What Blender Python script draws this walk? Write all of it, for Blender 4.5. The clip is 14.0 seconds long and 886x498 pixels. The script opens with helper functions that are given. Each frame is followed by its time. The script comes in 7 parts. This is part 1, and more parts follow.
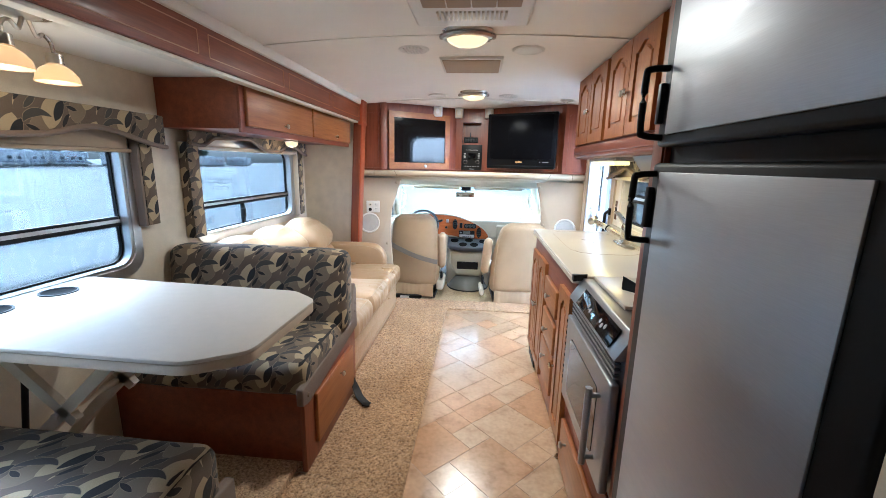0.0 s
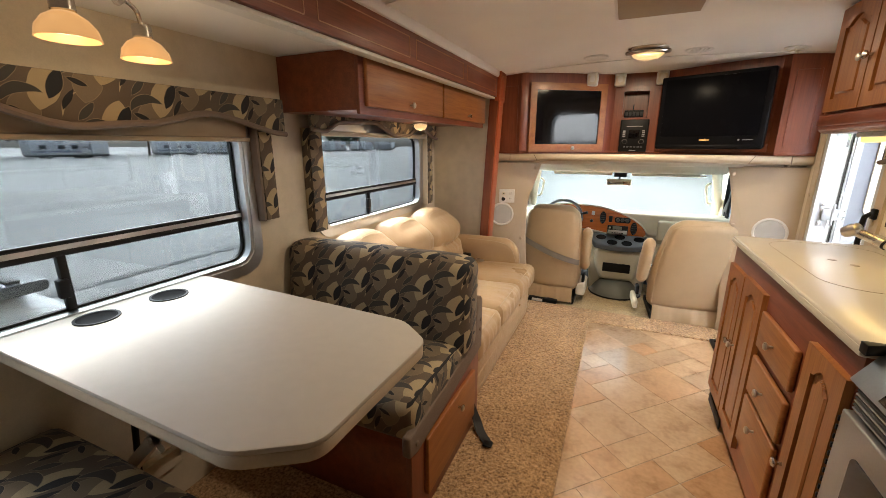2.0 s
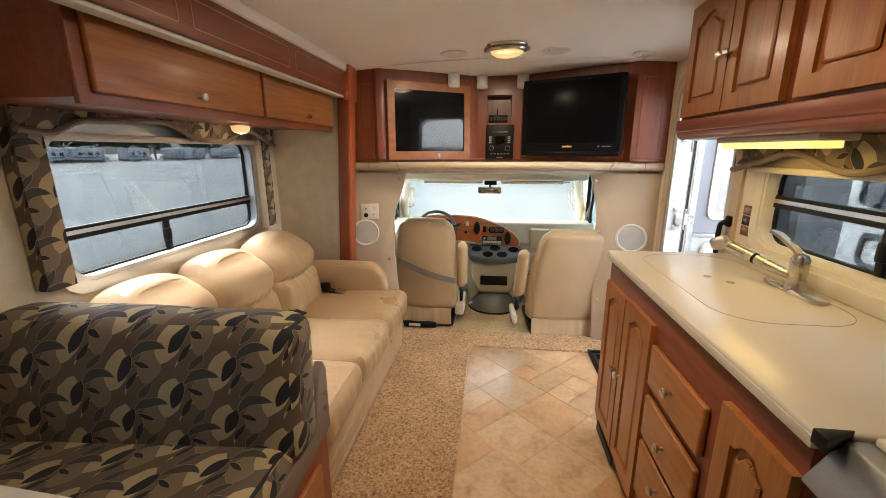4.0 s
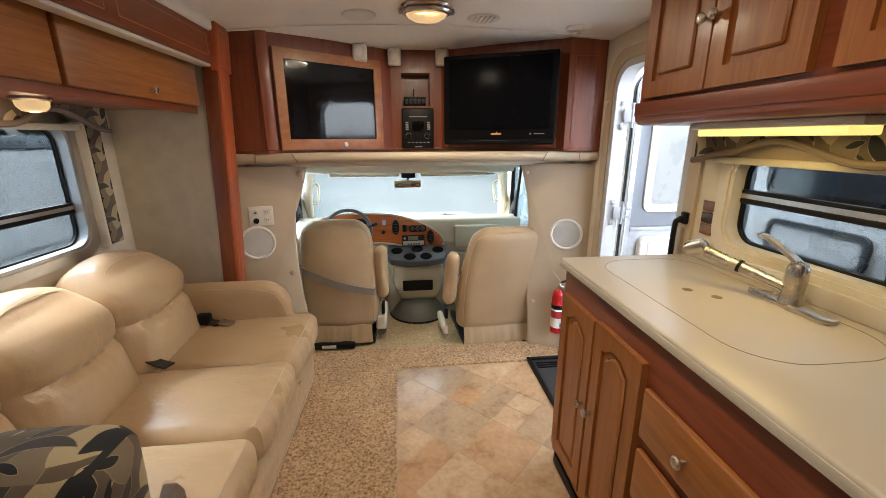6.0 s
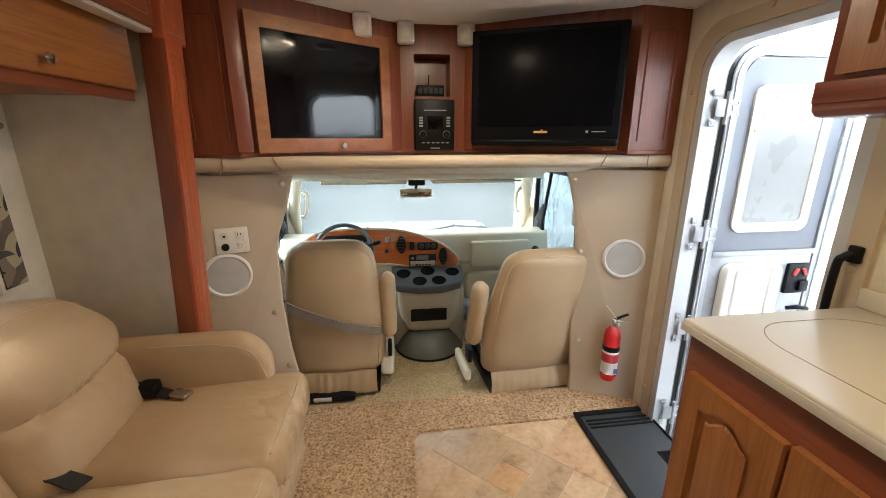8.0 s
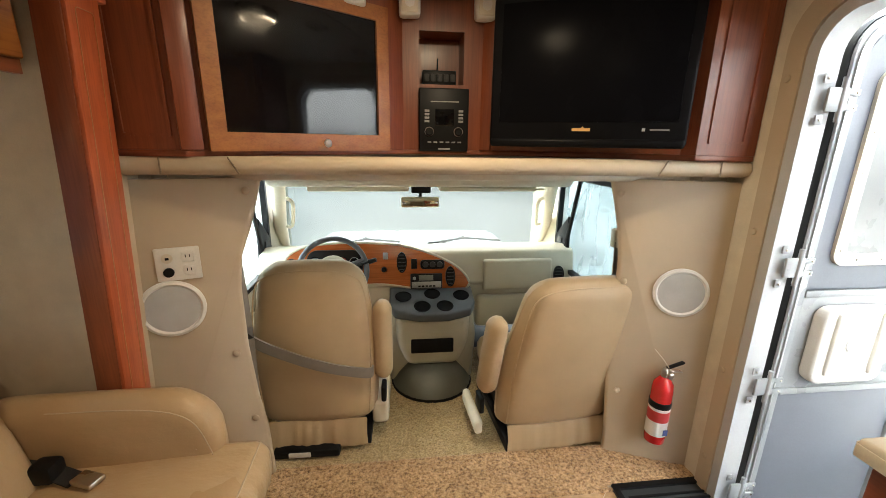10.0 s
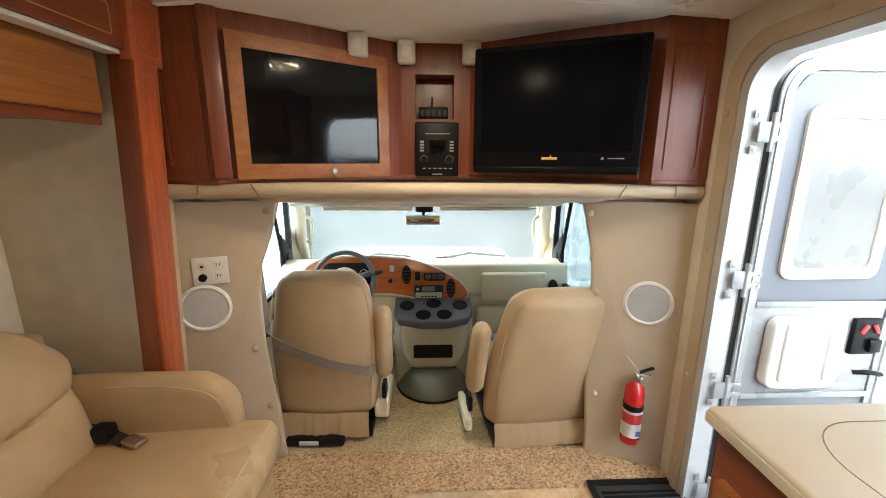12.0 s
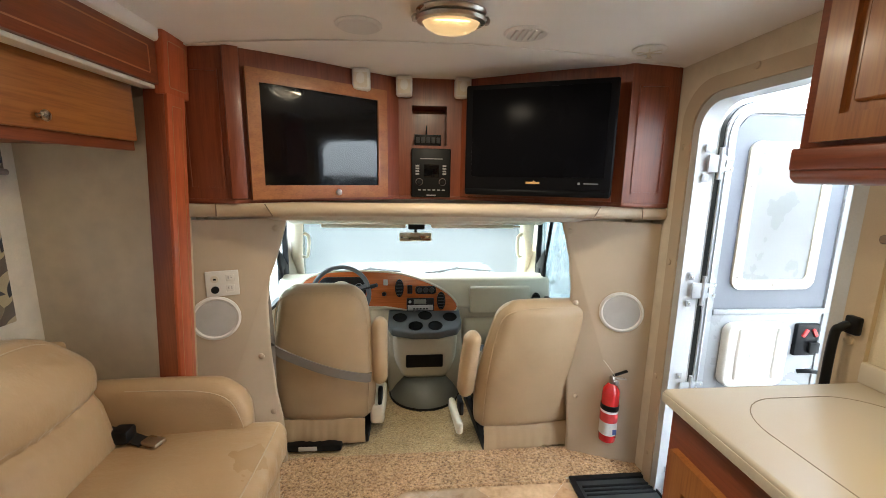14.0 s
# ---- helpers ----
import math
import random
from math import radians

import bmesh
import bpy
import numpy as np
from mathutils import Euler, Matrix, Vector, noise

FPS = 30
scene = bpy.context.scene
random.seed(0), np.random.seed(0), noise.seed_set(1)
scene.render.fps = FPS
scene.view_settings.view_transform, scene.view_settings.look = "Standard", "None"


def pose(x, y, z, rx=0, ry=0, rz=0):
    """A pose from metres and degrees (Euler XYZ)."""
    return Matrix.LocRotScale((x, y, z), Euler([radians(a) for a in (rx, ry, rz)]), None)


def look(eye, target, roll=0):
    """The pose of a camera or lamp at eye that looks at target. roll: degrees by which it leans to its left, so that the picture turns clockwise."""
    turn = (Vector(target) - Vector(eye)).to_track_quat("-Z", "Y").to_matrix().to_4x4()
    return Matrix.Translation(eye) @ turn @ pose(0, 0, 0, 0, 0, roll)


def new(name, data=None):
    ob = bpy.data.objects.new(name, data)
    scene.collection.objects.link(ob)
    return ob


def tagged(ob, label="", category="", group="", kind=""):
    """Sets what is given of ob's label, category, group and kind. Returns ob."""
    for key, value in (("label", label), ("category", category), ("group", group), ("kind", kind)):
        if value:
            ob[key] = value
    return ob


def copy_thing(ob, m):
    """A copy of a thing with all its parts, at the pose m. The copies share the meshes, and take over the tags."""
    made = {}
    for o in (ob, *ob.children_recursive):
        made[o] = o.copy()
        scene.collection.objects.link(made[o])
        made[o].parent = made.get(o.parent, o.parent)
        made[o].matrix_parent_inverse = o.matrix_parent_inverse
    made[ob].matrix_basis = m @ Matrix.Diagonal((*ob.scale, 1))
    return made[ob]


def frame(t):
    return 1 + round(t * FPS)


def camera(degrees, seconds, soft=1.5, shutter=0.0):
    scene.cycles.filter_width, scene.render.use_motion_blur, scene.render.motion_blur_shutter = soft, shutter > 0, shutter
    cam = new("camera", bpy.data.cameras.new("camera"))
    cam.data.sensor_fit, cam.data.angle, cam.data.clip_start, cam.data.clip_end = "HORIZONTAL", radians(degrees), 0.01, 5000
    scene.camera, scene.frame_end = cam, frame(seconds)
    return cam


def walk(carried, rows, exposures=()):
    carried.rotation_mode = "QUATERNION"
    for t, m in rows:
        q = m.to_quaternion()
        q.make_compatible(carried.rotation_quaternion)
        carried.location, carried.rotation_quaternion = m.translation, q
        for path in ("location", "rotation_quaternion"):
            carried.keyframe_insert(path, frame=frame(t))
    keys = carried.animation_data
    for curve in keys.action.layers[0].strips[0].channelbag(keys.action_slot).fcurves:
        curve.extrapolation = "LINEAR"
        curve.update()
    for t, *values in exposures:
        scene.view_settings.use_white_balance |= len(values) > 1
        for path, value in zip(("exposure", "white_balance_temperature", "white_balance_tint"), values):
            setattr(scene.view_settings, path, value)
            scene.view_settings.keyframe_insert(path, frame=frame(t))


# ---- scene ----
cam = camera(96.2, 14.0, soft=0.8)
PATH = [
    (0, (0.09, 1.401, 1.397), (-0.084, 3.35, 0.983), 1.3),
    (0.5, (0.065, 1.557, 1.398), (-0.184, 3.481, 0.912), 0.4),
    (1, (0.025, 1.725, 1.393), (-0.469, 3.595, 0.884), -0.7),
    (1.5, (-0.035, 1.778, 1.392), (-0.724, 3.58, 0.869), -0.8),
    (2, (-0.066, 1.883, 1.408), (-0.85, 3.651, 0.9), 0.0),
    (2.5, (-0.108, 1.982, 1.408), (-0.887, 3.753, 0.902), 0.5),
    (3, (-0.085, 2.183, 1.414), (-0.749, 4.006, 0.927), 0.5),
    (3.5, (-0.038, 2.317, 1.419), (-0.527, 4.196, 0.939), 0.0),
    (4, (-0.051, 2.415, 1.413), (-0.294, 4.341, 0.934), -0.2),
    (6.5, (-0.189, 3.026, 1.412), (0.036, 4.939, 0.873), 0.0),
    (7, (-0.266, 3.198, 1.407), (-0.011, 5.112, 0.882), 0.1),
    (7.5, (-0.266, 3.324, 1.412), (-0.012, 5.235, 0.877), -0.1),
    (10, (-0.216, 3.887, 1.39), (0.009, 5.805, 0.87), 0.8),
    (10.5, (-0.22, 3.889, 1.397), (-0.046, 5.822, 0.917), 1.0),
    (11, (-0.179, 3.855, 1.409), (-0.066, 5.797, 0.946), 0.8),
    (11.5, (-0.075, 3.754, 1.414), (0.0, 5.699, 0.953), 0.5),
    (12, (-0.068, 3.647, 1.432), (0.018, 5.596, 0.993), 0.3),
    (12.5, (-0.126, 3.54, 1.447), (0.012, 5.492, 1.033), 0.4),
    (13, (-0.142, 3.474, 1.46), (0.028, 5.43, 1.08), 0.6),
    (13.5, (-0.135, 3.468, 1.464), (0.046, 5.427, 1.098), 0.9),
    (14, (-0.135, 3.477, 1.46), (0.04, 5.437, 1.103), 0.9),
]
EXPOSURES = [(0, 4.95, 4500, 2), (1.0, 4.55, 4700, 3), (1.5, 4.4, 5400, 5), (2.5, 4.15, 6300, 8), (3.0, 4.12, 6250, 7), (4.0, 4.17, 6050, 7),
             (6.5, 3.92, 5650, 5), (7.5, 3.92, 5650, 4), (10.0, 3.98, 6200, 3), (11.0, 4.06, 6050, 2), (14.0, 4.03, 5650, 2)]
walk(cam, [(t, look(eye, target, roll)) for t, eye, target, roll in PATH], EXPOSURES)

# ---- world and sun: bright overcast day ----
world = bpy.data.worlds.new("overcast_sky")
scene.world = world
world.use_nodes = True
wn = world.node_tree
sky = wn.nodes.new("ShaderNodeTexSky")
sky.sky_type, sky.sun_disc = "NISHITA", False
sky.sun_elevation, sky.sun_rotation = radians(48), radians(-60)
sky.dust_density, sky.air_density, sky.ozone_density = 6.0, 1.0, 1.0
hsv = wn.nodes.new("ShaderNodeHueSaturation")
hsv.inputs["Saturation"].default_value = 0.25
wn.links.new(sky.outputs[0], hsv.inputs["Color"])
wn.links.new(hsv.outputs[0], wn.nodes["Background"].inputs["Color"])
wn.nodes["Background"].inputs["Strength"].default_value = 0.15
sun_data = bpy.data.lights.new("sun", "SUN")
sun_data.energy, sun_data.angle, sun_data.color = 0.6, radians(30), (1.0, 0.97, 0.93)
sun = new("sun", sun_data)
sun.matrix_world = look((-8, 14, 18), (0, 3, 0))


def lamp(name, at, watts, colour, radius=0.03):
    d = bpy.data.lights.new(name, "POINT")
    d.energy, d.color, d.shadow_soft_size = watts, colour, radius
    ob = new(name, d)
    ob.location = at
    return ob


WARM = (1.0, 0.66, 0.34)
for dome_y, dome_z in ((3.36, 1.955), (4.88, 1.945)):
    disc = bpy.data.lights.new("dome_bulb", "AREA")
    disc.shape, disc.size, disc.energy, disc.color = "DISK", 0.15, 0.62, (1.0, 0.76, 0.50)
    new("dome_bulb", disc).location = (0.005, dome_y, dome_z)
lamp("pendant_bulb", (-1.155, 2.405, 1.625), 0.030, WARM)
lamp("pendant_bulb", (-1.235, 2.605, 1.625), 0.030, WARM)
lamp("sofa_bulb", (-1.36, 4.42, 1.49), 0.03, WARM, 0.02)
tube_data = bpy.data.lights.new("galley_tube", "AREA")
tube_data.shape, tube_data.size, tube_data.size_y = "RECTANGLE", 0.42, 0.04
tube_data.energy, tube_data.color = 0.075, (1.0, 0.66, 0.20)
tube_light = new("galley_tube", tube_data)
tube_light.matrix_world = Matrix.Translation((0.83, 3.85, 1.410)) @ pose(0, 0, 0, 0, 0, 90)

# ---- materials ----


def nodes_of(name):
    m = bpy.data.materials.new(name)
    m.use_nodes = True
    nt = m.node_tree
    return m, nt, nt.nodes["Principled BSDF"]


def noise_at(nt, scale, detail=3.0, stretch=(1, 1, 1), turn=(0, 0, 0), rough=0.55):
    tc = nt.nodes.new("ShaderNodeTexCoord")
    mp = nt.nodes.new("ShaderNodeMapping")
    mp.inputs["Scale"].default_value = stretch
    mp.inputs["Rotation"].default_value = turn
    nz = nt.nodes.new("ShaderNodeTexNoise")
    nz.inputs["Scale"].default_value, nz.inputs["Detail"].default_value = scale, detail
    nz.inputs["Roughness"].default_value = rough
    nt.links.new(tc.outputs["Object"], mp.inputs["Vector"])
    nt.links.new(mp.outputs[0], nz.inputs["Vector"])
    return nz


def ramp(nt, src, stops, mode="LINEAR"):
    r = nt.nodes.new("ShaderNodeValToRGB")
    r.color_ramp.interpolation = mode
    el = r.color_ramp.elements
    while len(el) < len(stops):
        el.new(0.5)
    for e, (p, c) in zip(el, stops):
        e.position, e.color = p, (*c, 1)
    nt.links.new(src, r.inputs[0])
    return r


def blend(nt, kind, fac, a, b):
    m = nt.nodes.new("ShaderNodeMix")
    m.data_type, m.blend_type = "RGBA", kind
    for sock, v in ((m.inputs[0], fac), (m.inputs[6], a), (m.inputs[7], b)):
        if isinstance(v, (int, float)):
            sock.default_value = v
        elif isinstance(v, tuple):
            sock.default_value = (*v, 1)
        else:
            nt.links.new(v, sock)
    return m.outputs[2]


def math_node(nt, op, a, b=0.0):
    m = nt.nodes.new("ShaderNodeMath")
    m.operation = op
    for sock, v in ((m.inputs[0], a), (m.inputs[1], b)):
        if isinstance(v, (int, float)):
            sock.default_value = v
        else:
            nt.links.new(v, sock)
    return m.outputs[0]


def bump(nt, bs, height, strength, dist=0.002):
    b = nt.nodes.new("ShaderNodeBump")
    b.inputs["Strength"].default_value, b.inputs["Distance"].default_value = strength, dist
    nt.links.new(height, b.inputs["Height"])
    nt.links.new(b.outputs[0], bs.inputs["Normal"])


def mk(name, base, rough=0.5, metal=0.0, var=0.12, scale=6.0, grain=180.0, relief=0.15, coat=0.0, stretch=(1, 1, 1), spec=0.5, rvar=0.06):
    """A plain surface with cloudy variation, fine grain and uneven gloss."""
    m, nt, bs = nodes_of(name)
    big = noise_at(nt, scale, 4.0, stretch)
    fine = noise_at(nt, grain, 2.0, stretch)
    lo = tuple(c * (1 - var) for c in base)
    hi = tuple(min(1.0, c * (1 + var)) for c in base)
    col = ramp(nt, big.outputs[0], [(0.3, lo), (0.7, hi)])
    fin = ramp(nt, fine.outputs[0], [(0.3, (0.88,) * 3), (0.7, (1.0,) * 3)])
    nt.links.new(blend(nt, "MULTIPLY", 0.6, col.outputs[0], fin.outputs[0]), bs.inputs["Base Color"])
    rg = ramp(nt, big.outputs[0], [(0.3, (max(0.02, rough - rvar),) * 3), (0.7, (min(1, rough + rvar),) * 3)])
    nt.links.new(rg.outputs[0], bs.inputs["Roughness"])
    bs.inputs["Metallic"].default_value = metal
    bs.inputs["Specular IOR Level"].default_value = spec
    bs.inputs["Coat Weight"].default_value = coat
    bs.inputs["Coat Roughness"].default_value = 0.12
    if relief:
        bump(nt, bs, fine.outputs[0], relief)
    return m


def wood(name, dark, light, axis, rough=0.40):
    """Stained cherry with grain running along the axis."""
    m, nt, bs = nodes_of(name)
    st = [9.0, 9.0, 9.0]
    st[axis] = 0.7
    g1 = noise_at(nt, 3.2, 6.0, tuple(st), rough=0.6)
    st2 = [60.0, 60.0, 60.0]
    st2[axis] = 2.5
    g2 = noise_at(nt, 3.0, 3.0, tuple(st2))
    cloud = noise_at(nt, 2.5, 3.0)
    col = ramp(nt, g1.outputs[0], [(0.25, dark), (0.75, light)])
    pores = ramp(nt, g2.outputs[0], [(0.32, (0.72, 0.66, 0.62)), (0.55, (1, 1, 1))])
    tint = ramp(nt, cloud.outputs[0], [(0.3, (0.86, 0.82, 0.8)), (0.7, (1.0, 1.0, 1.0))])
    c = blend(nt, "MULTIPLY", 0.7, col.outputs[0], pores.outputs[0])
    nt.links.new(blend(nt, "MULTIPLY", 1.0, c, tint.outputs[0]), bs.inputs["Base Color"])
    rg = ramp(nt, cloud.outputs[0], [(0.3, (rough - 0.07,) * 3), (0.7, (rough + 0.08,) * 3)])
    nt.links.new(rg.outputs[0], bs.inputs["Roughness"])
    bs.inputs["Coat Weight"].default_value = 0.15
    bs.inputs["Coat Roughness"].default_value = 0.18
    bump(nt, bs, g2.outputs[0], 0.12, 0.001)
    return m


RED_D, RED_L = (0.165, 0.037, 0.012), (0.275, 0.070, 0.021)
ORG_D, ORG_L = (0.265, 0.084, 0.015), (0.42, 0.163, 0.033)
cherry_x = wood("cherry_dark_x", RED_D, RED_L, 0)
cherry_y = wood("cherry_dark_y", RED_D, RED_L, 1)
cherry_z = wood("cherry_dark_z", RED_D, RED_L, 2)
door_x = wood("cherry_door_x", ORG_D, ORG_L, 0)
door_y = wood("cherry_door_y", ORG_D, ORG_L, 1)
door_z = wood("cherry_door_z", ORG_D, ORG_L, 2)
trim_red = wood("cherry_post", (0.36, 0.072, 0.020), (0.52, 0.120, 0.034), 2)
groove_tan = mk("routed_groove", (0.42, 0.20, 0.10), 0.5)
wallpaper = mk("beige_wallpaper", (0.65, 0.58, 0.46), 0.7, var=0.075, scale=13, grain=260, relief=0.25)
bulkhead_vinyl = mk("beige_vinyl_panel", (0.50, 0.405, 0.29), 0.55, var=0.05, scale=4, grain=500, relief=0.12)
ceiling_white = mk("ceiling_vinyl", (0.88, 0.85, 0.79), 0.6, var=0.03, scale=3, grain=350, relief=0.15)
white_plastic = mk("white_plastic", (0.75, 0.73, 0.68), 0.35, var=0.03, relief=0.03)
cream_plastic = mk("cream_plastic", (0.68, 0.62, 0.50), 0.4, var=0.04, relief=0.03)
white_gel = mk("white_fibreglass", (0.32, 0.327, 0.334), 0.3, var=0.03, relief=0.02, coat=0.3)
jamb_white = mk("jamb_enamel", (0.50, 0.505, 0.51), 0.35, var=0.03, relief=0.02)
grey_panel = mk("grey_door_skin", (0.150, 0.158, 0.185), 0.45, var=0.04, relief=0.05)
alu = mk("aluminium", (0.62, 0.62, 0.62), 0.35, 1.0, var=0.06, relief=0.03)
nickel = mk("brushed_nickel", (0.56, 0.52, 0.46), 0.28, 1.0, var=0.05, relief=0.03)
steel = mk("stainless_steel", (0.42, 0.43, 0.45), 0.45, 1.0, var=0.03, scale=2.5, grain=30, relief=0.004, stretch=(1, 1, 26))
hood_taupe = mk("hood_taupe_enamel", (0.20, 0.165, 0.125), 0.35, var=0.06, relief=0.03)
oven_grey = mk("grey_oven_steel", (0.36, 0.355, 0.35), 0.38, 0.9, var=0.05, relief=0.04)
black_plastic = mk("black_plastic", (0.007, 0.007, 0.008), 0.45, var=0.2, relief=0.06, spec=0.2)
black_gloss = mk("black_gloss", (0.004, 0.004, 0.005), 0.06, var=0.1, relief=0.0, coat=0.0, spec=0.35)
screen_black = mk("tv_screen", (0.004, 0.004, 0.005), 0.26, var=0.1, relief=0.0, spec=0.022)
bezel_black = mk("tv_bezel", (0.005, 0.005, 0.006), 0.4, var=0.1, relief=0.0, spec=0.07)
rubber = mk("dark_rubber", (0.035, 0.037, 0.038), 0.6, var=0.15, relief=0.2)
hump_vinyl = mk("grey_green_vinyl", (0.13, 0.13, 0.105), 0.45, var=0.1, relief=0.15)
laminate = mk("table_laminate", (0.55, 0.51, 0.45), 0.52, var=0.025, scale=30, grain=600, relief=0.04, spec=0.3, rvar=0.02)
cup_black = mk("cup_liner", (0.010, 0.010, 0.011), 0.8, relief=0.0, spec=0.05)
laminate_edge = mk("table_edge", (0.55, 0.47, 0.36), 0.45, var=0.05)
counter_top = mk("counter_laminate", (0.60, 0.54, 0.45), 0.26, var=0.02, scale=3, grain=500, relief=0.02, spec=0.4, rvar=0.015)
counter_edge = mk("counter_edge", (0.62, 0.56, 0.46), 0.35, var=0.04)
seam_line = mk("dark_seam", (0.20, 0.15, 0.10), 0.6)
leather_seat = mk("seat_leather", (0.45, 0.325, 0.19), 0.40, var=0.06, scale=5, grain=420, relief=0.3)
stitch = mk("pale_stitching", (0.55, 0.43, 0.29), 0.6, relief=0.0)
belt_grey = mk("belt_webbing", (0.21, 0.185, 0.155), 0.6, grain=900, relief=0.3)
belt_black = mk("black_webbing", (0.018, 0.018, 0.02), 0.6, grain=900, relief=0.3)
taupe_cloth = mk("taupe_cloth", (0.20, 0.155, 0.125), 0.85, var=0.08, grain=800, relief=0.5)
blind_cloth = mk("pleated_shade", (0.40, 0.32, 0.23), 0.8, var=0.05, grain=700, relief=0.3)
dash_beige = mk("dash_beige", (0.48, 0.44, 0.345), 0.5, var=0.04, grain=500, relief=0.15)
dash_wood = wood("dash_wood", (0.30, 0.075, 0.018), (0.46, 0.14, 0.035), 0, 0.22)
console_grey = mk("console_tray", (0.085, 0.095, 0.11), 0.4, var=0.08, relief=0.06)
red_paint = mk("red_enamel", (0.55, 0.018, 0.020), 0.25, var=0.05, relief=0.0, coat=0.5)
label_white = mk("paper_label", (0.75, 0.74, 0.72), 0.5, var=0.03, relief=0.0)
label_red = mk("label_red", (0.50, 0.04, 0.04), 0.5, relief=0.0)
label_blue = mk("label_blue", (0.08, 0.12, 0.35), 0.5, relief=0.0)
logo_gold = mk("logo_gold", (0.72, 0.42, 0.14), 0.4, relief=0.0)
grey_print = mk("grey_print", (0.35, 0.35, 0.35), 0.5, relief=0.0)
gauge_red = mk("gauge_red", (0.45, 0.05, 0.03), 0.5, relief=0.0)
grout = mk("grout", (0.62, 0.52, 0.40), 0.75, var=0.12, relief=0.2)
rv_white = mk("motorhome_white", (0.74, 0.75, 0.76), 0.3, var=0.04, scale=1.2, relief=0.0)
rv_dark = mk("dark_window", (0.03, 0.035, 0.045), 0.12, var=0.1, relief=0.0)
rv_blue = mk("blue_stripe", (0.16, 0.20, 0.32), 0.4, relief=0.0)
tyre_mat = mk("tyre_rubber", (0.02, 0.02, 0.02), 0.8)
bark = mk("bark", (0.10, 0.08, 0.06), 0.9, grain=40, relief=0.6)
leaf_mat = mk("foliage", (0.055, 0.085, 0.035), 0.7, var=0.3, scale=0.6)
hedge_mat = mk("far_hedge", (0.06, 0.08, 0.04), 0.9, var=0.4, scale=0.5)


def make_tile_mat():
    m, nt, bs = nodes_of("slate_vinyl_tile")
    info = nt.nodes.new("ShaderNodeObjectInfo")
    base = ramp(nt, info.outputs["Random"], [(0.0, (0.60, 0.36, 0.18)), (0.35, (0.62, 0.42, 0.245)), (0.7, (0.68, 0.49, 0.305)), (1.0, (0.52, 0.375, 0.235))])
    n1 = noise_at(nt, 7, 6, rough=0.65)
    n2 = noise_at(nt, 45, 4)
    stain = ramp(nt, n1.outputs[0], [(0.33, (0.68, 0.59, 0.51)), (0.46, (0.93, 0.89, 0.84)), (0.6, (1.0, 0.97, 0.94)), (0.72, (1.12, 1.1, 1.07))])
    c = blend(nt, "MULTIPLY", 1.0, base.outputs[0], stain.outputs[0])
    sp = ramp(nt, n2.outputs[0], [(0.3, (0.8, 0.78, 0.75)), (0.6, (1, 1, 1))])
    nt.links.new(blend(nt, "MULTIPLY", 0.7, c, sp.outputs[0]), bs.inputs["Base Color"])
    rg = ramp(nt, n1.outputs[0], [(0.3, (0.26,) * 3), (0.7, (0.17,) * 3)])
    nt.links.new(rg.outputs[0], bs.inputs["Roughness"])
    bs.inputs["Specular IOR Level"].default_value = 0.7
    bs.inputs["Coat Weight"].default_value = 0.75
    bs.inputs["Coat Roughness"].default_value = 0.22
    bump(nt, bs, n1.outputs[0], 0.12, 0.004)
    return m


tile_mat = make_tile_mat()


def make_carpet(name, scale, dark, mid, light):
    m, nt, bs = nodes_of(name)
    n1 = noise_at(nt, scale, 3, rough=0.7)
    n2 = noise_at(nt, 4, 3)
    col = ramp(nt, n1.outputs[0], [(0.33, dark), (0.48, mid), (0.66, light)])
    wear = ramp(nt, n2.outputs[0], [(0.3, (0.82, 0.8, 0.78)), (0.65, (1, 1, 1))])
    nt.links.new(blend(nt, "MULTIPLY", 1.0, col.outputs[0], wear.outputs[0]), bs.inputs["Base Color"])
    bs.inputs["Roughness"].default_value = 0.95
    bs.inputs["Sheen Weight"].default_value = 0.2
    bump(nt, bs, n1.outputs[0], 0.9, 0.006)
    return m


carpet_mat = make_carpet("berber_carpet", 82, (0.165, 0.092, 0.042), (0.45, 0.285, 0.143), (0.70, 0.48, 0.27))
cab_carpet_mat = make_carpet("cab_carpet", 120, (0.24, 0.17, 0.075), (0.46, 0.345, 0.175), (0.66, 0.52, 0.29))


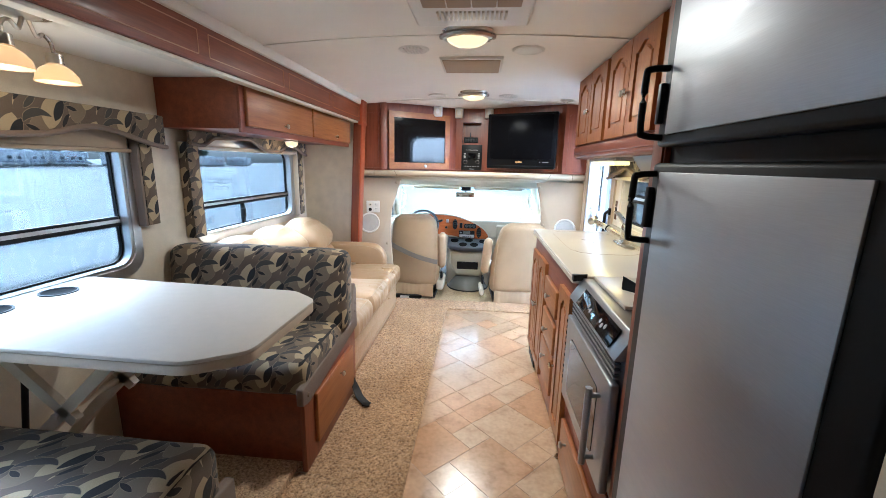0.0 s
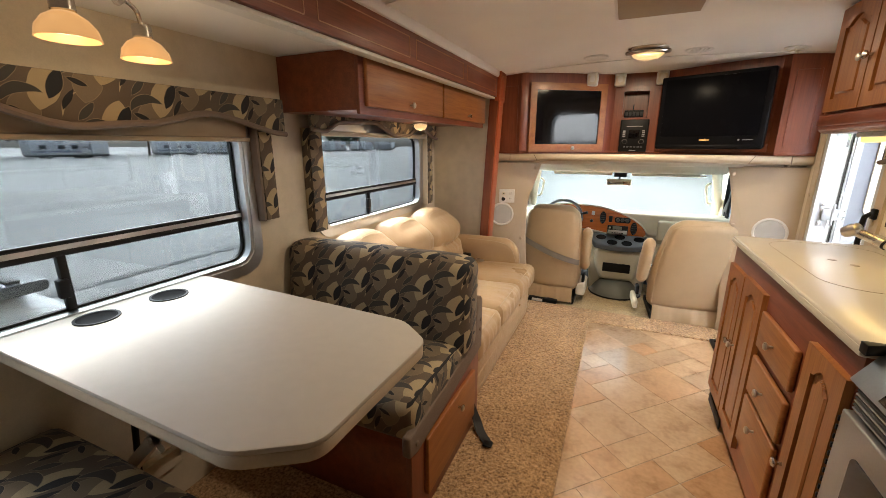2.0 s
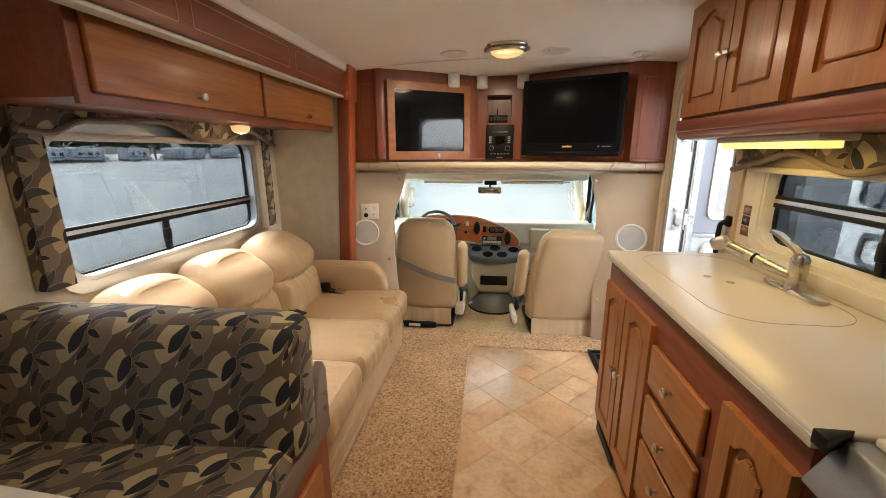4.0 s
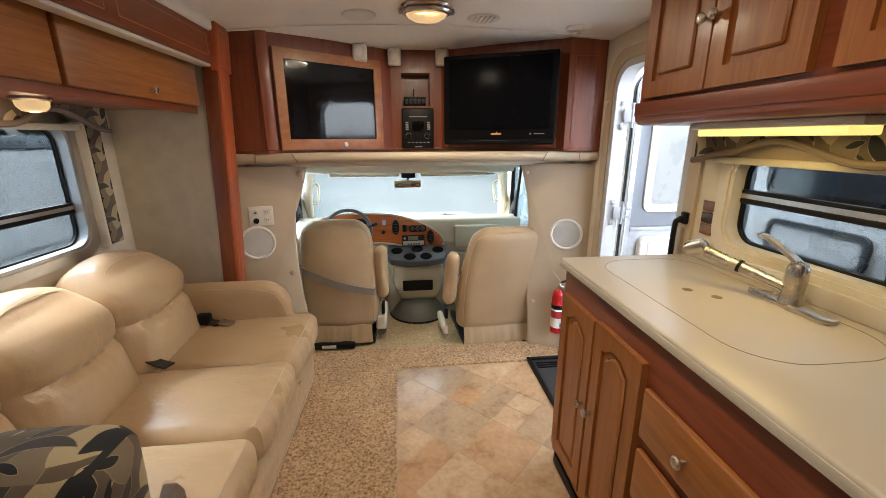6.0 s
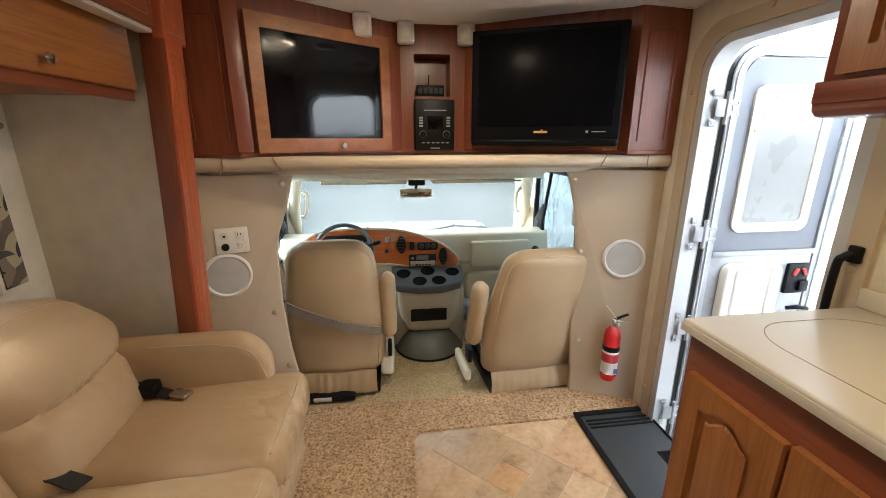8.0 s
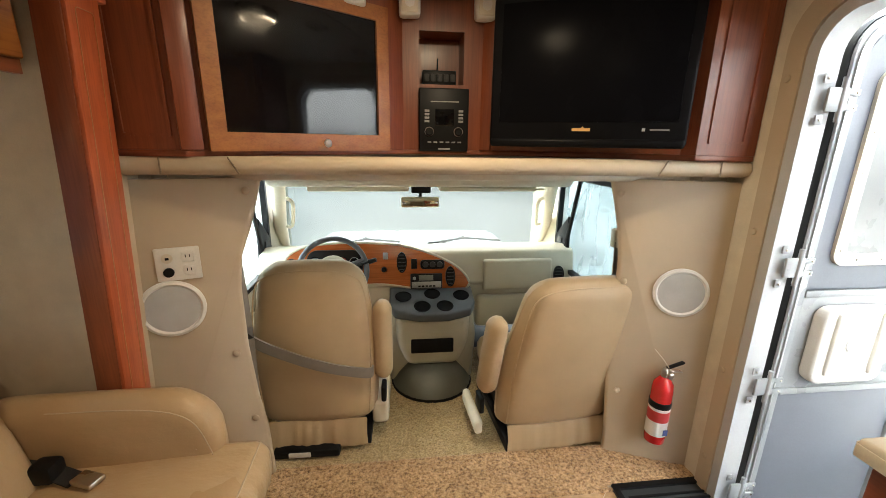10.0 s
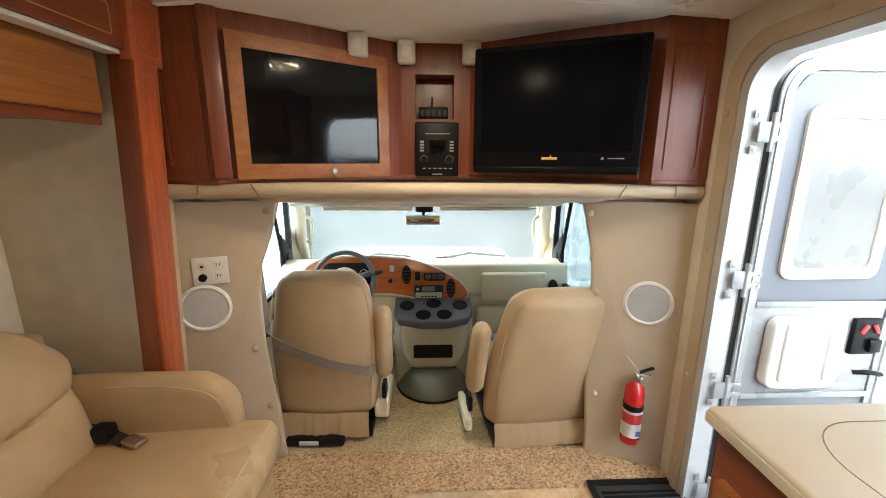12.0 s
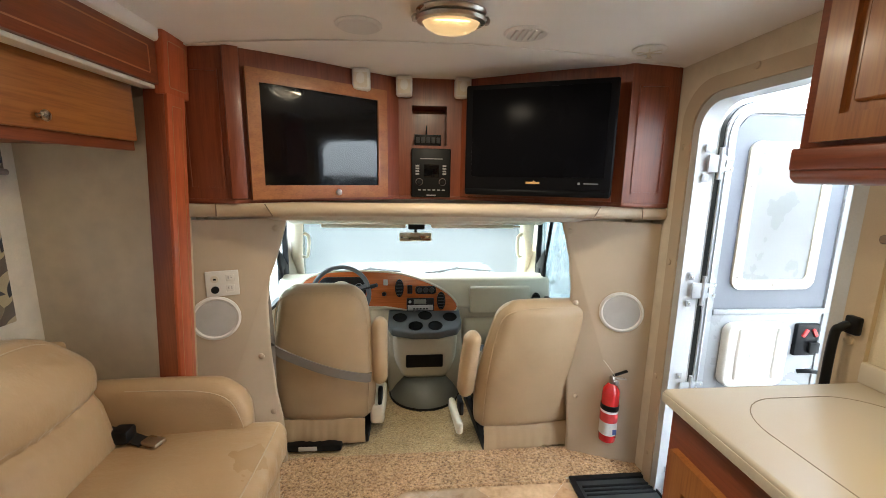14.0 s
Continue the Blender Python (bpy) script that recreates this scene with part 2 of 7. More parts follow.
def make_leather(name, base, rough):
    """Soft hide: pebbled grain, creases, rubbed lighter patches."""
    m, nt, bs = nodes_of(name)
    crease = noise_at(nt, 7.0, 5, (1.0, 2.2, 1.6), (0.3, 0.2, 0.5), 0.6)
    peb = nt.nodes.new("ShaderNodeTexVoronoi")
    peb.inputs["Scale"].default_value = 380
    tc = nt.nodes.new("ShaderNodeTexCoord")
    nt.links.new(tc.outputs["Object"], peb.inputs["Vector"])
    cloud = noise_at(nt, 3.5, 4)
    col = ramp(nt, cloud.outputs[0], [(0.25, tuple(c * 0.94 for c in base)), (0.75, tuple(min(1, c * 1.04) for c in base))])
    # slightly darker brown where the crease noise runs low
    crease_tone = ramp(nt, crease.outputs[0], [(0.36, (0.80, 0.76, 0.70)), (0.50, (1, 1, 1))])
    nt.links.new(blend(nt, "MULTIPLY", 0.06, col.outputs[0], crease_tone.outputs[0]), bs.inputs["Base Color"])
    rg = ramp(nt, cloud.outputs[0], [(0.3, (rough - 0.03,) * 3), (0.7, (rough + 0.03,) * 3)])
    nt.links.new(rg.outputs[0], bs.inputs["Roughness"])
    h = math_node(nt, "MULTIPLY", crease.outputs[0], 4.0)
    bump(nt, bs, math_node(nt, "ADD", h, math_node(nt, "MULTIPLY", peb.outputs["Distance"], 0.10)), 0.55, 0.0026)
    return m


leather = make_leather("tan_leather", (0.47, 0.325, 0.182), 0.30)


def make_leaf_fabric():
    """Woven upholstery: a printed repeat of cream half-moons, navy leaves and grey sails on taupe."""
    m, nt, bs = nodes_of("leaf_fabric")
    tc = nt.nodes.new("ShaderNodeTexCoord")
    pos, nrm = nt.nodes.new("ShaderNodeSeparateXYZ"), nt.nodes.new("ShaderNodeSeparateXYZ")
    nt.links.new(tc.outputs["Object"], pos.inputs[0])
    nt.links.new(tc.outputs["Normal"], nrm.inputs[0])
    wide = math_node(nt, "GREATER_THAN", math_node(nt, "ABSOLUTE", nrm.outputs[0]), 0.75)
    flat = math_node(nt, "GREATER_THAN", math_node(nt, "ABSOLUTE", nrm.outputs[2]), 0.80)

    def pick(f, a, b):
        """a where f is 0, b where it is 1."""
        return math_node(nt, "ADD", math_node(nt, "MULTIPLY", a, math_node(nt, "SUBTRACT", 1.0, f)), math_node(nt, "MULTIPLY", b, f))
    REPEAT = 0.150
    wob = noise_at(nt, 9.0, 2)
    sway = math_node(nt, "MULTIPLY", math_node(nt, "SUBTRACT", wob.outputs[0], 0.5), 0.02)
    u = math_node(nt, "ADD", pick(wide, pos.outputs[0], pos.outputs[1]), sway)
    v = math_node(nt, "SUBTRACT", pick(flat, pos.outputs[2], pos.outputs[1]), sway)
    u, v = math_node(nt, "DIVIDE", u, REPEAT), math_node(nt, "DIVIDE", v, REPEAT)

    def local(cx, cy):
        """Place within the repeat round a motif; each column drops by half a repeat."""
        du = math_node(nt, "SUBTRACT", u, cx)
        k = math_node(nt, "ROUND", du)
        du = math_node(nt, "SUBTRACT", du, k)
        dv = math_node(nt, "SUBTRACT", math_node(nt, "SUBTRACT", v, cy), math_node(nt, "MULTIPLY", k, 0.535))
        row = math_node(nt, "ROUND", math_node(nt, "DIVIDE", dv, 1.07))
        dv = math_node(nt, "SUBTRACT", dv, math_node(nt, "MULTIPLY", row, 1.07))
        xyz = nt.nodes.new("ShaderNodeCombineXYZ")
        nt.links.new(du, xyz.inputs[0])
        nt.links.new(dv, xyz.inputs[1])
        return xyz.outputs[0]

    def disc(at, cx, cy, r):
        d = nt.nodes.new("ShaderNodeVectorMath")
        d.operation = "DISTANCE"
        nt.links.new(at, d.inputs[0])
        d.inputs[1].default_value = (cx, cy, 0)
        return math_node(nt, "LESS_THAN", d.outputs["Value"], r)

    def leaf(col, cx, cy, deg, half, wid, tone, edge=0.0, bite=0.0):
        """A pointed leaf of two arcs; bite hollows its lower side into a sail."""
        at = local(cx, cy)
        nx, ny = -math.sin(radians(deg)), math.cos(radians(deg))
        R = (half * half + wid * wid) / (2 * wid)
        off = R - wid
        for grow, tint in (((edge, OUTLINE), (0.0, tone)) if edge else ((0.0, tone),)):
            f = disc(at, -nx * off, -ny * off, R + grow)
            if bite:
                low = (half * half + bite * bite) / (2 * bite)
                f = math_node(nt, "MULTIPLY", f, math_node(nt, "SUBTRACT", 1.0, disc(at, -nx * (low - bite), -ny * (low - bite), low - grow)))
                f = math_node(nt, "MULTIPLY", f, disc(at, 0, 0, half + grow))
            else:
                f = math_node(nt, "MULTIPLY", f, disc(at, nx * off, ny * off, R + grow))
            col = blend(nt, "MIX", f, col, tint)
        return col

    NAVY, GREY, CREAM, TAUPE, OUTLINE = (0.006, 0.007, 0.011), (0.046, 0.043, 0.040), (0.41, 0.33, 0.195), (0.19, 0.145, 0.095), (0.27, 0.215, 0.135)
    gr = noise_at(nt, 6.0, 2)
    col = ramp(nt, gr.outputs[0], [(0.3, (0.095, 0.072, 0.050)), (0.7, (0.130, 0.098, 0.066))]).outputs[0]
    col = leaf(col, -0.48, -0.45, 72, 0.34, 0.22, TAUPE, 0.010)
    col = leaf(col, -0.13, -0.03, 72, 0.43, 0.24, CREAM)
    col = leaf(col, 0.40, -0.40, 48, 0.22, 0.07, GREY, 0.008)
    col = leaf(col, -0.50, -0.24, 16, 0.34, 0.24, GREY, 0.010, 0.06)
    col = leaf(col, 0.03, 0.02, 64, 0.29, 0.115, NAVY, 0.009)
    col = leaf(col, 0.18, -0.30, 56, 0.27, 0.09, CREAM, 0.0, 0.035)
    col = leaf(col, 0.17, -0.22, 58, 0.22, 0.05, NAVY)
    col = leaf(col, 0.37, 0.10, -20, 0.16, 0.050, NAVY, 0.008)
    weave = noise_at(nt, 700, 1)
    wv = ramp(nt, weave.outputs[0], [(0.3, (0.75,) * 3), (0.7, (1.1,) * 3)])
    nt.links.new(blend(nt, "MULTIPLY", 0.7, col, wv.outputs[0]), bs.inputs["Base Color"])
    bs.inputs["Roughness"].default_value = 0.8
    bs.inputs["Sheen Weight"].default_value = 0.1
    bump(nt, bs, weave.outputs[0], 0.35, 0.001)
    return m


leaf_fabric = make_leaf_fabric()


def make_glass(name, tint, film=0.0, frost=0.0):
    m, nt, bs = nodes_of(name)
    nt.nodes.remove(bs)
    out = nt.nodes["Material Output"]
    tr = nt.nodes.new("ShaderNodeBsdfTransparent")
    tr.inputs[0].default_value = (*tint, 1)
    gl = nt.nodes.new("ShaderNodeBsdfGlossy")
    gl.inputs["Roughness"].default_value = 0.02 + 0.2 * frost
    lw = nt.nodes.new("ShaderNodeLayerWeight")
    lw.inputs[0].default_value = 0.5
    sheen = math_node(nt, "POWER", lw.outputs["Facing"], 4.0)
    sheen = math_node(nt, "MULTIPLY", sheen, 0.55)
    sheen = math_node(nt, "ADD", sheen, 0.03)
    last = tr.outputs[0]
    if film > 0:
        tl = nt.nodes.new("ShaderNodeBsdfTranslucent")
        tl.inputs[0].default_value = (0.9, 0.93, 0.93, 1)
        nz = noise_at(nt, 3.0, 5, (1.0, 1.0, 0.35))
        lo, hi = film * 0.7, min(1.0, film * 1.3)
        f = ramp(nt, nz.outputs[0], [(0.3, (lo,) * 3), (0.7, (hi,) * 3)])
        mx = nt.nodes.new("ShaderNodeMixShader")
        nt.links.new(f.outputs[0], mx.inputs[0])
        nt.links.new(last, mx.inputs[1])
        nt.links.new(tl.outputs[0], mx.inputs[2])
        last = mx.outputs[0]
    mg = nt.nodes.new("ShaderNodeMixShader")
    nt.links.new(sheen, mg.inputs[0])
    nt.links.new(last, mg.inputs[1])
    nt.links.new(gl.outputs[0], mg.inputs[2])
    nt.links.new(mg.outputs[0], out.inputs["Surface"])
    return m


pane_glass = make_glass("window_glass", (0.255, 0.268, 0.272))
wet_glass = make_glass("wet_windshield", (0.175, 0.20, 0.194), film=0.018)
cab_glass = make_glass("cab_side_glass", (0.50, 0.58, 0.58), film=0.20)
frosted = mk("obscure_glass", (0.245, 0.245, 0.24), 0.3, var=0.03, grain=260, relief=0.08)


def make_glow(name, colour, strength, base=(0.8, 0.6, 0.35)):
    m, nt, bs = nodes_of(name)
    nz = noise_at(nt, 22, 4)
    c = ramp(nt, nz.outputs[0], [(0.3, tuple(x * 0.75 for x in colour)), (0.7, colour)])
    nt.links.new(c.outputs[0], bs.inputs["Emission Color"])
    bs.inputs["Emission Strength"].default_value = strength
    bs.inputs["Base Color"].default_value = (*base, 1)
    bs.inputs["Roughness"].default_value = 0.3
    return m


glow_dome = make_glow("lit_dome_glass", (1.0, 0.62, 0.26), 0.055, (0.42, 0.22, 0.08))
glow_shade = make_glow("lit_alabaster", (1.0, 0.50, 0.17), 0.036, (0.50, 0.28, 0.11))
glow_tube = make_glow("lit_tube_cover", (1.0, 0.66, 0.16), 0.085)

# ---- building helpers ----
WORLD_SPACE = set()


def thing(name, at, label, category, group="", kind="", rz=0.0, local=False):
    ob = new(name)
    ob.matrix_world = pose(*at, 0, 0, rz)
    ob.empty_display_size = 0.1
    if not local:
        WORLD_SPACE.add(ob.name)
    return tagged(ob, label, category, group, kind)


def root_of(ob):
    while ob.parent:
        ob = ob.parent
    return ob


def mesh_from(name, bm, material, smooth=40):
    me = bpy.data.meshes.new(name)
    bmesh.ops.recalc_face_normals(bm, faces=bm.faces)
    bm.to_mesh(me)
    bm.free()
    for mt in (material if isinstance(material, (list, tuple)) else [material]):
        me.materials.append(mt)
    if smooth:
        for p in me.polygons:
            p.use_smooth = True
        me.set_sharp_from_angle(angle=radians(smooth))
    return me


def part(name, bm, material, parent=None, label="", smooth=40):
    """Links a bmesh as one mesh object under a thing or a part."""
    if parent is not None:
        top = root_of(parent)
        if top.name in WORLD_SPACE:
            bmesh.ops.transform(bm, matrix=top.matrix_basis.inverted(), verts=bm.verts)
    ob = new(name, mesh_from(name, bm, material, smooth))
    ob.parent = parent
    if label:
        ob["label"] = label
    return ob


def solo(name, bm, material, label, category, kind="", group="", smooth=40):
    return tagged(part(name, bm, material, None, "", smooth), label, category, group, kind)


def box(x0, y0, z0, x1, y1, z1, bev=0.004, seg=2, into=None):
    bm = bmesh.new()
    r = bmesh.ops.create_cube(bm, size=1.0)
    bmesh.ops.scale(bm, vec=(abs(x1 - x0), abs(y1 - y0), abs(z1 - z0)), verts=r["verts"])
    bmesh.ops.translate(bm, vec=((x0 + x1) / 2, (y0 + y1) / 2, (z0 + z1) / 2), verts=r["verts"])
    if bev:
        bmesh.ops.bevel(bm, geom=bm.edges[:], offset=bev, segments=seg, affect="EDGES", profile=0.5)
    return merge(into, bm)


def merge(into, bm):
    if into is None:
        return bm
    me = bpy.data.meshes.new("tmp")
    bm.to_mesh(me)
    bm.free()
    into.from_mesh(me)
    bpy.data.meshes.remove(me)
    return into


def prism(pts, axis, a0, a1, bev=0.0, seg=2, into=None):
    """A polygon drawn in the plane across the axis, drawn out from a0 to a1."""
    bm = bmesh.new()

    def at(u, v, a):
        return {0: (a, u, v), 1: (u, a, v), 2: (u, v, a)}[axis]
    vs = [bm.verts.new(at(u, v, a0)) for u, v in pts]
    f = bm.faces.new(vs)
    r = bmesh.ops.extrude_face_region(bm, geom=[f])
    shift = Vector(at(0, 0, a1)) - Vector(at(0, 0, a0))
    bmesh.ops.translate(bm, vec=shift, verts=[g for g in r["geom"] if isinstance(g, bmesh.types.BMVert)])
    bmesh.ops.recalc_face_normals(bm, faces=bm.faces)
    if bev:
        bmesh.ops.bevel(bm, geom=bm.edges[:], offset=bev, segments=seg, affect="EDGES", profile=0.5)
    return merge(into, bm)


def ring(outer, inner, axis, a0, a1, into=None):
    """A frame between two outlines of equal count."""
    bm = bmesh.new()

    def at(u, v, a):
        return {0: (a, u, v), 1: (u, a, v), 2: (u, v, a)}[axis]
    loops = [[bm.verts.new(at(u, v, a)) for u, v in pts] for pts, a in ((outer, a0), (outer, a1), (inner, a1), (inner, a0))]
    n = len(outer)
    for k in range(4):
        p, q = loops[k], loops[(k + 1) % 4]
        for i in range(n):
            bm.faces.new((p[i], p[(i + 1) % n], q[(i + 1) % n], q[i]))
    return merge(into, bm)


def rounded(u0, v0, u1, v1, r, n=6):
    pts = []
    for cu, cv, a in ((u1 - r, v1 - r, 0), (u0 + r, v1 - r, 90), (u0 + r, v0 + r, 180), (u1 - r, v0 + r, 270)):
        for i in range(n + 1):
            t = radians(a + 90 * i / n)
            pts.append((cu + r * math.cos(t), cv + r * math.sin(t)))
    return pts


def rod(p0, p1, r0, r1=None, n=16, into=None):
    bm = bmesh.new()
    p0, p1 = Vector(p0), Vector(p1)
    d = p1 - p0
    r = bmesh.ops.create_cone(bm, cap_ends=True, segments=n, radius1=r0, radius2=r0 if r1 is None else r1, depth=d.length)
    m = Matrix.Translation((p0 + p1) / 2) @ d.to_track_quat("Z", "Y").to_matrix().to_4x4()
    bmesh.ops.transform(bm, matrix=m, verts=r["verts"])
    return merge(into, bm)


def lathe(profile, at, n=32, into=None, turn=None):
    """Rings of (radius, height) about the vertical through at."""
    bm = bmesh.new()
    rows = []
    for r, h in profile:
        rows.append([bm.verts.new((r * math.cos(2 * math.pi * i / n), r * math.sin(2 * math.pi * i / n), h)) for i in range(n)])
    for a, b in zip(rows, rows[1:]):
        for i in range(n):
            bm.faces.new((a[i], a[(i + 1) % n], b[(i + 1) % n], b[i]))
    bm.faces.new(rows[0][::-1])
    bm.faces.new(rows[-1])
    bmesh.ops.remove_doubles(bm, verts=bm.verts, dist=1e-5)
    m = Matrix.Translation(at) @ (turn if turn else Matrix())
    bmesh.ops.transform(bm, matrix=m, verts=bm.verts)
    return merge(into, bm)


def smooth_path(pts, n=6):
    pts = [Vector(p) for p in pts]
    out = []
    for i in range(len(pts) - 1):
        p0, p1, p2, p3 = pts[max(i - 1, 0)], pts[i], pts[i + 1], pts[min(i + 2, len(pts) - 1)]
        for k in range(n):
            t = k / n
            out.append(0.5 * (2 * p1 + (p2 - p0) * t + (2 * p0 - 5 * p1 + 4 * p2 - p3) * t * t + (3 * p1 - p0 - 3 * p2 + p3) * t ** 3))
    return out + [pts[-1]]


def sweep(pts, r, n=8, flat=None, into=None, up=(0, 0, 1), closed=False):
    """A tube, or a strip of half width r and half thickness flat, along the points."""
    bm = bmesh.new()
    pts = [Vector(p) for p in pts]
    rows = []
    for i, p in enumerate(pts):
        if closed:
            d = (pts[(i + 1) % len(pts)] - pts[i - 1]).normalized()
        else:
            d = (pts[min(i + 1, len(pts) - 1)] - pts[max(i - 1, 0)]).normalized()
        s = d.cross(Vector(up))
        s = s.normalized() if s.length > 1e-4 else d.cross(Vector((1, 0, 0))).normalized()
        w = s.cross(d).normalized()
        if flat is None:
            rows.append([bm.verts.new(p + r * (math.cos(2 * math.pi * k / n) * s + math.sin(2 * math.pi * k / n) * w)) for k in range(n)])
        else:
            rows.append([bm.verts.new(p + a * r * s + b * flat * w) for a, b in ((1, 1), (-1, 1), (-1, -1), (1, -1))])
    m = len(rows[0])
    pairs = list(zip(rows, rows[1:])) + ([(rows[-1], rows[0])] if closed else [])
    for a, b in pairs:
        for k in range(m):
            bm.faces.new((a[k], a[(k + 1) % m], b[(k + 1) % m], b[k]))
    if not closed:
        bm.faces.new(rows[0][::-1])
        bm.faces.new(rows[-1])
    return merge(into, bm)


def cushion(x0, y0, z0, x1, y1, z1, r=0.05, cell=0.03, puff=(0, 0, 0), lumps=0.004, seed=0.0, into=None, shape=None):
    """A soft rounded block: corners of radius r, faces swollen by puff, a little uneven."""
    bm = bmesh.new()
    h = Vector((abs(x1 - x0) / 2, abs(y1 - y0) / 2, abs(z1 - z0) / 2))
    c = Vector(((x0 + x1) / 2, (y0 + y1) / 2, (z0 + z1) / 2))
    n = [max(4, int(2 * k / cell)) for k in h]
    seen = {}

    def vert(p):
        key = tuple(round(k, 5) for k in p)
        if key not in seen:
            q = Vector([max(-h[i] + r, min(h[i] - r, p[i])) for i in range(3)])
            d = Vector(p) - q
            v = q + d.normalized() * r if d.length > 1e-9 else Vector(p)
            f = [1 - (p[i] / h[i]) ** 2 for i in range(3)]
            for i in range(3):
                j, k = (i + 1) % 3, (i + 2) % 3
                v[i] += puff[i] * (p[i] / h[i]) * f[j] * f[k]
            v += c
            if lumps:
                s = noise.noise_vector(v * 5.0 + Vector((seed, seed, seed)))
                v += s * lumps
            if shape:
                v = Vector(shape(v))
            seen[key] = bm.verts.new(v)
        return seen[key]
    for i in range(3):
        j, k = (i + 1) % 3, (i + 2) % 3
        for s in (-1, 1):
            for a in range(n[j]):
                for b in range(n[k]):
                    quad = []
                    for da, db in ((0, 0), (1, 0), (1, 1), (0, 1)):
                        p = [0, 0, 0]
                        p[i] = s * h[i]
                        p[j] = -h[j] + 2 * h[j] * (a + da) / n[j]
                        p[k] = -h[k] + 2 * h[k] * (b + db) / n[k]
                        quad.append(vert(p))
                    if len(set(quad)) == 4:
                        bm.faces.new(quad)
    return merge(into, bm)


def moved(bm, m):
    bmesh.ops.transform(bm, matrix=m, verts=bm.verts)
    return bm


def knob_at(parent, at, towards, label="brushed nickel round knob"):
    d = Vector(towards).normalized()
    t = d.to_track_quat("Z", "Y").to_matrix().to_4x4()
    return part("knob", lathe([(0.006, 0), (0.005, 0.012), (0.013, 0.018), (0.0155, 0.023), (0.012, 0.028), (0.003, 0.030)], at, 16, turn=t), nickel, parent, label)


def wall_with_holes(u_rng, v_rng, holes, axis, a0, a1, into=None):
    """A wall slab across the axis, with rectangular holes (u0, v0, u1, v1)."""
    us = sorted({*u_rng, *[h[0] for h in holes], *[h[2] for h in holes]})
    vs = sorted({*v_rng, *[h[1] for h in holes], *[h[3] for h in holes]})
    bm = into if into is not None else bmesh.new()
    for u0, u1 in zip(us, us[1:]):
        run = None
        for v0, v1 in zip(vs, vs[1:]):
            mu, mv = (u0 + u1) / 2, (v0 + v1) / 2
            solid = not any(h[0] < mu < h[2] and h[1] < mv < h[3] for h in holes)
            if solid:
                run = (run[0], v1) if run else (v0, v1)
            if run and (not solid or v1 == vs[-1]):
                prism([(u0, run[0]), (u1, run[0]), (u1, run[1]), (u0, run[1])], axis, a0, a1, into=bm)
                run = None
    bmesh.ops.remove_doubles(bm, verts=bm.verts, dist=1e-5)
    return bm


# ---- the setting ----
XR, XS, XL = 1.045, -1.575, -1.045        # entry side wall, slide-out wall, main wall on the driver's side
SLIDE_Y0, SLIDE_Y1 = 1.20, 5.10


def ceil_z(x, y):
    f = min(1.0, max(0.0, (y - 4.7) / 0.9))
    return 1.995 - 0.048 * (x / 1.04) ** 2 - 0.030 * f * f


floor_ob = solo("floor", box(-1.05, -0.6, -0.12, 1.05, 5.378, -0.0072, 0), grout, "sub-floor with tan grout under diagonal stone-look tiles", "floor", "structure", smooth=0)


def carpet_sheet(name, outline_fn, x0, x1, y0, y1, z, cell, lab, drop=None, mat=carpet_mat):
    bm = bmesh.new()
    nx, ny = int((x1 - x0) / cell), int((y1 - y0) / cell)
    grid = {}
    for i in range(nx + 1):
        for j in range(ny + 1):
            x, y = x0 + (x1 - x0) * i / nx, y0 + (y1 - y0) * j / ny
            k = noise.noise(Vector((x * 95, y * 95, 3.0)))
            k2 = noise.noise(Vector((x * 38, y * 38, 8.0)))
            zz = z + 0.0045 * k + 0.003 * k2 + (drop(x, y) if drop else 0)
            grid[i, j] = bm.verts.new((x + 0.002 * k2, y + 0.002 * k, zz))
    for i in range(nx):
        for j in range(ny):
            x, y = x0 + (x1 - x0) * (i + 0.5) / nx, y0 + (y1 - y0) * (j + 0.5) / ny
            if outline_fn(x, y):
                bm.faces.new((grid[i, j], grid[i + 1, j], grid[i + 1, j + 1], grid[i, j + 1]))
    bmesh.ops.delete(bm, geom=[v for v in bm.verts if not v.link_faces], context="VERTS")
    return solo(name, bm, mat, lab, "carpet", "structure", smooth=0)


def in_aisle(x, y):
    if x > -0.198 and y < 5.135:
        if x < -0.138 and y > 5.075:
            return (x + 0.138) ** 2 + (y - 5.075) ** 2 > 0.06 ** 2
        return False
    return not (0.64 < x and 4.5 < y < 5.15)


carpet_sheet("carpet", in_aisle, -0.80, 1.045, -0.2, 5.415, 0.004, 0.009, "brown speckled berber carpet along the aisle",
             lambda x, y: -0.055 * max(0.0, (y - 5.385) / 0.03) if y > 5.385 else 0.0)
carpet_sheet("carpet_cab", lambda x, y: True, -0.95, 0.95, 5.40, 6.45, -0.045, 0.012, "light brown berber carpet on the cab floor", mat=cab_carpet_mat)
solo("floor_cab", box(-1.05, 5.379, -0.16, 1.05, 7.3, -0.06, 0), rubber, "dark cab floor pan", "floor", "structure", smooth=0)
solo("slide_floor", box(XS, SLIDE_Y0, -0.1, -0.70, SLIDE_Y1, 0.035, 0.012), carpet_mat, "raised carpeted floor of the slide-out", "floor", "structure")

bm = sweep([(-0.198, -0.2, -0.002), (-0.198, 2.5, -0.002), (-0.198, 5.06, -0.002), (-0.190, 5.10, -0.002), (-0.165, 5.127, -0.002), (-0.13, 5.137, -0.002), (0.3, 5.137, -0.002), (0.655, 5.137, -0.002)], 0.009, 8)
solo("carpet_binding", bm, carpet_mat, "bound carpet edge along the tiles", "trim", "structure")

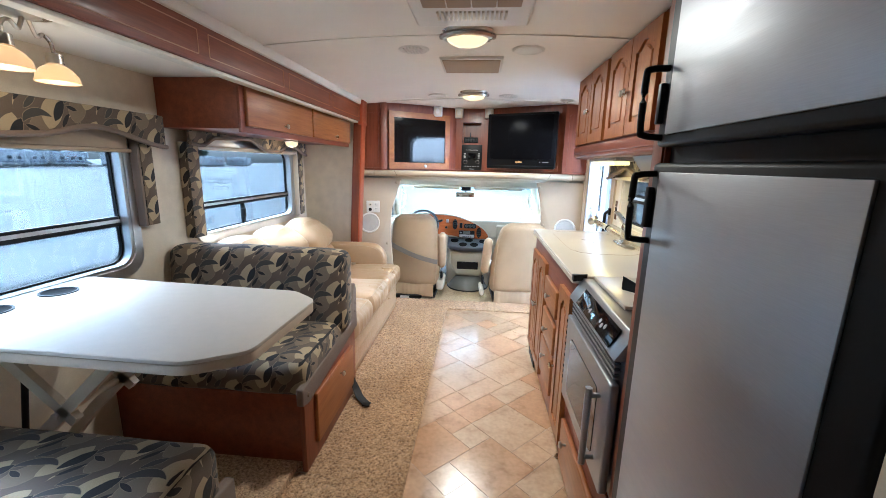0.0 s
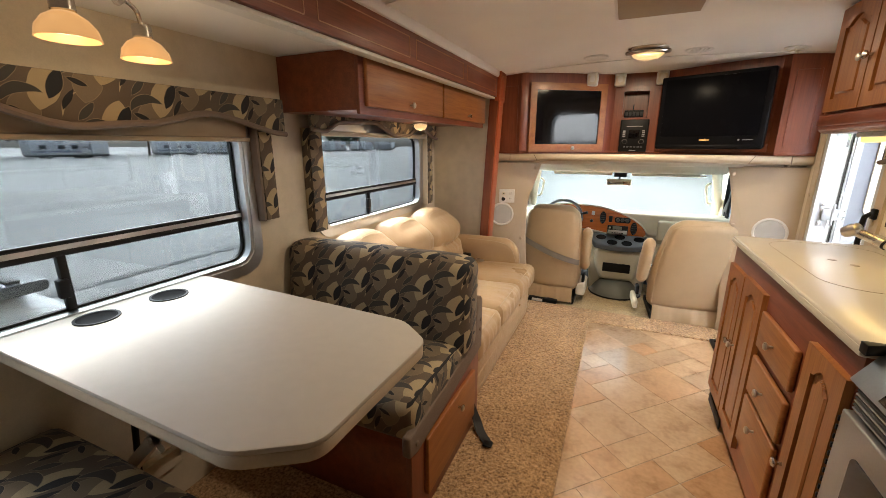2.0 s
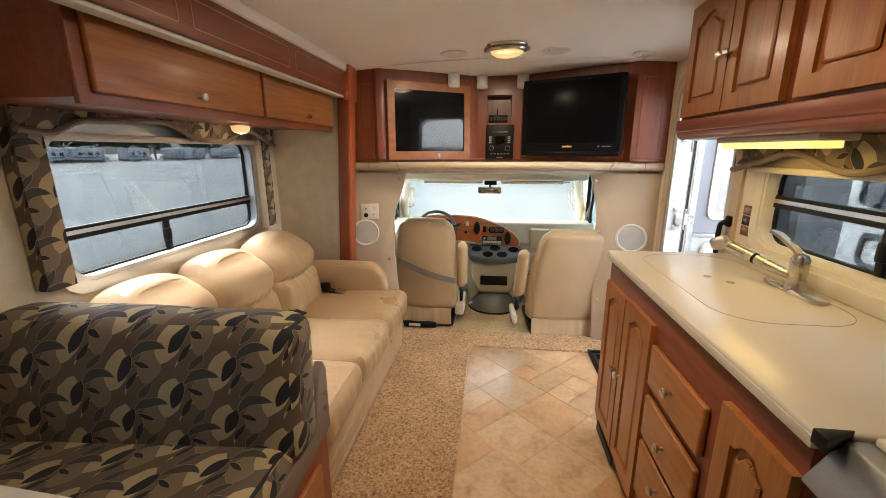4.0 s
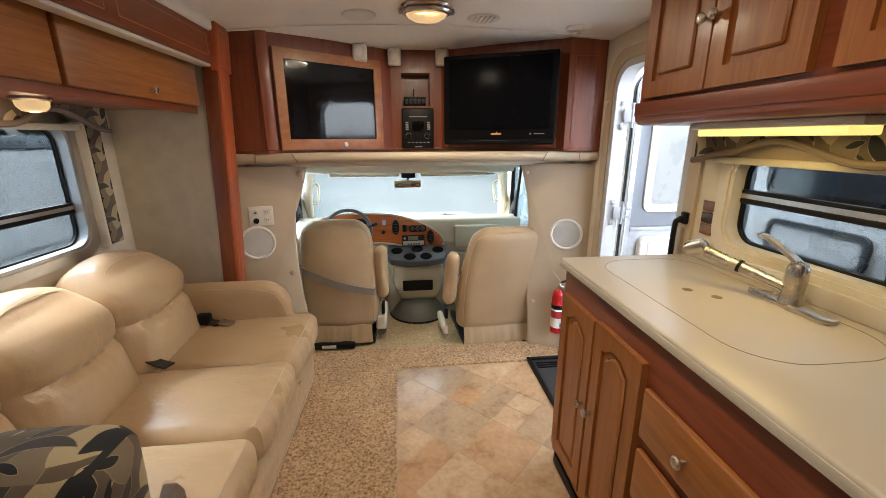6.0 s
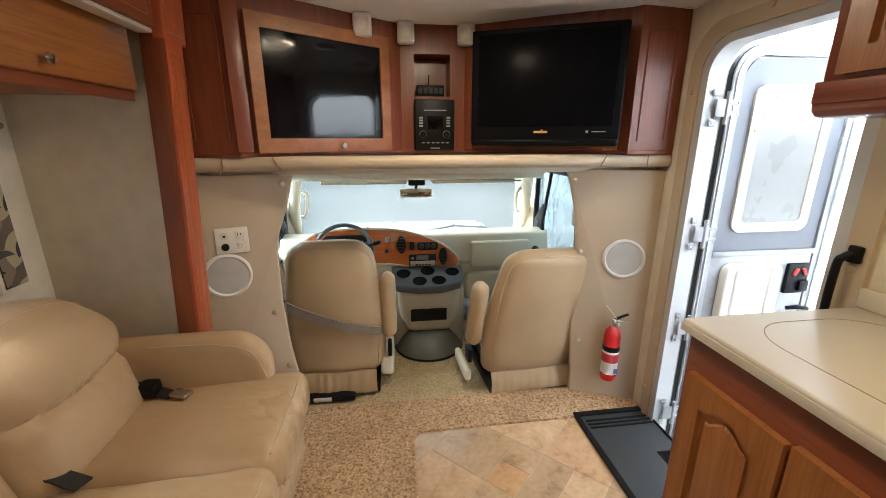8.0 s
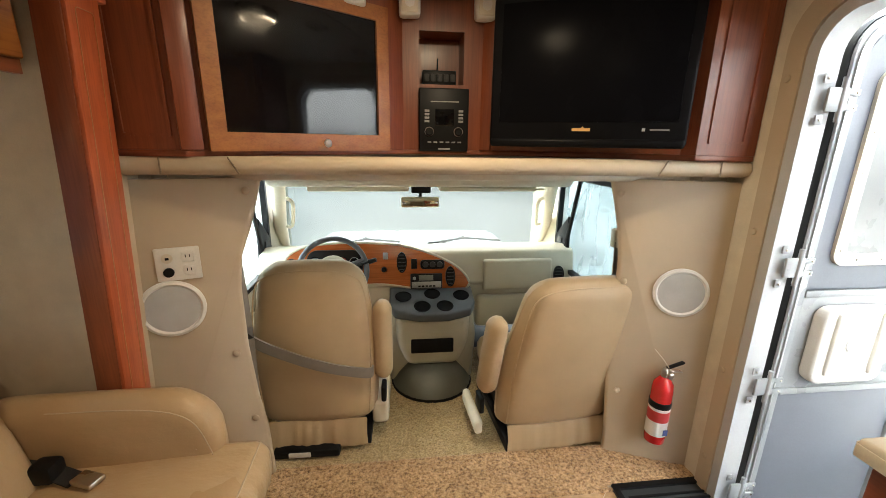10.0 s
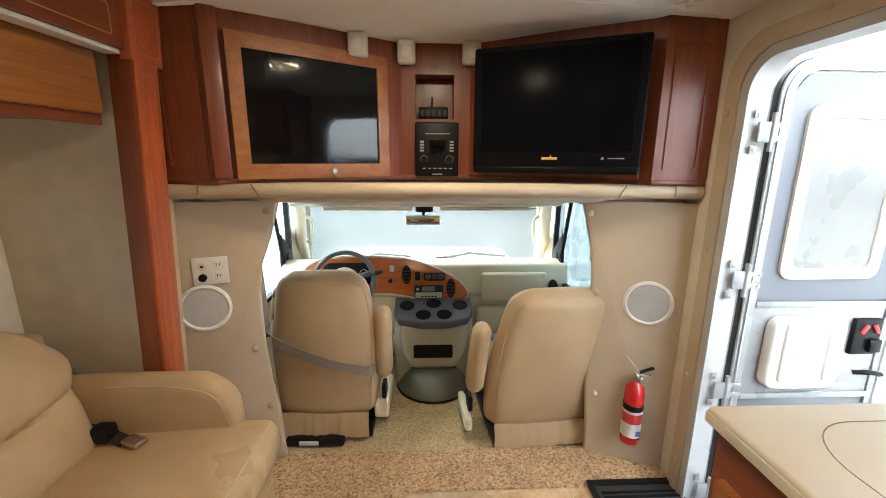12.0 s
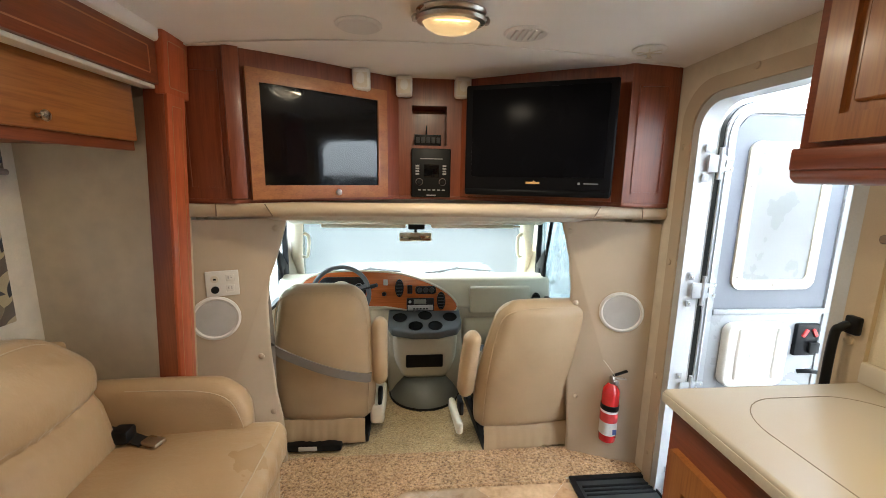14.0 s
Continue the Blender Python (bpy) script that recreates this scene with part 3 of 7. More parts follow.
# ceiling: crowned vinyl sheets with a seam
bm = bmesh.new()
ny, nx = 60, 20
g = {}
for j in range(ny + 1):
    for i in range(nx + 1):
        x, y = -1.06 + 2.12 * i / nx, -0.6 + 6.5 * j / ny
        sag = 0.006 * noise.noise(Vector((x * 1.6, y * 1.3, 0.2)))
        g[i, j] = bm.verts.new((x, y, ceil_z(x, y) + sag))
for j in range(ny):
    for i in range(nx):
        bm.faces.new((g[i, j], g[i, j + 1], g[i + 1, j + 1], g[i + 1, j]))
r = bmesh.ops.extrude_face_region(bm, geom=bm.faces[:])
bmesh.ops.translate(bm, vec=(0, 0, 0.05), verts=[v for v in r["geom"] if isinstance(v, bmesh.types.BMVert)])
solo("ceiling", bm, ceiling_white, "off-white padded vinyl ceiling with a slight crown", "ceiling", "structure")
for sy in (5.18, 3.42):
    bm = bmesh.new()
    for i in range(20):
        xa, xb = -1.02 + 2.04 * i / 20, -1.02 + 2.04 * (i + 1) / 20
        za, zb = ceil_z(xa, sy) - 0.004, ceil_z(xb, sy) - 0.004
        sweep([(xa, sy, za), (xb, sy, zb)], 0.011, flat=0.002, into=bm)
    solo("ceiling_seam", bm, ceiling_white, "thin seam batten across the ceiling", "trim", "structure")

# walls
DOOR = (4.42, -0.30, 5.072, 1.785)
KWIN = (3.24, 1.02, 4.198, 1.385)
solo("wall_entry_side", wall_with_holes((-0.6, 5.30), (-0.3, 2.05), [DOOR, KWIN], 0, XR, XR + 0.055), wallpaper, "beige vinyl side wall with door and window openings", "wall", "structure", smooth=0)
W1 = (1.55, 0.875, 3.155, 1.505)
W2 = (3.60, 0.925, 4.83, 1.495)
solo("wall_slide", wall_with_holes((SLIDE_Y0 - 0.05, SLIDE_Y1 + 0.05), (-0.3, 1.86), [W1, W2], 0, XS - 0.055, XS), wallpaper, "beige textured wall of the slide-out with two windows", "wall", "structure", smooth=0)
solo("wall_slide_end_front", box(XS, SLIDE_Y1, -0.3, -1.088, SLIDE_Y1 + 0.05, 1.86, 0), wallpaper, "mottled beige end wall of the slide-out", "wall", "structure", smooth=0)
solo("wall_slide_end_back", box(XS, SLIDE_Y0 - 0.05, -0.3, XL + 0.0, SLIDE_Y0, 1.86, 0), wallpaper, "mottled beige end wall of the slide-out", "wall", "structure", smooth=0)
solo("wall_driver_side_back", box(XL - 0.05, -0.6, -0.3, XL, SLIDE_Y0 - 0.05, 2.05, 0), wallpaper, "beige side wall behind the dinette", "wall", "structure", smooth=0)
solo("wall_driver_side_front", box(-1.18, SLIDE_Y1 + 0.05, -0.3, -1.125, 5.9, 2.05, 0), wallpaper, "beige side wall beside the cab", "wall", "structure", smooth=0)
solo("wall_above_slide", box(XL - 0.05, SLIDE_Y0 - 0.05, 1.86, XL - 0.006, SLIDE_Y1 + 0.05, 2.05, 0), wallpaper, "beige wall above the slide-out", "wall", "structure", smooth=0)
solo("wall_back", box(-1.10, -0.65, -0.3, 1.10, -0.6, 2.05, 0), wallpaper, "beige wall at the rear of the living space", "wall", "structure", smooth=0)
solo("slide_ceiling", box(XS, SLIDE_Y0, 1.80, XL + 0.012, SLIDE_Y1, 1.85, 0), ceiling_white, "off-white ceiling of the slide-out", "ceiling", "structure", smooth=0)

# wooden fascia over the slide-out, with routed panels
fascia = tagged(part("slide_fascia", box(XL + 0.013, 0.9, 1.765, XL + 0.035, 5.06, 1.91, 0.003), cherry_y), "cherry fascia board over the slide-out opening", "trim", "", "structure")
y = 5.00
while y > 1.2:
    part("panel", ring(rounded(y - 0.62, 1.793, y, 1.884, 0.006, 2), rounded(y - 0.616, 1.797, y - 0.004, 1.880, 0.004, 2), 0, XL + 0.034, XL + 0.0365), groove_tan, fascia)
    y -= 0.68
solo("fascia_crown", box(XL - 0.01, 0.9, 1.906, XL + 0.05, 5.06, 1.965, 0.014), ceiling_white, "off-white cove strip above the fascia", "trim", "structure")
solo("fascia_lip", box(XL - 0.03, 0.9, 1.750, XL + 0.020, 5.045, 1.7645, 0.004), white_plastic, "white seal strip under the fascia", "trim", "structure")
def leaning(bm):
    for v in bm.verts:
        v.co.x += 0.052 * (v.co.z - 1.53)
    return bm


post = tagged(part("slide_post", leaning(box(-1.082, 5.045, 0.02, -1.012, 5.165, 1.93, 0.004)), cherry_z), "cherry corner post beside the sofa", "post", "", "structure")
part("face", leaning(box(-1.013, 5.047, 0.02, -1.001, 5.163, 1.74, 0.003)), trim_red, post)
part("groove", leaning(ring(rounded(5.074, 0.06, 5.138, 1.70, 0.010, 3), rounded(5.0765, 0.0625, 5.1355, 1.6975, 0.008, 3), 0, -1.0015, -0.9995)), groove_tan, post)
part("cap", leaning(box(-1.04, 5.04, 1.735, -1.002, 5.20, 1.95, 0.006)), trim_red, post)
part("cap_groove", leaning(ring(rounded(5.065, 1.76, 5.18, 1.92, 0.01, 2), rounded(5.068, 1.763, 5.177, 1.917, 0.008, 2), 0, -1.0025, -1.0005)), groove_tan, post)

solo("post_return", leaning(box(-1.14, 5.166, 0.02, -1.035, 5.24, 1.30, 0)), bulkhead_vinyl, "beige vinyl return between post and bulkhead", "trim", "structure", smooth=0)

# bulkhead panels either side of the cab opening, padded and buttoned
LEFT_EDGE = [(-0.70, 1.262), (-0.715, 1.20), (-0.745, 1.09), (-0.785, 0.98), (-0.80, 0.86), (-0.80, 0.62), (-0.785, 0.40), (-0.765, 0.24), (-0.755, -0.02)]
RIGHT_EDGE = [(0.630, 1.262), (0.652, 1.18), (0.680, 1.05), (0.695, 0.92), (0.70, 0.70), (0.705, 0.40), (0.725, 0.10), (0.725, -0.02)]


def slanted(bm, side):
    for v in bm.verts:
        v.co.y += -0.36 * (abs(v.co.x) - 0.72) if side < 0 else -0.42 * (abs(v.co.x) - 0.70)
    return bm


bulk_l = solo("bulkhead_driver", slanted(prism([(-1.125, 1.262)] + LEFT_EDGE + [(-1.125, -0.02)], 1, 5.375, 5.40, 0.008), -1), bulkhead_vinyl, "beige vinyl panel behind the driver's seat", "wall", "structure")
bulk_r = solo("bulkhead_passenger", slanted(prism([(1.045, 1.262)] + RIGHT_EDGE + [(1.045, -0.02)], 1, 5.365, 5.39, 0.008), 1), bulkhead_vinyl, "beige vinyl panel behind the passenger's seat", "wall", "structure")
BACK = pose(0, 0, 0, 90, 0, 0)
for x, z, owner, yy in ((-0.745, 1.215, bulk_l, 5.363), (-0.835, 0.60, bulk_l, 5.330), (-0.80, 0.15, bulk_l, 5.343), (0.665, 1.205, bulk_r, 5.376), (0.715, 0.84, bulk_r, 5.355), (0.745, 0.33, bulk_r, 5.342), (-0.80, 0.30, bulk_l, 5.343)):
    part("button", lathe([(0.014, 0), (0.014, 0.004), (0.009, 0.008), (0.002, 0.009)], (x, yy, z), 14, turn=BACK), bulkhead_vinyl, owner)

# padded roll under the cab cabinets
bm = bmesh.new()
pts = [(1.04 * k / 12, 5.235 + 0.075 * (1 - abs(k / 12) ** 2), 1.302) for k in range(-12, 13)]
rows = []
prof = [(-0.030, 0.034), (-0.042, 0.018), (-0.044, 0.0), (-0.036, -0.016), (-0.01, -0.024), (0.06, -0.026), (0.06, 0.034)]
for p in pts:
    rows.append([bm.verts.new((p[0], p[1] + a, p[2] + b)) for a, b in prof])
for ra, rb in zip(rows, rows[1:]):
    for k in range(len(prof)):
        bm.faces.new((ra[k], ra[(k + 1) % len(prof)], rb[(k + 1) % len(prof)], rb[k]))
bm.faces.new(rows[0])
bm.faces.new(rows[-1][::-1])
roll = solo("cab_header_pad", bm, bulkhead_vinyl, "padded beige vinyl roll over the cab opening", "trim", "structure", smooth=60)
for sx, lean in ((-0.74, -1), (-0.93, 0), (0.74, 1), (0.93, 0)):
    yy = 5.235 + 0.075 * (1 - (sx / 1.04) ** 2) - 0.045
    part("seam", sweep([(sx, yy, 1.335), (sx - 0.03 * lean, yy - 0.002, 1.284)], 0.0025, 6), seam_line, roll)
# headliner of the cab behind the roll
solo("ceiling_cab", box(-1.0, 5.36, 1.25, 1.0, 6.55, 1.30, 0.01), cream_plastic, "cream headliner over the cab", "ceiling", "structure")
solo("ceiling_overcab", box(-1.09, 5.86, 1.30, 1.09, 5.92, 2.05, 0), wallpaper, "closed wall behind the over-cab cabinets", "wall", "structure", smooth=0)


# ---- windows ----
def coach_window(name, y0, z0, y1, z1, x, side, bar_z, posts, label, shaded=False, rim=None):
    """A framed window in a wall across x. side: +1 when the room lies towards +x."""
    w = thing(name, (x, (y0 + y1) / 2, z0), label, "window", "", "structure")
    r = 0.075
    inn = rounded(y0 + 0.028, z0 + 0.028, y1 - 0.028, z1 - 0.028, r)
    mid = rounded(y0 + 0.012, z0 + 0.012, y1 - 0.012, z1 - 0.012, r + 0.012)
    out = rounded(y0 - 0.032, z0 - 0.032, y1 + 0.032, z1 + 0.032, r + 0.03)
    part("window_frame", ring(out, mid, 0, x + 0.001 * side, x + 0.013 * side), rim or alu, w, "clamp ring with rounded corners")
    part("reveal", ring(mid, inn, 0, x - 0.058 * side, x + 0.008 * side), rim or alu, w)
    inn2 = rounded(y0 + 0.036, z0 + 0.036, y1 - 0.036, z1 - 0.036, r - 0.006)
    part("gasket", ring(inn, inn2, 0, x - 0.052 * side, x - 0.036 * side), black_plastic, w, "black rubber gasket")
    up_half = [(u, max(v, bar_z - 0.01)) for u, v in inn]
    low_half = [(u, min(v, bar_z - 0.012)) for u, v in inn]
    p = part("pane", prism(up_half, 0, x - 0.047 * side, x - 0.043 * side), pane_glass, w)
    p.visible_shadow = False
    p = part("slider_pane", prism(low_half, 0, x - 0.047 * side, x - 0.043 * side), pane_glass, w)
    p.visible_shadow = shaded
    xb = x - 0.036 * side
    if bar_z:
        part("rail", box(xb - 0.008, y0 + 0.03, bar_z, xb + 0.008, y1 - 0.03, bar_z + 0.014, 0.003), black_plastic, w)
        part("rail", box(xb - 0.010, y0 + 0.03, bar_z - 0.034, xb + 0.010, y1 - 0.03, bar_z - 0.016, 0.003), black_plastic, w)
        part("track", box(xb - 0.006, y0 + 0.03, bar_z - 0.016, xb + 0.006, y1 - 0.03, bar_z, 0), alu, w)
    for py in posts:
        part("mullion", box(xb - 0.010, py - 0.012, z0 + 0.03, xb + 0.012, py + 0.012, bar_z - 0.03, 0.003), black_plastic, w)
        part("latch", box(xb, py - 0.028, z0 + 0.075, xb + 0.028 * side, py + 0.002, z0 + 0.135, 0.006), black_plastic, w)
    return w


window_1 = coach_window("window_1", *W1, XS, 1, 1.112, (2.475,), "wide dinette window with slider and aluminium frame", True)
window_2 = coach_window("window_2", *W2, XS, 1, 1.128, (4.12,), "sofa window with slider and aluminium frame")
window_3 = coach_window("window_3", *KWIN, XR, -1, 1.222, (3.68,), "cream-framed galley window with slider behind the sink", False, cream_plastic)

# ---- joinery ----
def arch(u0, v0, u1, v1, h, n=14):
    pts = [(u0, v0), (u1, v0)]
    for i in range(n + 1):
        t = i / n
        s = max(0.0, math.sin(math.pi * min(1.0, max(0.0, (t - 0.12) / 0.76))))
        pts.append((u1 + (u0 - u1) * t, v1 - h + h * s))
    return pts


def panel_door(parent, u0, v0, u1, v1, a, out, axis, mat, arched=0.03, name="door", rail=0.052):
    """A raised-panel door across the axis; a is its back plane and out the side it faces."""
    d = part(name, ring(arch(u0, v0, u1, v1, 0.0), arch(u0 + rail, v0 + rail, u1 - rail, v1 - rail * 0.9, arched), axis, a, a + 0.020 * out), mat, parent)
    part("back", prism(arch(u0 + rail - 0.004, v0 + rail - 0.004, u1 - rail + 0.004, v1 - rail * 0.9 + 0.004, arched), axis, a + 0.002 * out, a + 0.009 * out), mat, d)
    k = rail + 0.018
    part("raised_panel", prism(arch(u0 + k, v0 + k, u1 - k, v1 - k * 0.95, arched), axis, a + 0.008 * out, a + 0.0185 * out, 0.006, 1), mat, d)
    return d


def flat_drawer(parent, u0, v0, u1, v1, a, out, axis, mat, name="drawer"):
    """A drawer front with a routed border."""
    return part(name, prism([(u0, v0), (u1, v0), (u1, v1), (u0, v1)], axis, a, a + 0.020 * out, 0.007, 3), mat, parent)


# ---- galley: base cabinets, worktop, range, refrigerator ----
KX = 0.515
base = thing("base_cabinet", (0.78, 3.7, 0), "cherry galley base cabinet with raised-panel doors and nickel knobs", "cabinet")
part("body", box(KX + 0.02, 3.08, 0.0, 1.04, 4.32, 0.914, 0.003), cherry_z, base)
part("face_frame", box(KX + 0.002, 3.08, 0.05, KX + 0.021, 4.32, 0.914, 0.003), cherry_y, base)
for (y0, y1, z0, z1, kn) in ((4.022, 4.285, 0.115, 0.822, (4.042, 0.492)), (3.745, 4.008, 0.115, 0.832, (3.985, 0.495)), (3.085, 3.310, 0.12, 0.842, (3.285, 0.42))):
    d = panel_door(base, y0, z0, y1, z1, KX + 0.001, -1, 0, door_z)
    knob_at(d, (KX - 0.019, kn[0], kn[1]), (-1, 0, 0))
for z0, z1 in ((0.625, 0.775), (0.425, 0.585), (0.19, 0.405)):
    d = flat_drawer(base, 3.375, z0, 3.725, z1, KX + 0.001, -1, 0, door_y)
    knob_at(d, (KX - 0.019, 3.55, (z0 + z1) / 2 + (0.045 if z0 < 0.2 else 0)), (-1, 0, 0))
part("toe_vent", box(KX - 0.004, 4.02, 0.012, KX + 0.004, 4.28, 0.062, 0.002), black_plastic, base, "black toe-kick vent")

top = thing("worktop", (0.78, 3.7, 0.915), "cream laminate worktop with a flush sink cover", "worktop")
part("slab", box(0.496, 3.062, 0.917, 1.043, 4.335, 0.953, 0.008, 3), counter_top, top)
part("edge_band", box(0.4935, 3.062, 0.921, 0.4965, 4.333, 0.943, 0.001), counter_edge, top, "beige edge strip")
part("end_band", box(0.50, 4.3345, 0.921, 1.04, 4.3375, 0.943, 0.001), counter_edge, top, "beige edge strip")
part("backsplash", box(1.024, 3.062, 0.953, 1.043, 4.335, 1.01, 0.005), counter_top, top)
cover = rounded(0.60, 3.52, 0.985, 4.275, 0.13, 10)
part("sink_cover_seam", ring(cover, [(u + (0.79 - u) * 0.008, v + (3.9 - v) * 0.005) for u, v in cover], 2, 0.9525, 0.9537), seam_line, top)
for hx, hy in ((0.755, 3.952), (0.800, 3.885)):
    part("finger_hole", lathe([(0.0145, 0), (0.0145, 0.0012), (0.012, 0.0014)], (hx, hy, 0.9525), 18), seam_line, top)

faucet = thing("kitchen_faucet", (0.95, 3.80, 0.953), "brushed nickel pull-out kitchen faucet behind the sink", "faucet")
part("base_plate", prism(rounded(0.918, 3.675, 0.978, 3.925, 0.029), 2, 0.953, 0.966, 0.004), nickel, faucet)
part("column", lathe([(0.030, 0), (0.027, 0.02), (0.025, 0.05), (0.027, 0.054), (0.026, 0.100), (0.020, 0.114), (0.006, 0.119)], (0.950, 3.800, 0.965), 24), nickel, faucet)
part("spout", rod((0.944, 3.812, 1.005), (0.838, 4.008, 1.062), 0.014, 0.018, 16), nickel, faucet)
part("collar", rod((0.888, 3.916, 1.035), (0.884, 3.923, 1.037), 0.0195, 0.0195, 16), black_plastic, faucet)
part("spray_head", lathe([(0.010, -0.034), (0.023, -0.030), (0.026, 0.0), (0.023, 0.022), (0.010, 0.032)], (0.826, 4.030, 1.068), 20, turn=pose(0, 0, 0, 62, 0, 30)), nickel, faucet)
part("lever", sweep(smooth_path([(0.950, 3.800, 1.078), (0.942, 3.830, 1.100), (0.928, 3.875, 1.128), (0.918, 3.905, 1.140)]), 0.014, flat=0.005), nickel, faucet)

rng = thing("gas_range", (0.78, 2.77, 0), "stainless slide-in range with black control strip", "range")
part("body", box(KX + 0.01, 2.475, 0.33, 1.04, 3.06, 0.93, 0.004), oven_grey, rng)
part("control_panel", prism([(0.485, 0.862), (0.535, 0.945), (0.60, 0.945), (0.60, 0.862)], 1, 2.478, 3.058, 0.004), oven_grey, rng)
ctl = part("control_glass", moved(box(-0.0335, -0.20, 0.0, 0.0335, 0.20, 0.004, 0.002), Matrix.Translation((0.506, 2.74, 0.9025)) @ pose(0, 0, 0, 0, -59, 0)), black_gloss, rng, "glossy black touch control strip")
for i, dy in enumerate((-0.11, -0.085, -0.06, 0.05, 0.08)):
    part("key", moved(lathe([(0.009, 0), (0.009, 0.001)], (0, 0, 0), 12), Matrix.Translation((0.5035 - 0.004 * (i % 2), 2.74 + dy, 0.905 - 0.006 * (i % 2))) @ pose(0, 0, 0, 0, -59, 0)), grey_print, rng)
for k in range(7):
    z = 0.795 + 0.0095 * k
    part("vent_slat", box(0.498, 2.50, z, 0.516, 3.04, z + 0.0055, 0.001), rubber if k % 2 else oven_grey, rng)
od = part("oven_door", box(0.487, 2.482, 0.415, 0.514, 3.052, 0.785, 0.006, 3), oven_grey, rng)
part("window", prism(rounded(2.585, 0.475, 2.965, 0.715, 0.02), 0, 0.4845, 0.489), black_gloss, od, "dark oven glass")
part("handle", rod((0.452, 2.56, 0.46), (0.452, 2.56, 0.73), 0.011, n=14), oven_grey, od, "vertical bar handle")
for hz in (0.485, 0.705):
    part("bracket", rod((0.452, 2.56, hz), (0.488, 2.56, hz), 0.008, n=12), oven_grey, od)
for k in range(12):
    part("vent_slat", box(0.486, 3.052, 0.46 + 0.026 * k, 0.514, 3.058, 0.474 + 0.026 * k, 0.001), black_plastic, rng)
part("cooktop", box(0.60, 2.478, 0.93, 1.04, 3.058, 0.943, 0.003), black_gloss, rng)
part("corner_bracket", prism([(0.49, 3.030), (0.49, 3.062), (0.555, 3.062)], 2, 0.935, 0.962, 0.002), black_plastic, rng, "black plastic corner guard")
part("cover", box(0.575, 2.68, 0.945, 1.02, 3.05, 0.960, 0.004), counter_top, rng, "cream cooktop cover")
gr = part("grate", sweep([(0.66, 2.51, 0.972), (0.66, 2.665, 0.972), (0.98, 2.665, 0.972), (0.98, 2.51, 0.972)], 0.006, 8, closed=True), black_plastic, rng, "black cast burner grate")
for gx in (0.74, 0.82, 0.90):
    part("bar", rod((gx, 2.51, 0.974), (gx, 2.665, 0.974), 0.006, n=8), black_plastic, gr)
part("burner", lathe([(0.05, 0), (0.05, 0.012), (0.035, 0.018), (0.005, 0.02)], (0.75, 2.59, 0.943), 20), rubber, rng)

pan = thing("burner_set", (0.71, 2.79, 0.96), "round black burner plate with folded bracket on the cooktop", "burner")
part("plate", lathe([(0.072, 0.0), (0.078, 0.006), (0.078, 0.012), (0.070, 0.016), (0.002, 0.016)], (0.735, 2.76, 0.960), 32), black_plastic, pan)
part("cap", lathe([(0.060, 0.015), (0.058, 0.024), (0.040, 0.027), (0.002, 0.027)], (0.735, 2.76, 0.960), 28), oven_grey, pan, "grey steel cap")
part("bracket", moved(prism([(-0.05, 0.0), (0.05, 0.0), (0.035, 0.045), (-0.05, 0.012)], 1, -0.002, 0.002), Matrix.Translation((0.70, 2.87, 0.961)) @ pose(0, 0, 0, 0, 0, 30)), black_plastic, pan)
part("bracket", moved(prism([(-0.05, 0.0), (0.05, 0.0), (0.05, 0.020), (-0.05, 0.05)], 1, -0.002, 0.002), Matrix.Translation((0.66, 2.83, 0.961)) @ pose(0, 0, 0, 0, 0, -50)), black_plastic, pan)

low = thing("drawer_unit", (0.78, 2.77, 0), "cherry drawer unit under the range", "drawer unit")
part("body", box(KX + 0.02, 2.475, 0.0, 1.04, 3.078, 0.328, 0.003), cherry_y, low)
part("face_frame", box(KX + 0.002, 2.475, 0.04, KX + 0.021, 3.078, 0.40, 0.003), cherry_y, low)
d = flat_drawer(low, 2.52, 0.075, 3.045, 0.295, KX + 0.001, -1, 0, door_y)
knob_at(d, (KX - 0.019, 2.93, 0.24), (-1, 0, 0))
latch = part("floor_catch", lathe([(0.012, 0), (0.014, 0.012), (0.006, 0.02)], (KX - 0.002, 3.09, 0.055), 12, turn=pose(0, 0, 0, 0, -90, 0)), nickel, low)

side = solo("fridge_side_panel", box(KX + 0.004, 2.407, 0.0, 1.04, 2.47, 1.99, 0.003), cherry_z, "cherry side panel between range and refrigerator", "panel")
part("edge_strip", box(KX - 0.001, 2.412, 0.0, KX + 0.0045, 2.466, 1.99, 0.001), cherry_z, side)
fr = thing("refrigerator", (0.78, 2.08, 0), "two-door refrigerator with brushed steel fronts and black trim", "refrigerator")
part("body", box(0.53, 1.79, 0.34, 1.04, 2.405, 1.93, 0.004), black_plastic, fr)
part("top_filler", box(0.52, 1.79, 1.93, 0.54, 2.406, 1.975, 0.003), cherry_y, fr, "cherry filler above the refrigerator")
part("kick_panel", box(0.52, 1.79, 0.0, 1.04, 2.405, 0.30, 0.003), cherry_y, fr, "cherry panel under the refrigerator")
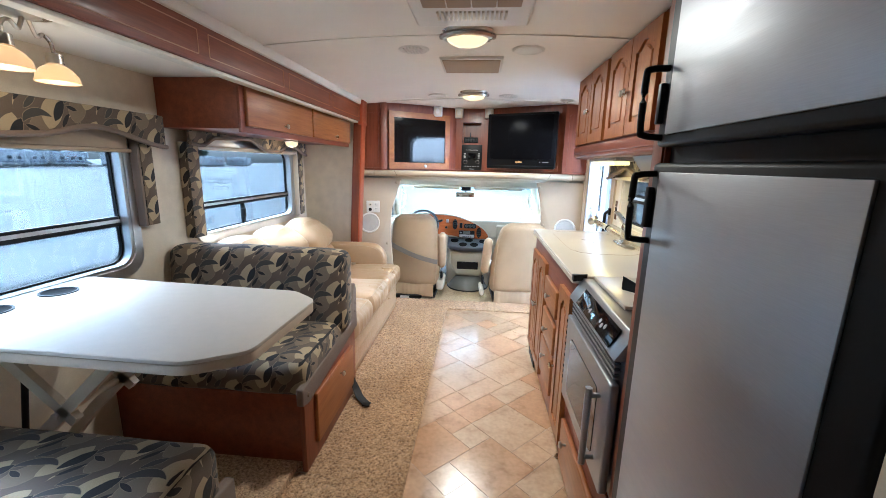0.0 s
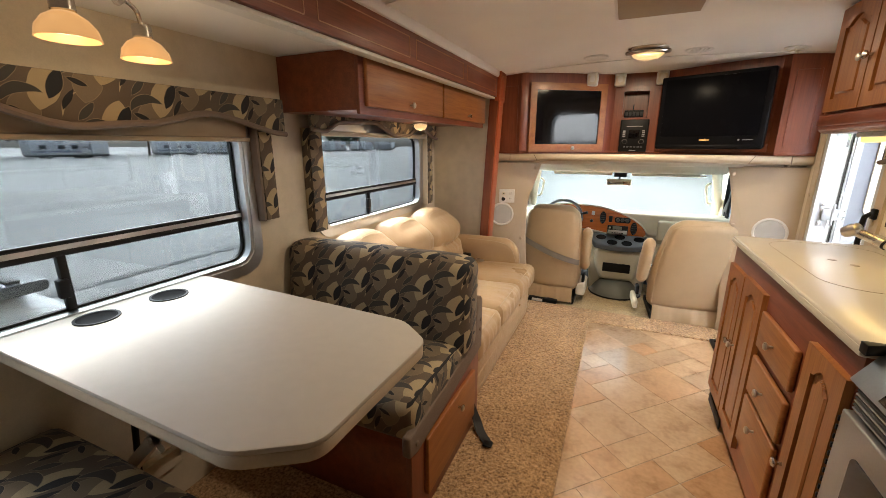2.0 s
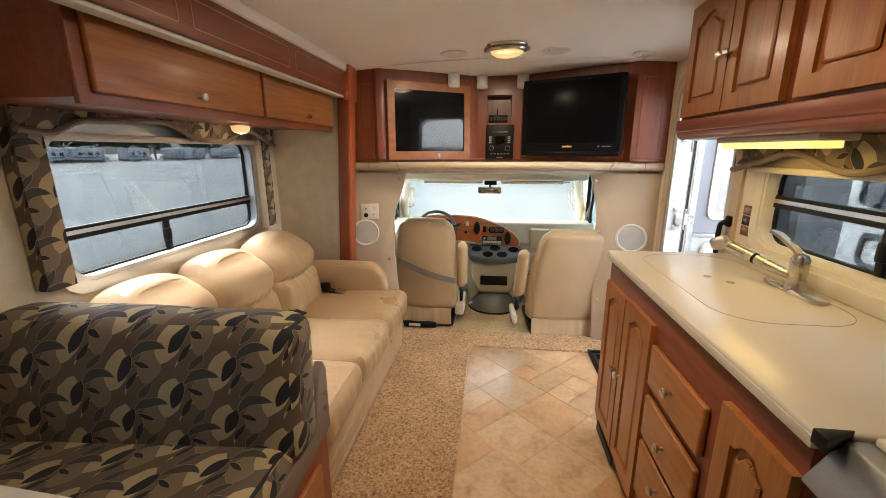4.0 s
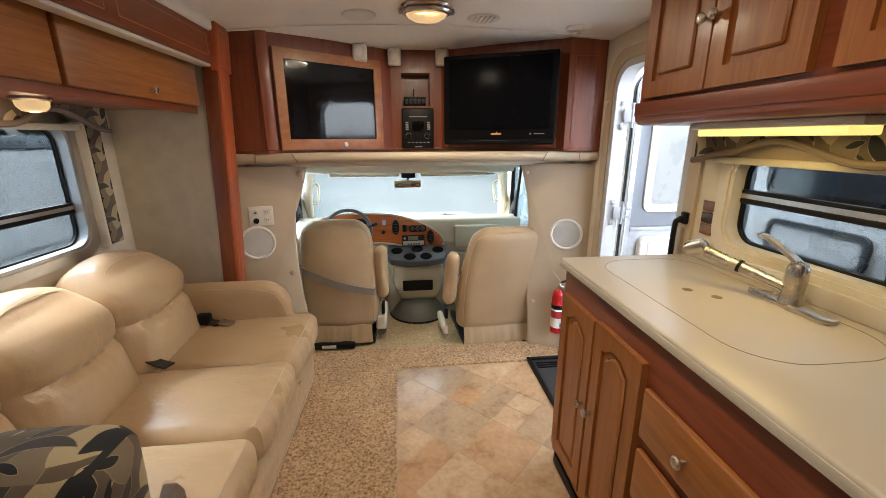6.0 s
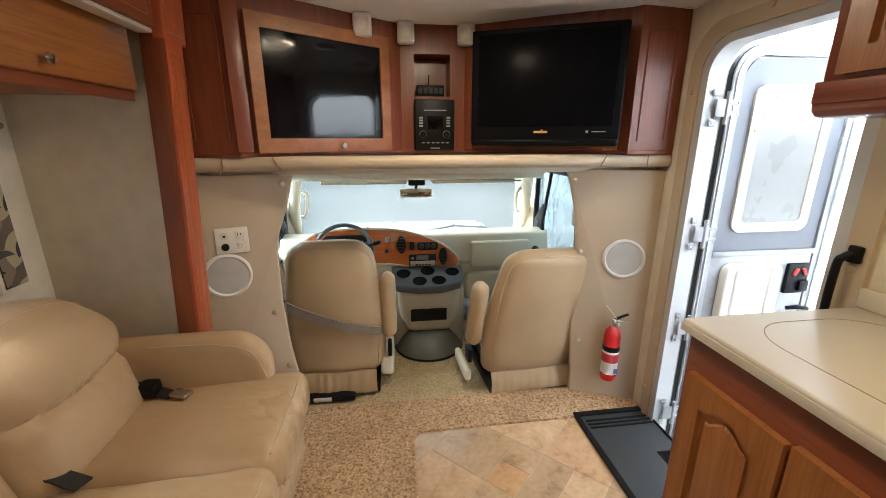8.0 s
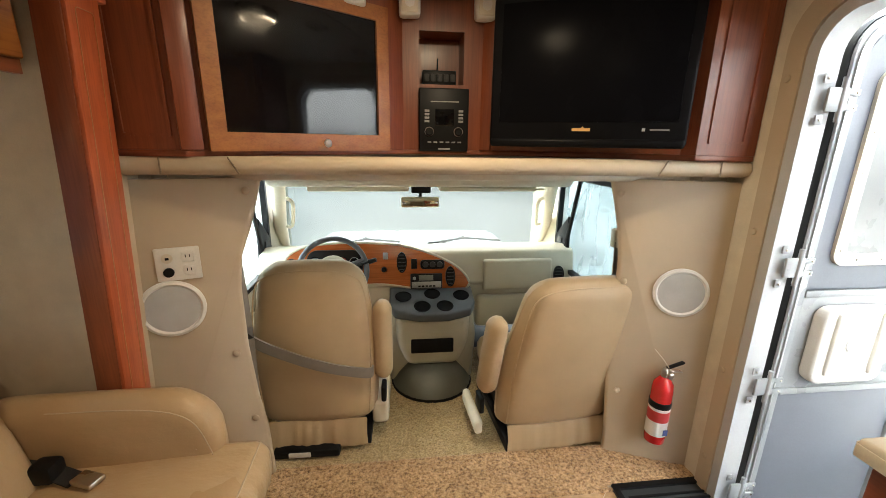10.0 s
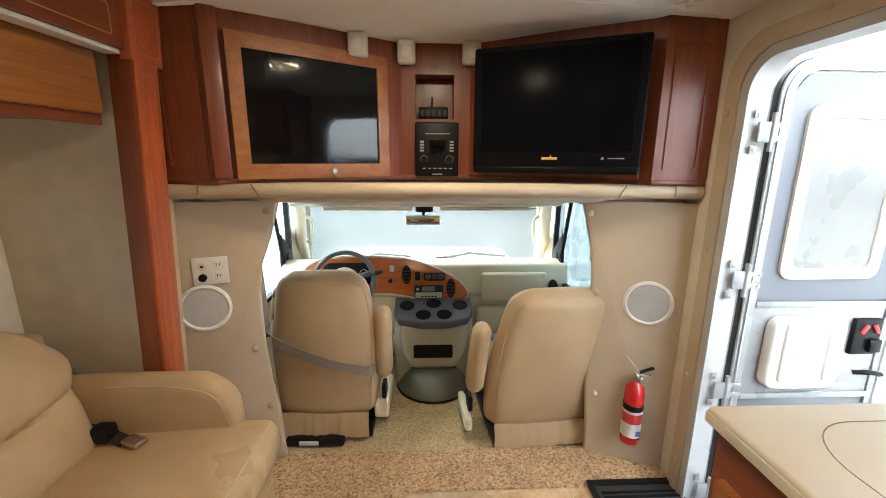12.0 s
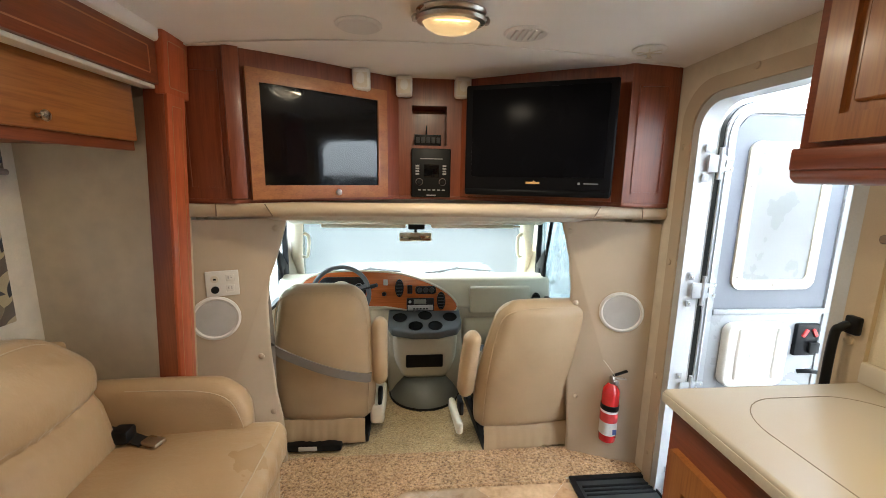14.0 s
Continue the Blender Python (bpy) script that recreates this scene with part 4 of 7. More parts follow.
for z0, z1, h0, h1, nm in ((0.36, 1.412, 1.232, 1.388, "fridge_door"), (1.448, 1.92, 1.468, 1.615, "freezer_door")):
    d = part(nm, box(0.492, 1.785, z0, 0.538, 2.398, z1, 0.010, 3), black_plastic, fr, "black door shell")
    part("steel_panel", box(0.4875, 1.848 if nm == "fridge_door" else 1.80, z0 + 0.025, 0.4935, 2.350, z1 - (0.020 if nm == "fridge_door" else -0.02), 0.002), steel, d, "brushed steel door panel")
    part("handle", sweep(smooth_path([(0.493, 2.375, h0), (0.452, 2.372, h0 + 0.004), (0.444, 2.372, h0 + 0.02), (0.444, 2.372, h1 - 0.02), (0.452, 2.372, h1 - 0.004), (0.493, 2.375, h1)]), 0.0075, 10), black_plastic, d, "black loop handle")
    part("latch_plate", box(0.480, 2.376, h0 + 0.03, 0.494, 2.394, h1 - 0.03, 0.003), black_plastic, d)
solo("partition_wall", box(0.49, 0.4, 0.0, 1.04, 1.778, 1.99, 0.006), wallpaper, "beige partition wall beside the refrigerator", "wall", "structure")

up = thing("wall_cabinet", (0.9, 3.4, 1.483), "cherry wall cabinets with arched raised-panel doors", "cabinet")
part("body", box(0.765, 2.472, 1.478, 1.042, 4.325, 1.965, 0.003), cherry_y, up)
part("face_frame", box(0.746, 2.472, 1.478, 0.766, 4.33, 1.985, 0.003), cherry_y, up)
part("light_rail", prism([(0.736, 1.486), (0.739, 1.470), (0.752, 1.458), (0.772, 1.456), (1.04, 1.456), (1.04, 1.48), (0.738, 1.490)], 1, 2.472, 4.336, 0.004), cherry_y, up)
part("bottom_moulding", box(0.732, 2.472, 1.486, 0.747, 4.336, 1.535, 0.005, 3), cherry_y, up)
for i, (y0, y1) in enumerate(((3.990, 4.290), (3.690, 3.982), (3.345, 3.635), (3.050, 3.338), (2.76, 3.0))):
    d = panel_door(up, y0, 1.545, y1, 1.955, 0.7445, -1, 0, door_z, 0.032)
    knob_at(d, (0.725, (y0 + 0.018) if i % 2 == 0 else (y1 - 0.018), 1.728), (-1, 0, 0))
lt = thing("undercabinet_light", (0.835, 3.85, 1.456), "slim fluorescent light with glowing yellow cover under the cabinets", "light")
part("housing", box(0.785, 3.60, 1.436, 0.885, 4.095, 1.4555, 0.004), white_plastic, lt)
part("cover", box(0.790, 3.63, 1.416, 0.872, 4.065, 1.4375, 0.004), glow_tube, lt, "glowing yellow cover")
hood = thing("range_hood", (0.9, 2.93, 1.39), "taupe metal range hood under the wall cabinets", "range hood")
part("shell", prism([(0.775, 1.455), (0.83, 1.375), (1.03, 1.375), (1.03, 1.455)], 1, 2.50, 3.345, 0.006, 2), hood_taupe, hood)
part("lip", box(0.822, 2.50, 1.367, 0.84, 3.345, 1.377, 0.002), oven_grey, hood, "bright metal lip")

# small soft furnishing over the galley window
def valance(parent, name, x, side, y0, y1, ztop, drops, mat, thick=0.016):
    """A padded cornice with a scalloped lower edge; drops: (share of length, depth)."""
    n = 40
    low_edge = []
    for i in range(n + 1):
        t = i / n
        for (ta, da), (tb, db) in zip(drops, drops[1:]):
            if ta <= t <= tb + 1e-9:
                s = (t - ta) / (tb - ta)
                s = s * s * (3 - 2 * s)
                dz = da + (db - da) * s
                break
        low_edge.append((y0 + (y1 - y0) * t, ztop - dz))
    pts = low_edge + [(y1, ztop), (y0, ztop)]
    v = part(name, prism(pts, 0, x, x + thick * side, 0.004), mat, parent)
    part("piping", sweep([(x + (thick + 0.002) * side, u, w + 0.008) for u, w in low_edge], 0.011, 8), taupe_cloth, v, "taupe corded edge")
    return v


kv = thing("galley_valance", (0.99, 3.7, 1.38), "patterned fabric valance with taupe edge over the galley window", "valance")
valance(kv, "cloth", 0.985, -1, 3.12, 4.30, 1.454, ((0, 0.12), (0.25, 0.055), (0.5, 0.115), (0.72, 0.06), (0.88, 0.10), (1.0, 0.13)), leaf_fabric)
part("return", box(0.985, 4.285, 1.335, 1.044, 4.30, 1.454, 0.003), leaf_fabric, kv)
part("blind_head", box(1.003, 3.22, 1.325, 1.042, 4.262, 1.348, 0.004), cream_plastic, kv, "cream blind head rail")
part("pleated_shade", box(1.010, 3.23, 1.346, 1.036, 4.25, 1.42, 0.003), blind_cloth, kv, "folded pleated shade")
tile_brown, tile_umber = mk("brown_glazed_tile", (0.17, 0.085, 0.038), 0.25, var=0.2), mk("umber_glazed_tile", (0.05, 0.028, 0.016), 0.25, var=0.2)
tl = thing("accent_tiles", (1.04, 4.265, 1.05), "stacked brown accent tile strip beside the galley window", "tile")
for k in range(3):
    part("tile", box(1.038, 4.235, 1.05 + 0.045 * k, 1.0445, 4.295, 1.09 + 0.045 * k, 0.002), (tile_brown, tile_umber, tile_brown)[k], tl)

# ---- dinette ----
TZ = 0.90
tab = thing("dinette_table", (-1.05, 2.52, 0), "white laminate dinette table with clipped corners and two cup holders", "table")
tpts = [(-1.56, 2.262), (-0.635, 2.25), (-0.505, 2.335), (-0.50, 2.75), (-0.615, 2.838), (-1.56, 2.885)]


def soften(pts, r, n=5):
    out = []
    for i, p in enumerate(pts):
        p, a, b = Vector(p), Vector(pts[i - 1]), Vector(pts[(i + 1) % len(pts)])
        u, v = (a - p).normalized(), (b - p).normalized()
        s, e = p + u * r, p + v * r
        for k in range(n + 1):
            t = k / n
            q = (1 - t) ** 2 * s + 2 * t * (1 - t) * p + t * t * e
            out.append((q.x, q.y))
    return out


tpts = soften(tpts, 0.032)
part("tabletop", prism(tpts, 2, TZ - 0.012, TZ, 0.003), laminate, tab)
part("edge", prism([(-1.06 + (u + 1.06) * 0.998, 2.56 + (v - 2.56) * 0.997) for u, v in tpts], 2, TZ - 0.042, TZ - 0.0125, 0.004), laminate_edge, tab, "beige table edge")
for cx, cy in ((-1.462, 2.682), (-1.472, 2.474)):
    c = part("cup_holder", lathe([(0.052, 0.0), (0.055, 0.003), (0.046, 0.004), (0.044, 0.0025), (0.003, 0.002)], (cx, cy, TZ - 0.0005), 28), cup_black, tab, "black cup holder well")
    part("ring", ring([(cx + 0.058 * math.cos(k * 0.2244), cy + 0.058 * math.sin(k * 0.2244)) for k in range(28)], [(cx + 0.051 * math.cos(k * 0.2244), cy + 0.051 * math.sin(k * 0.2244)) for k in range(28)], 2, TZ - 0.0005, TZ + 0.004), black_plastic, c)
for yy in (2.45, 2.67):
    part("leg", sweep([(-1.50, yy, TZ - 0.06), (-1.20, yy, 0.545)], 0.019, flat=0.012, up=(0, 1, 0)), cream_plastic, tab, "cream folding leg")
    part("leg", sweep([(-0.96, yy, TZ - 0.06), (-1.38, yy, 0.44), (-1.545, yy, 0.25)], 0.019, flat=0.012, up=(0, 1, 0)), cream_plastic, tab, "cream folding leg")
part("crossbar", rod((-1.26, 2.43, 0.565), (-1.26, 2.69, 0.565), 0.012, n=12), cream_plastic, tab)
part("stay", rod((-1.42, 2.50, 0.72), (-1.50, 2.50, 0.30), 0.010, n=10), black_plastic, tab)
part("wall_bracket", box(-1.572, 2.30, TZ - 0.09, -1.545, 2.83, TZ - 0.042, 0.004), cream_plastic, tab)
part("foot", box(-1.572, 2.36, 0.20, -1.535, 2.66, 0.27, 0.004), cream_plastic, tab)


def bench(name, y_front, y_back, facing, label):
    """A dinette bench. facing: -1 when one sits looking towards -y."""
    b = thing(name, (-1.1, (y_front + y_back) / 2, 0), label, "bench", "dinette benches")
    ylo, yhi = min(y_front, y_back), max(y_front, y_back)
    part("base", box(-1.57, ylo + 0.03, 0.036, -0.662, yhi, 0.375, 0.004), cherry_y, b, "cherry plinth")
    part("end_panel", box(-0.664, ylo, 0.008, -0.640, yhi + 0.02, 0.40, 0.003), cherry_z, b)
    d = part("access_door", box(-0.642, ylo + 0.10, 0.09, -0.622, yhi - 0.07, 0.345, 0.006, 3), door_y, b)
    knob_at(d, (-0.623, ylo + 0.40, 0.285), (1, 0, 0))
    c = part("seat_cushion", cushion(-1.565, y_front if facing < 0 else y_back + 0.1, 0.375, -0.635, (y_back - 0.10) if facing < 0 else y_front, 0.55 if facing < 0 else 0.60, 0.05, 0.03, (0, 0.0, 0.018), 0.005, 1.0), leaf_fabric, b)
    k = 1 if facing < 0 else -1
    yb1 = y_back - (0.075 if facing < 0 else 0.0) * k
    yb0 = yb1 - 0.17 * k
    part("back_cushion", cushion(-1.565, min(yb0, yb1), 0.50, -0.612, max(yb0, yb1), 0.945, 0.055, 0.03, (0, 0.022, 0.012), 0.006, 4.0,
                                 shape=lambda v: (v[0], v[1] + 0.10 * k * (v[2] - 0.53) + 0.08 * k * (v[0] + 0.612) / 0.95, v[2] - 0.025 * (v[0] + 1.565) / 0.95)), leaf_fabric, b)
    part("piping", sweep([(-0.668, min(y_front, y_back) + 0.03, 0.455), (-0.655, (y_front + y_back) / 2, 0.458), (-0.662, max(y_front, y_back) - 0.12, 0.46)], 0.006, 6), taupe_cloth, b)
    # padded taupe side guard
    prof = [(y_front - 0.03 * k, 0.36), (y_front - 0.03 * k, 0.44), (y_back - 0.09 * k, 0.49), (y_back - 0.03 * k, 0.66), (y_back + 0.015 * k, 0.70), (y_back + 0.035 * k, 0.66), (y_back + 0.035 * k, 0.42), (y_front + 0.03 * k, 0.345)]
    g = part("side_guard", prism(prof, 0, -0.662, -0.628, 0.008, 3), taupe_cloth, b, "padded taupe side guard")
    for by, bz in ((y_front + 0.02 * k, 0.39), (y_back + 0.0 * k, 0.53), (y_back + 0.005 * k, 0.58)):
        part("button", lathe([(0.011, 0), (0.009, 0.006), (0.002, 0.008)], (-0.629, by, bz), 12, turn=pose(0, 0, 0, 0, 90, 0)), taupe_cloth, g)
    return b


bench("dinette_bench", 2.905, 3.60, -1, "dinette bench with leaf-pattern cushions and cherry base")
bench("dinette_bench", 2.365, 1.60, 1, "dinette bench with leaf-pattern cushions and cherry base")
bt = thing("lap_belt", (-0.62, 3.42, 0.006), "black lap belt lying on the carpet by the bench", "seat belt")
part("webbing", sweep(smooth_path([(-0.655, 3.56, 0.13), (-0.615, 3.545, 0.05), (-0.575, 3.50, 0.018), (-0.515, 3.44, 0.016)]), 0.022, flat=0.002), belt_black, bt)
part("tongue", box(-0.545, 3.42, 0.014, -0.50, 3.46, 0.022, 0.002), black_plastic, bt)

# pendant pair over the table
PEND = (-1.195, 2.505)
pend = thing("pendant_light", (*PEND, 1.80), "nickel ceiling light with two amber alabaster glass shades", "light")
part("canopy", lathe([(0.072, 0.0), (0.070, -0.010), (0.060, -0.020), (0.045, -0.024), (0.012, -0.030), (0.002, -0.031)], (*PEND, 1.80), 32), nickel, pend)
for s_x, s_y in ((0.04, -0.10), (-0.04, 0.10)):
    part("arm", sweep(smooth_path([(PEND[0] + s_x * f, PEND[1] + s_y * f, z) for f, z in ((0.12, 1.772), (0.35, 1.735), (0.62, 1.748), (0.92, 1.735), (1.0, 1.705))]), 0.0055, 8), nickel, pend)
    tip = (PEND[0] + s_x, PEND[1] + s_y)
    part("holder", lathe([(0.006, 0.02), (0.021, 0.016), (0.022, -0.012), (0.018, -0.016)], (*tip, 1.688), 20), nickel, pend)
    sh = part("shade", lathe([(0.020, 0.0), (0.038, -0.012), (0.051, -0.030), (0.056, -0.052), (0.053, -0.052), (0.047, -0.030), (0.034, -0.014), (0.018, -0.004)], (*tip, 1.673), 32), glow_shade, pend, "amber alabaster glass shade")
    sh.visible_shadow = False

# ---- valances and side strips of the slide-out windows ----
v1 = thing("dinette_valance", (-1.54, 2.35, 1.48), "leaf-pattern fabric cornice with scalloped taupe edge", "valance", "window valances")
valance(v1, "cloth", -1.49, 1, 1.45, 3.305, 1.60, ((0, 0.17), (0.12, 0.11), (0.3, 0.155), (0.45, 0.09), (0.58, 0.15), (0.68, 0.135), (0.80, 0.09), (1.0, 0.155)), leaf_fabric)
part("dust_board", box(-1.573, 1.45, 1.585, -1.49, 3.305, 1.60, 0.003), leaf_fabric, v1)
part("return", box(-1.573, 3.29, 1.455, -1.49, 3.305, 1.59, 0.003), leaf_fabric, v1)
part("side_strip", box(-1.573, 3.19, 1.075, -1.515, 3.262, 1.49, 0.006), leaf_fabric, v1)
part("strip_edge", box(-1.576, 3.178, 1.07, -1.52, 3.192, 1.49, 0.004), taupe_cloth, v1, "taupe corded edge")
part("blind_head", box(-1.57, 1.50, 1.420, -1.52, 3.15, 1.436, 0.004), blind_cloth, v1, "beige blind bottom rail")
part("pleated_shade", box(-1.565, 1.51, 1.437, -1.53, 3.14, 1.535, 0.003), blind_cloth, v1, "folded pleated shade")
v2 = thing("sofa_valance", (-1.54, 4.2, 1.46), "leaf-pattern fabric cornice over the sofa window", "valance", "window valances")
valance(v2, "cloth", -1.51, 1, 3.50, 4.97, 1.575, ((0, 0.10), (0.06, 0.11), (0.15, 0.06), (0.38, 0.045), (0.55, 0.115), (0.66, 0.115), (0.8, 0.05), (1.0, 0.13)), leaf_fabric)
part("side_strip", box(-1.573, 3.50, 0.955, -1.515, 3.595, 1.49, 0.006), leaf_fabric, v2)
part("side_strip", box(-1.573, 4.865, 0.93, -1.52, 4.95, 1.49, 0.006), leaf_fabric, v2)
part("strip_edge", box(-1.574, 4.852, 0.92, -1.525, 4.867, 1.49, 0.004), cream_plastic, v2, "cream edge")
part("blind_head", box(-1.57, 3.60, 1.452, -1.525, 4.84, 1.478, 0.004), cream_plastic, v2, "cream blind head rail")

# ---- overhead cabinet above the sofa ----
ov = thing("overhead_cabinet", (-1.34, 4.22, 1.56), "cherry overhead cabinet with two flap doors above the sofa", "cabinet")
part("body", box(-1.572, 3.385, 1.553, -1.135, 5.045, 1.797, 0.004), cherry_y, ov)
part("face_frame", box(-1.136, 3.38, 1.535, -1.118, 5.047, 1.797, 0.004), cherry_y, ov)
for y0, y1, ky in ((3.415, 4.212, 3.80), (4.232, 5.035, 4.645)):
    d = part("flap_door", box(-1.1185, y0, 1.568, -1.098, y1, 1.765, 0.006, 3), door_y, ov)
    knob_at(d, (-1.099, ky, 1.602), (1, 0, 0))
sl = thing("reading_light", (-1.36, 4.42, 1.553), "small round lamp under the overhead cabinet", "light")
part("base", lathe([(0.055, 0.0), (0.055, -0.008), (0.046, -0.014), (0.002, -0.014)], (-1.36, 4.42, 1.553), 24), nickel, sl)
gl = part("dome", lathe([(0.046, 0.0), (0.043, -0.018), (0.03, -0.032), (0.004, -0.037)], (-1.36, 4.42, 1.539), 24), glow_dome, sl, "glowing glass dome")
gl.visible_shadow = False

# ---- ceiling fixtures ----
def dome_light(at):
    d = thing("ceiling_light", at, "oval nickel ceiling light with warm glass bowl", "light", "ceiling lights")
    x, y, z = at
    sc = Matrix.Translation((x, y, z)) @ Matrix.Diagonal((1.0, 0.72, 1.0, 1.0)) @ Matrix.Translation((-x, -y, -z))
    part("pan", moved(lathe([(0.112, 0.0), (0.116, -0.008), (0.110, -0.018), (0.100, -0.022), (0.002, -0.022)], at, 40), sc), nickel, d)
    part("trim_ring", moved(lathe([(0.100, -0.020), (0.118, -0.030), (0.112, -0.040), (0.096, -0.044), (0.092, -0.036)], at, 40), sc), nickel, d)
    g = part("bowl", moved(lathe([(0.096, -0.036), (0.085, -0.054), (0.060, -0.068), (0.025, -0.075), (0.002, -0.076)], at, 40), sc), glow_dome, d, "glowing amber glass bowl")
    g.visible_shadow = False
    for s in (-1, 1):
        part("finial", lathe([(0.006, 0), (0.012, -0.01), (0.009, -0.022), (0.002, -0.026)], (x + 0.118 * s, y, z - 0.018), 12), nickel, d)
    return d


dome_light((0.005, 3.36, ceil_z(0, 3.36) + 0.002))
dome_light((0.005, 4.88, ceil_z(0, 4.88) + 0.002))


def round_vent(x, y, slots):
    z = ceil_z(x, y) + 0.003
    v = thing("ceiling_speaker" if slots == 0 else "ceiling_vent", (x, y, z), "round cream ceiling air vent" if slots else "round cream ceiling grille cover", "vent", "ceiling vents")
    part("flange", lathe([(0.082, 0.0), (0.084, -0.005), (0.074, -0.011), (0.066, -0.009), (0.002, -0.008)], (x, y, z), 32), white_plastic, v)
    for k in range(slots):
        xx = x - 0.045 + 0.09 * k / max(1, slots - 1)
        w = 0.055 * math.sqrt(max(0.1, 1 - ((xx - x) / 0.066) ** 2))
        part("slat", box(xx - 0.005, y - w, z - 0.015, xx + 0.005, y + w, z - 0.008, 0.002), white_plastic, v)


round_vent(-0.29, 3.64, 6)
round_vent(0.31, 3.66, 0)
round_vent(-0.31, 5.03, 0)
round_vent(0.30, 5.03, 5)
sp = thing("fire_sprinkler", (0.80, 5.06, ceil_z(0.8, 5.06)), "small white ceiling detector with spokes", "detector")
part("plate", lathe([(0.062, 0.003), (0.064, -0.006), (0.05, -0.014), (0.002, -0.014)], (0.80, 5.06, ceil_z(0.8, 5.06)), 28), white_plastic, sp)
part("stem", lathe([(0.009, -0.012), (0.007, -0.03), (0.012, -0.034), (0.002, -0.036)], (0.80, 5.06, ceil_z(0.8, 5.06)), 12), cream_plastic, sp)
for a in range(6):
    t = a * math.pi / 3
    part("spoke", rod((0.80, 5.06, ceil_z(0.8, 5.06) - 0.016), (0.80 + 0.05 * math.cos(t), 5.06 + 0.05 * math.sin(t), ceil_z(0.8, 5.06) - 0.014), 0.003, n=6), cream_plastic, sp)
ac = thing("air_conditioner_grille", (0.03, 3.0, 1.99), "white ceiling air conditioner grille with louvres", "air conditioner")
part("shell", box(-0.20, 2.62, 1.955, 0.26, 3.20, 1.998, 0.018, 4), white_plastic, ac)
for k in range(16):
    part("louvre", box(-0.10 + 0.017 * k, 3.02, 1.948, -0.09 + 0.017 * k, 3.10, 1.957, 0.002), cream_plastic, ac)
for k in range(4):
    part("filter", box(-0.145 + 0.09 * k, 2.80, 1.951, -0.06 + 0.09 * k, 2.98, 1.957, 0.003), blind_cloth, ac, "grey filter panel")
rv = thing("return_air_vent", (0.01, 4.0, 1.99), "flat rectangular grey-beige ceiling panel", "vent")
part("frame", box(-0.17, 3.80, 1.978, 0.19, 4.13, 1.998, 0.006), white_plastic, rv)
part("filter", box(-0.155, 3.815, 1.972, 0.175, 4.115, 1.980, 0.003), blind_cloth, rv, "beige mesh filter")

# ---- sofa ----
sofa = thing("sofa", (-1.1, 4.3, 0), "tan leather three-seat sofa with pillow backs along the window", "sofa")
part("base", cushion(-1.50, 3.60, 0.04, -0.675, 5.04, 0.30, 0.03, 0.06, (0.01, 0, 0), 0.004, 2.0, shape=lambda v: (v[0] + (0.03 * max(0, v[2] - 0.1) if v[0] > -0.8 else 0), v[1], v[2])), leather, sofa)
for z in (0.11, 0.20):
    part("seam", sweep([(-0.668 + 0.004 * (z > 0.15), 3.63, z), (-0.664, 4.3, z), (-0.668, 5.02, z)], 0.0022, 6), stitch, sofa)
for i, (y0, y1, b0, b1) in enumerate(((3.60, 4.055, 3.55, 3.985), (4.06, 4.525, 3.99, 4.445), (4.53, 5.045, 4.45, 4.955))):
    part("seat_cushion", cushion(-1.36, y0, 0.285, -0.635, y1, 0.45, 0.055, 0.022, (0.012, 0.0, 0.028), 0.007, 3.0 * i,
         shape=lambda v: (v[0] + 0.0035 * math.sin(v[1] * 105 + 2.5 * math.sin(v[1] * 23)) * max(0.0, (v[0] + 0.72) / 0.08), v[1], v[2] + 0.015 * max(0.0, (v[0] + 1.05) / 0.4) + 0.003 * math.sin(v[1] * 105 + 2.5 * math.sin(v[1] * 23)) * math.exp(-((v[0] + 0.69) / 0.05) ** 2))), leather, sofa)
    part("welt", sweep(smooth_path([(-0.665, y0 + 0.03, 0.452), (-0.652, (y0 + y1) / 2, 0.470), (-0.665, y1 - 0.03, 0.452)]), 0.003, 6), stitch, sofa)

    def lean(v, y0=b0, y1=b1):
        f = (v[2] - 0.40) / 0.48
        mid = (v[1] - (y0 + y1) / 2) / ((y1 - y0) / 2)
        sag = 0.672 - 0.018 * (1 - mid * mid)
        pinch = -0.034 * math.exp(-((v[2] - sag) / 0.020) ** 2) * (1 - 0.85 * mid ** 4) if v[0] > -1.34 else 0
        roll = 0.035 * math.exp(-((v[2] - 0.775) / 0.07) ** 2) if v[0] > -1.34 else 0
        gather = 0.004 * math.sin(v[1] * 118 + 2 * math.sin(v[1] * 31)) * math.exp(-((v[2] - 0.645) / 0.04) ** 2) if v[0] > -1.34 else 0
        top = -0.05 * max(0.0, f - 0.7) / 0.3 * mid ** 4
        return (v[0] - 0.13 * f + pinch + roll + gather, v[1], v[2] + top)
    part("back_cushion", cushion(-1.43, b0 + 0.003, 0.40, -1.19, b1 - 0.003, 0.890, 0.085, 0.013, (0.04, 0.0, 0.03), 0.006, 7.0 * i + 1, shape=lean), leather, sofa)
    part("top_welt", sweep(smooth_path([(-1.34, b0 + 0.05, 0.832), (-1.365, b0 + 0.12, 0.890), (-1.37, (b0 + b1) / 2, 0.905), (-1.365, b1 - 0.12, 0.890), (-1.34, b1 - 0.05, 0.832)]), 0.0018, 6), stitch, sofa)
part("back_frame", box(-1.56, 3.60, 0.05, -1.44, 5.04, 0.82, 0.02, 3), leather, sofa)
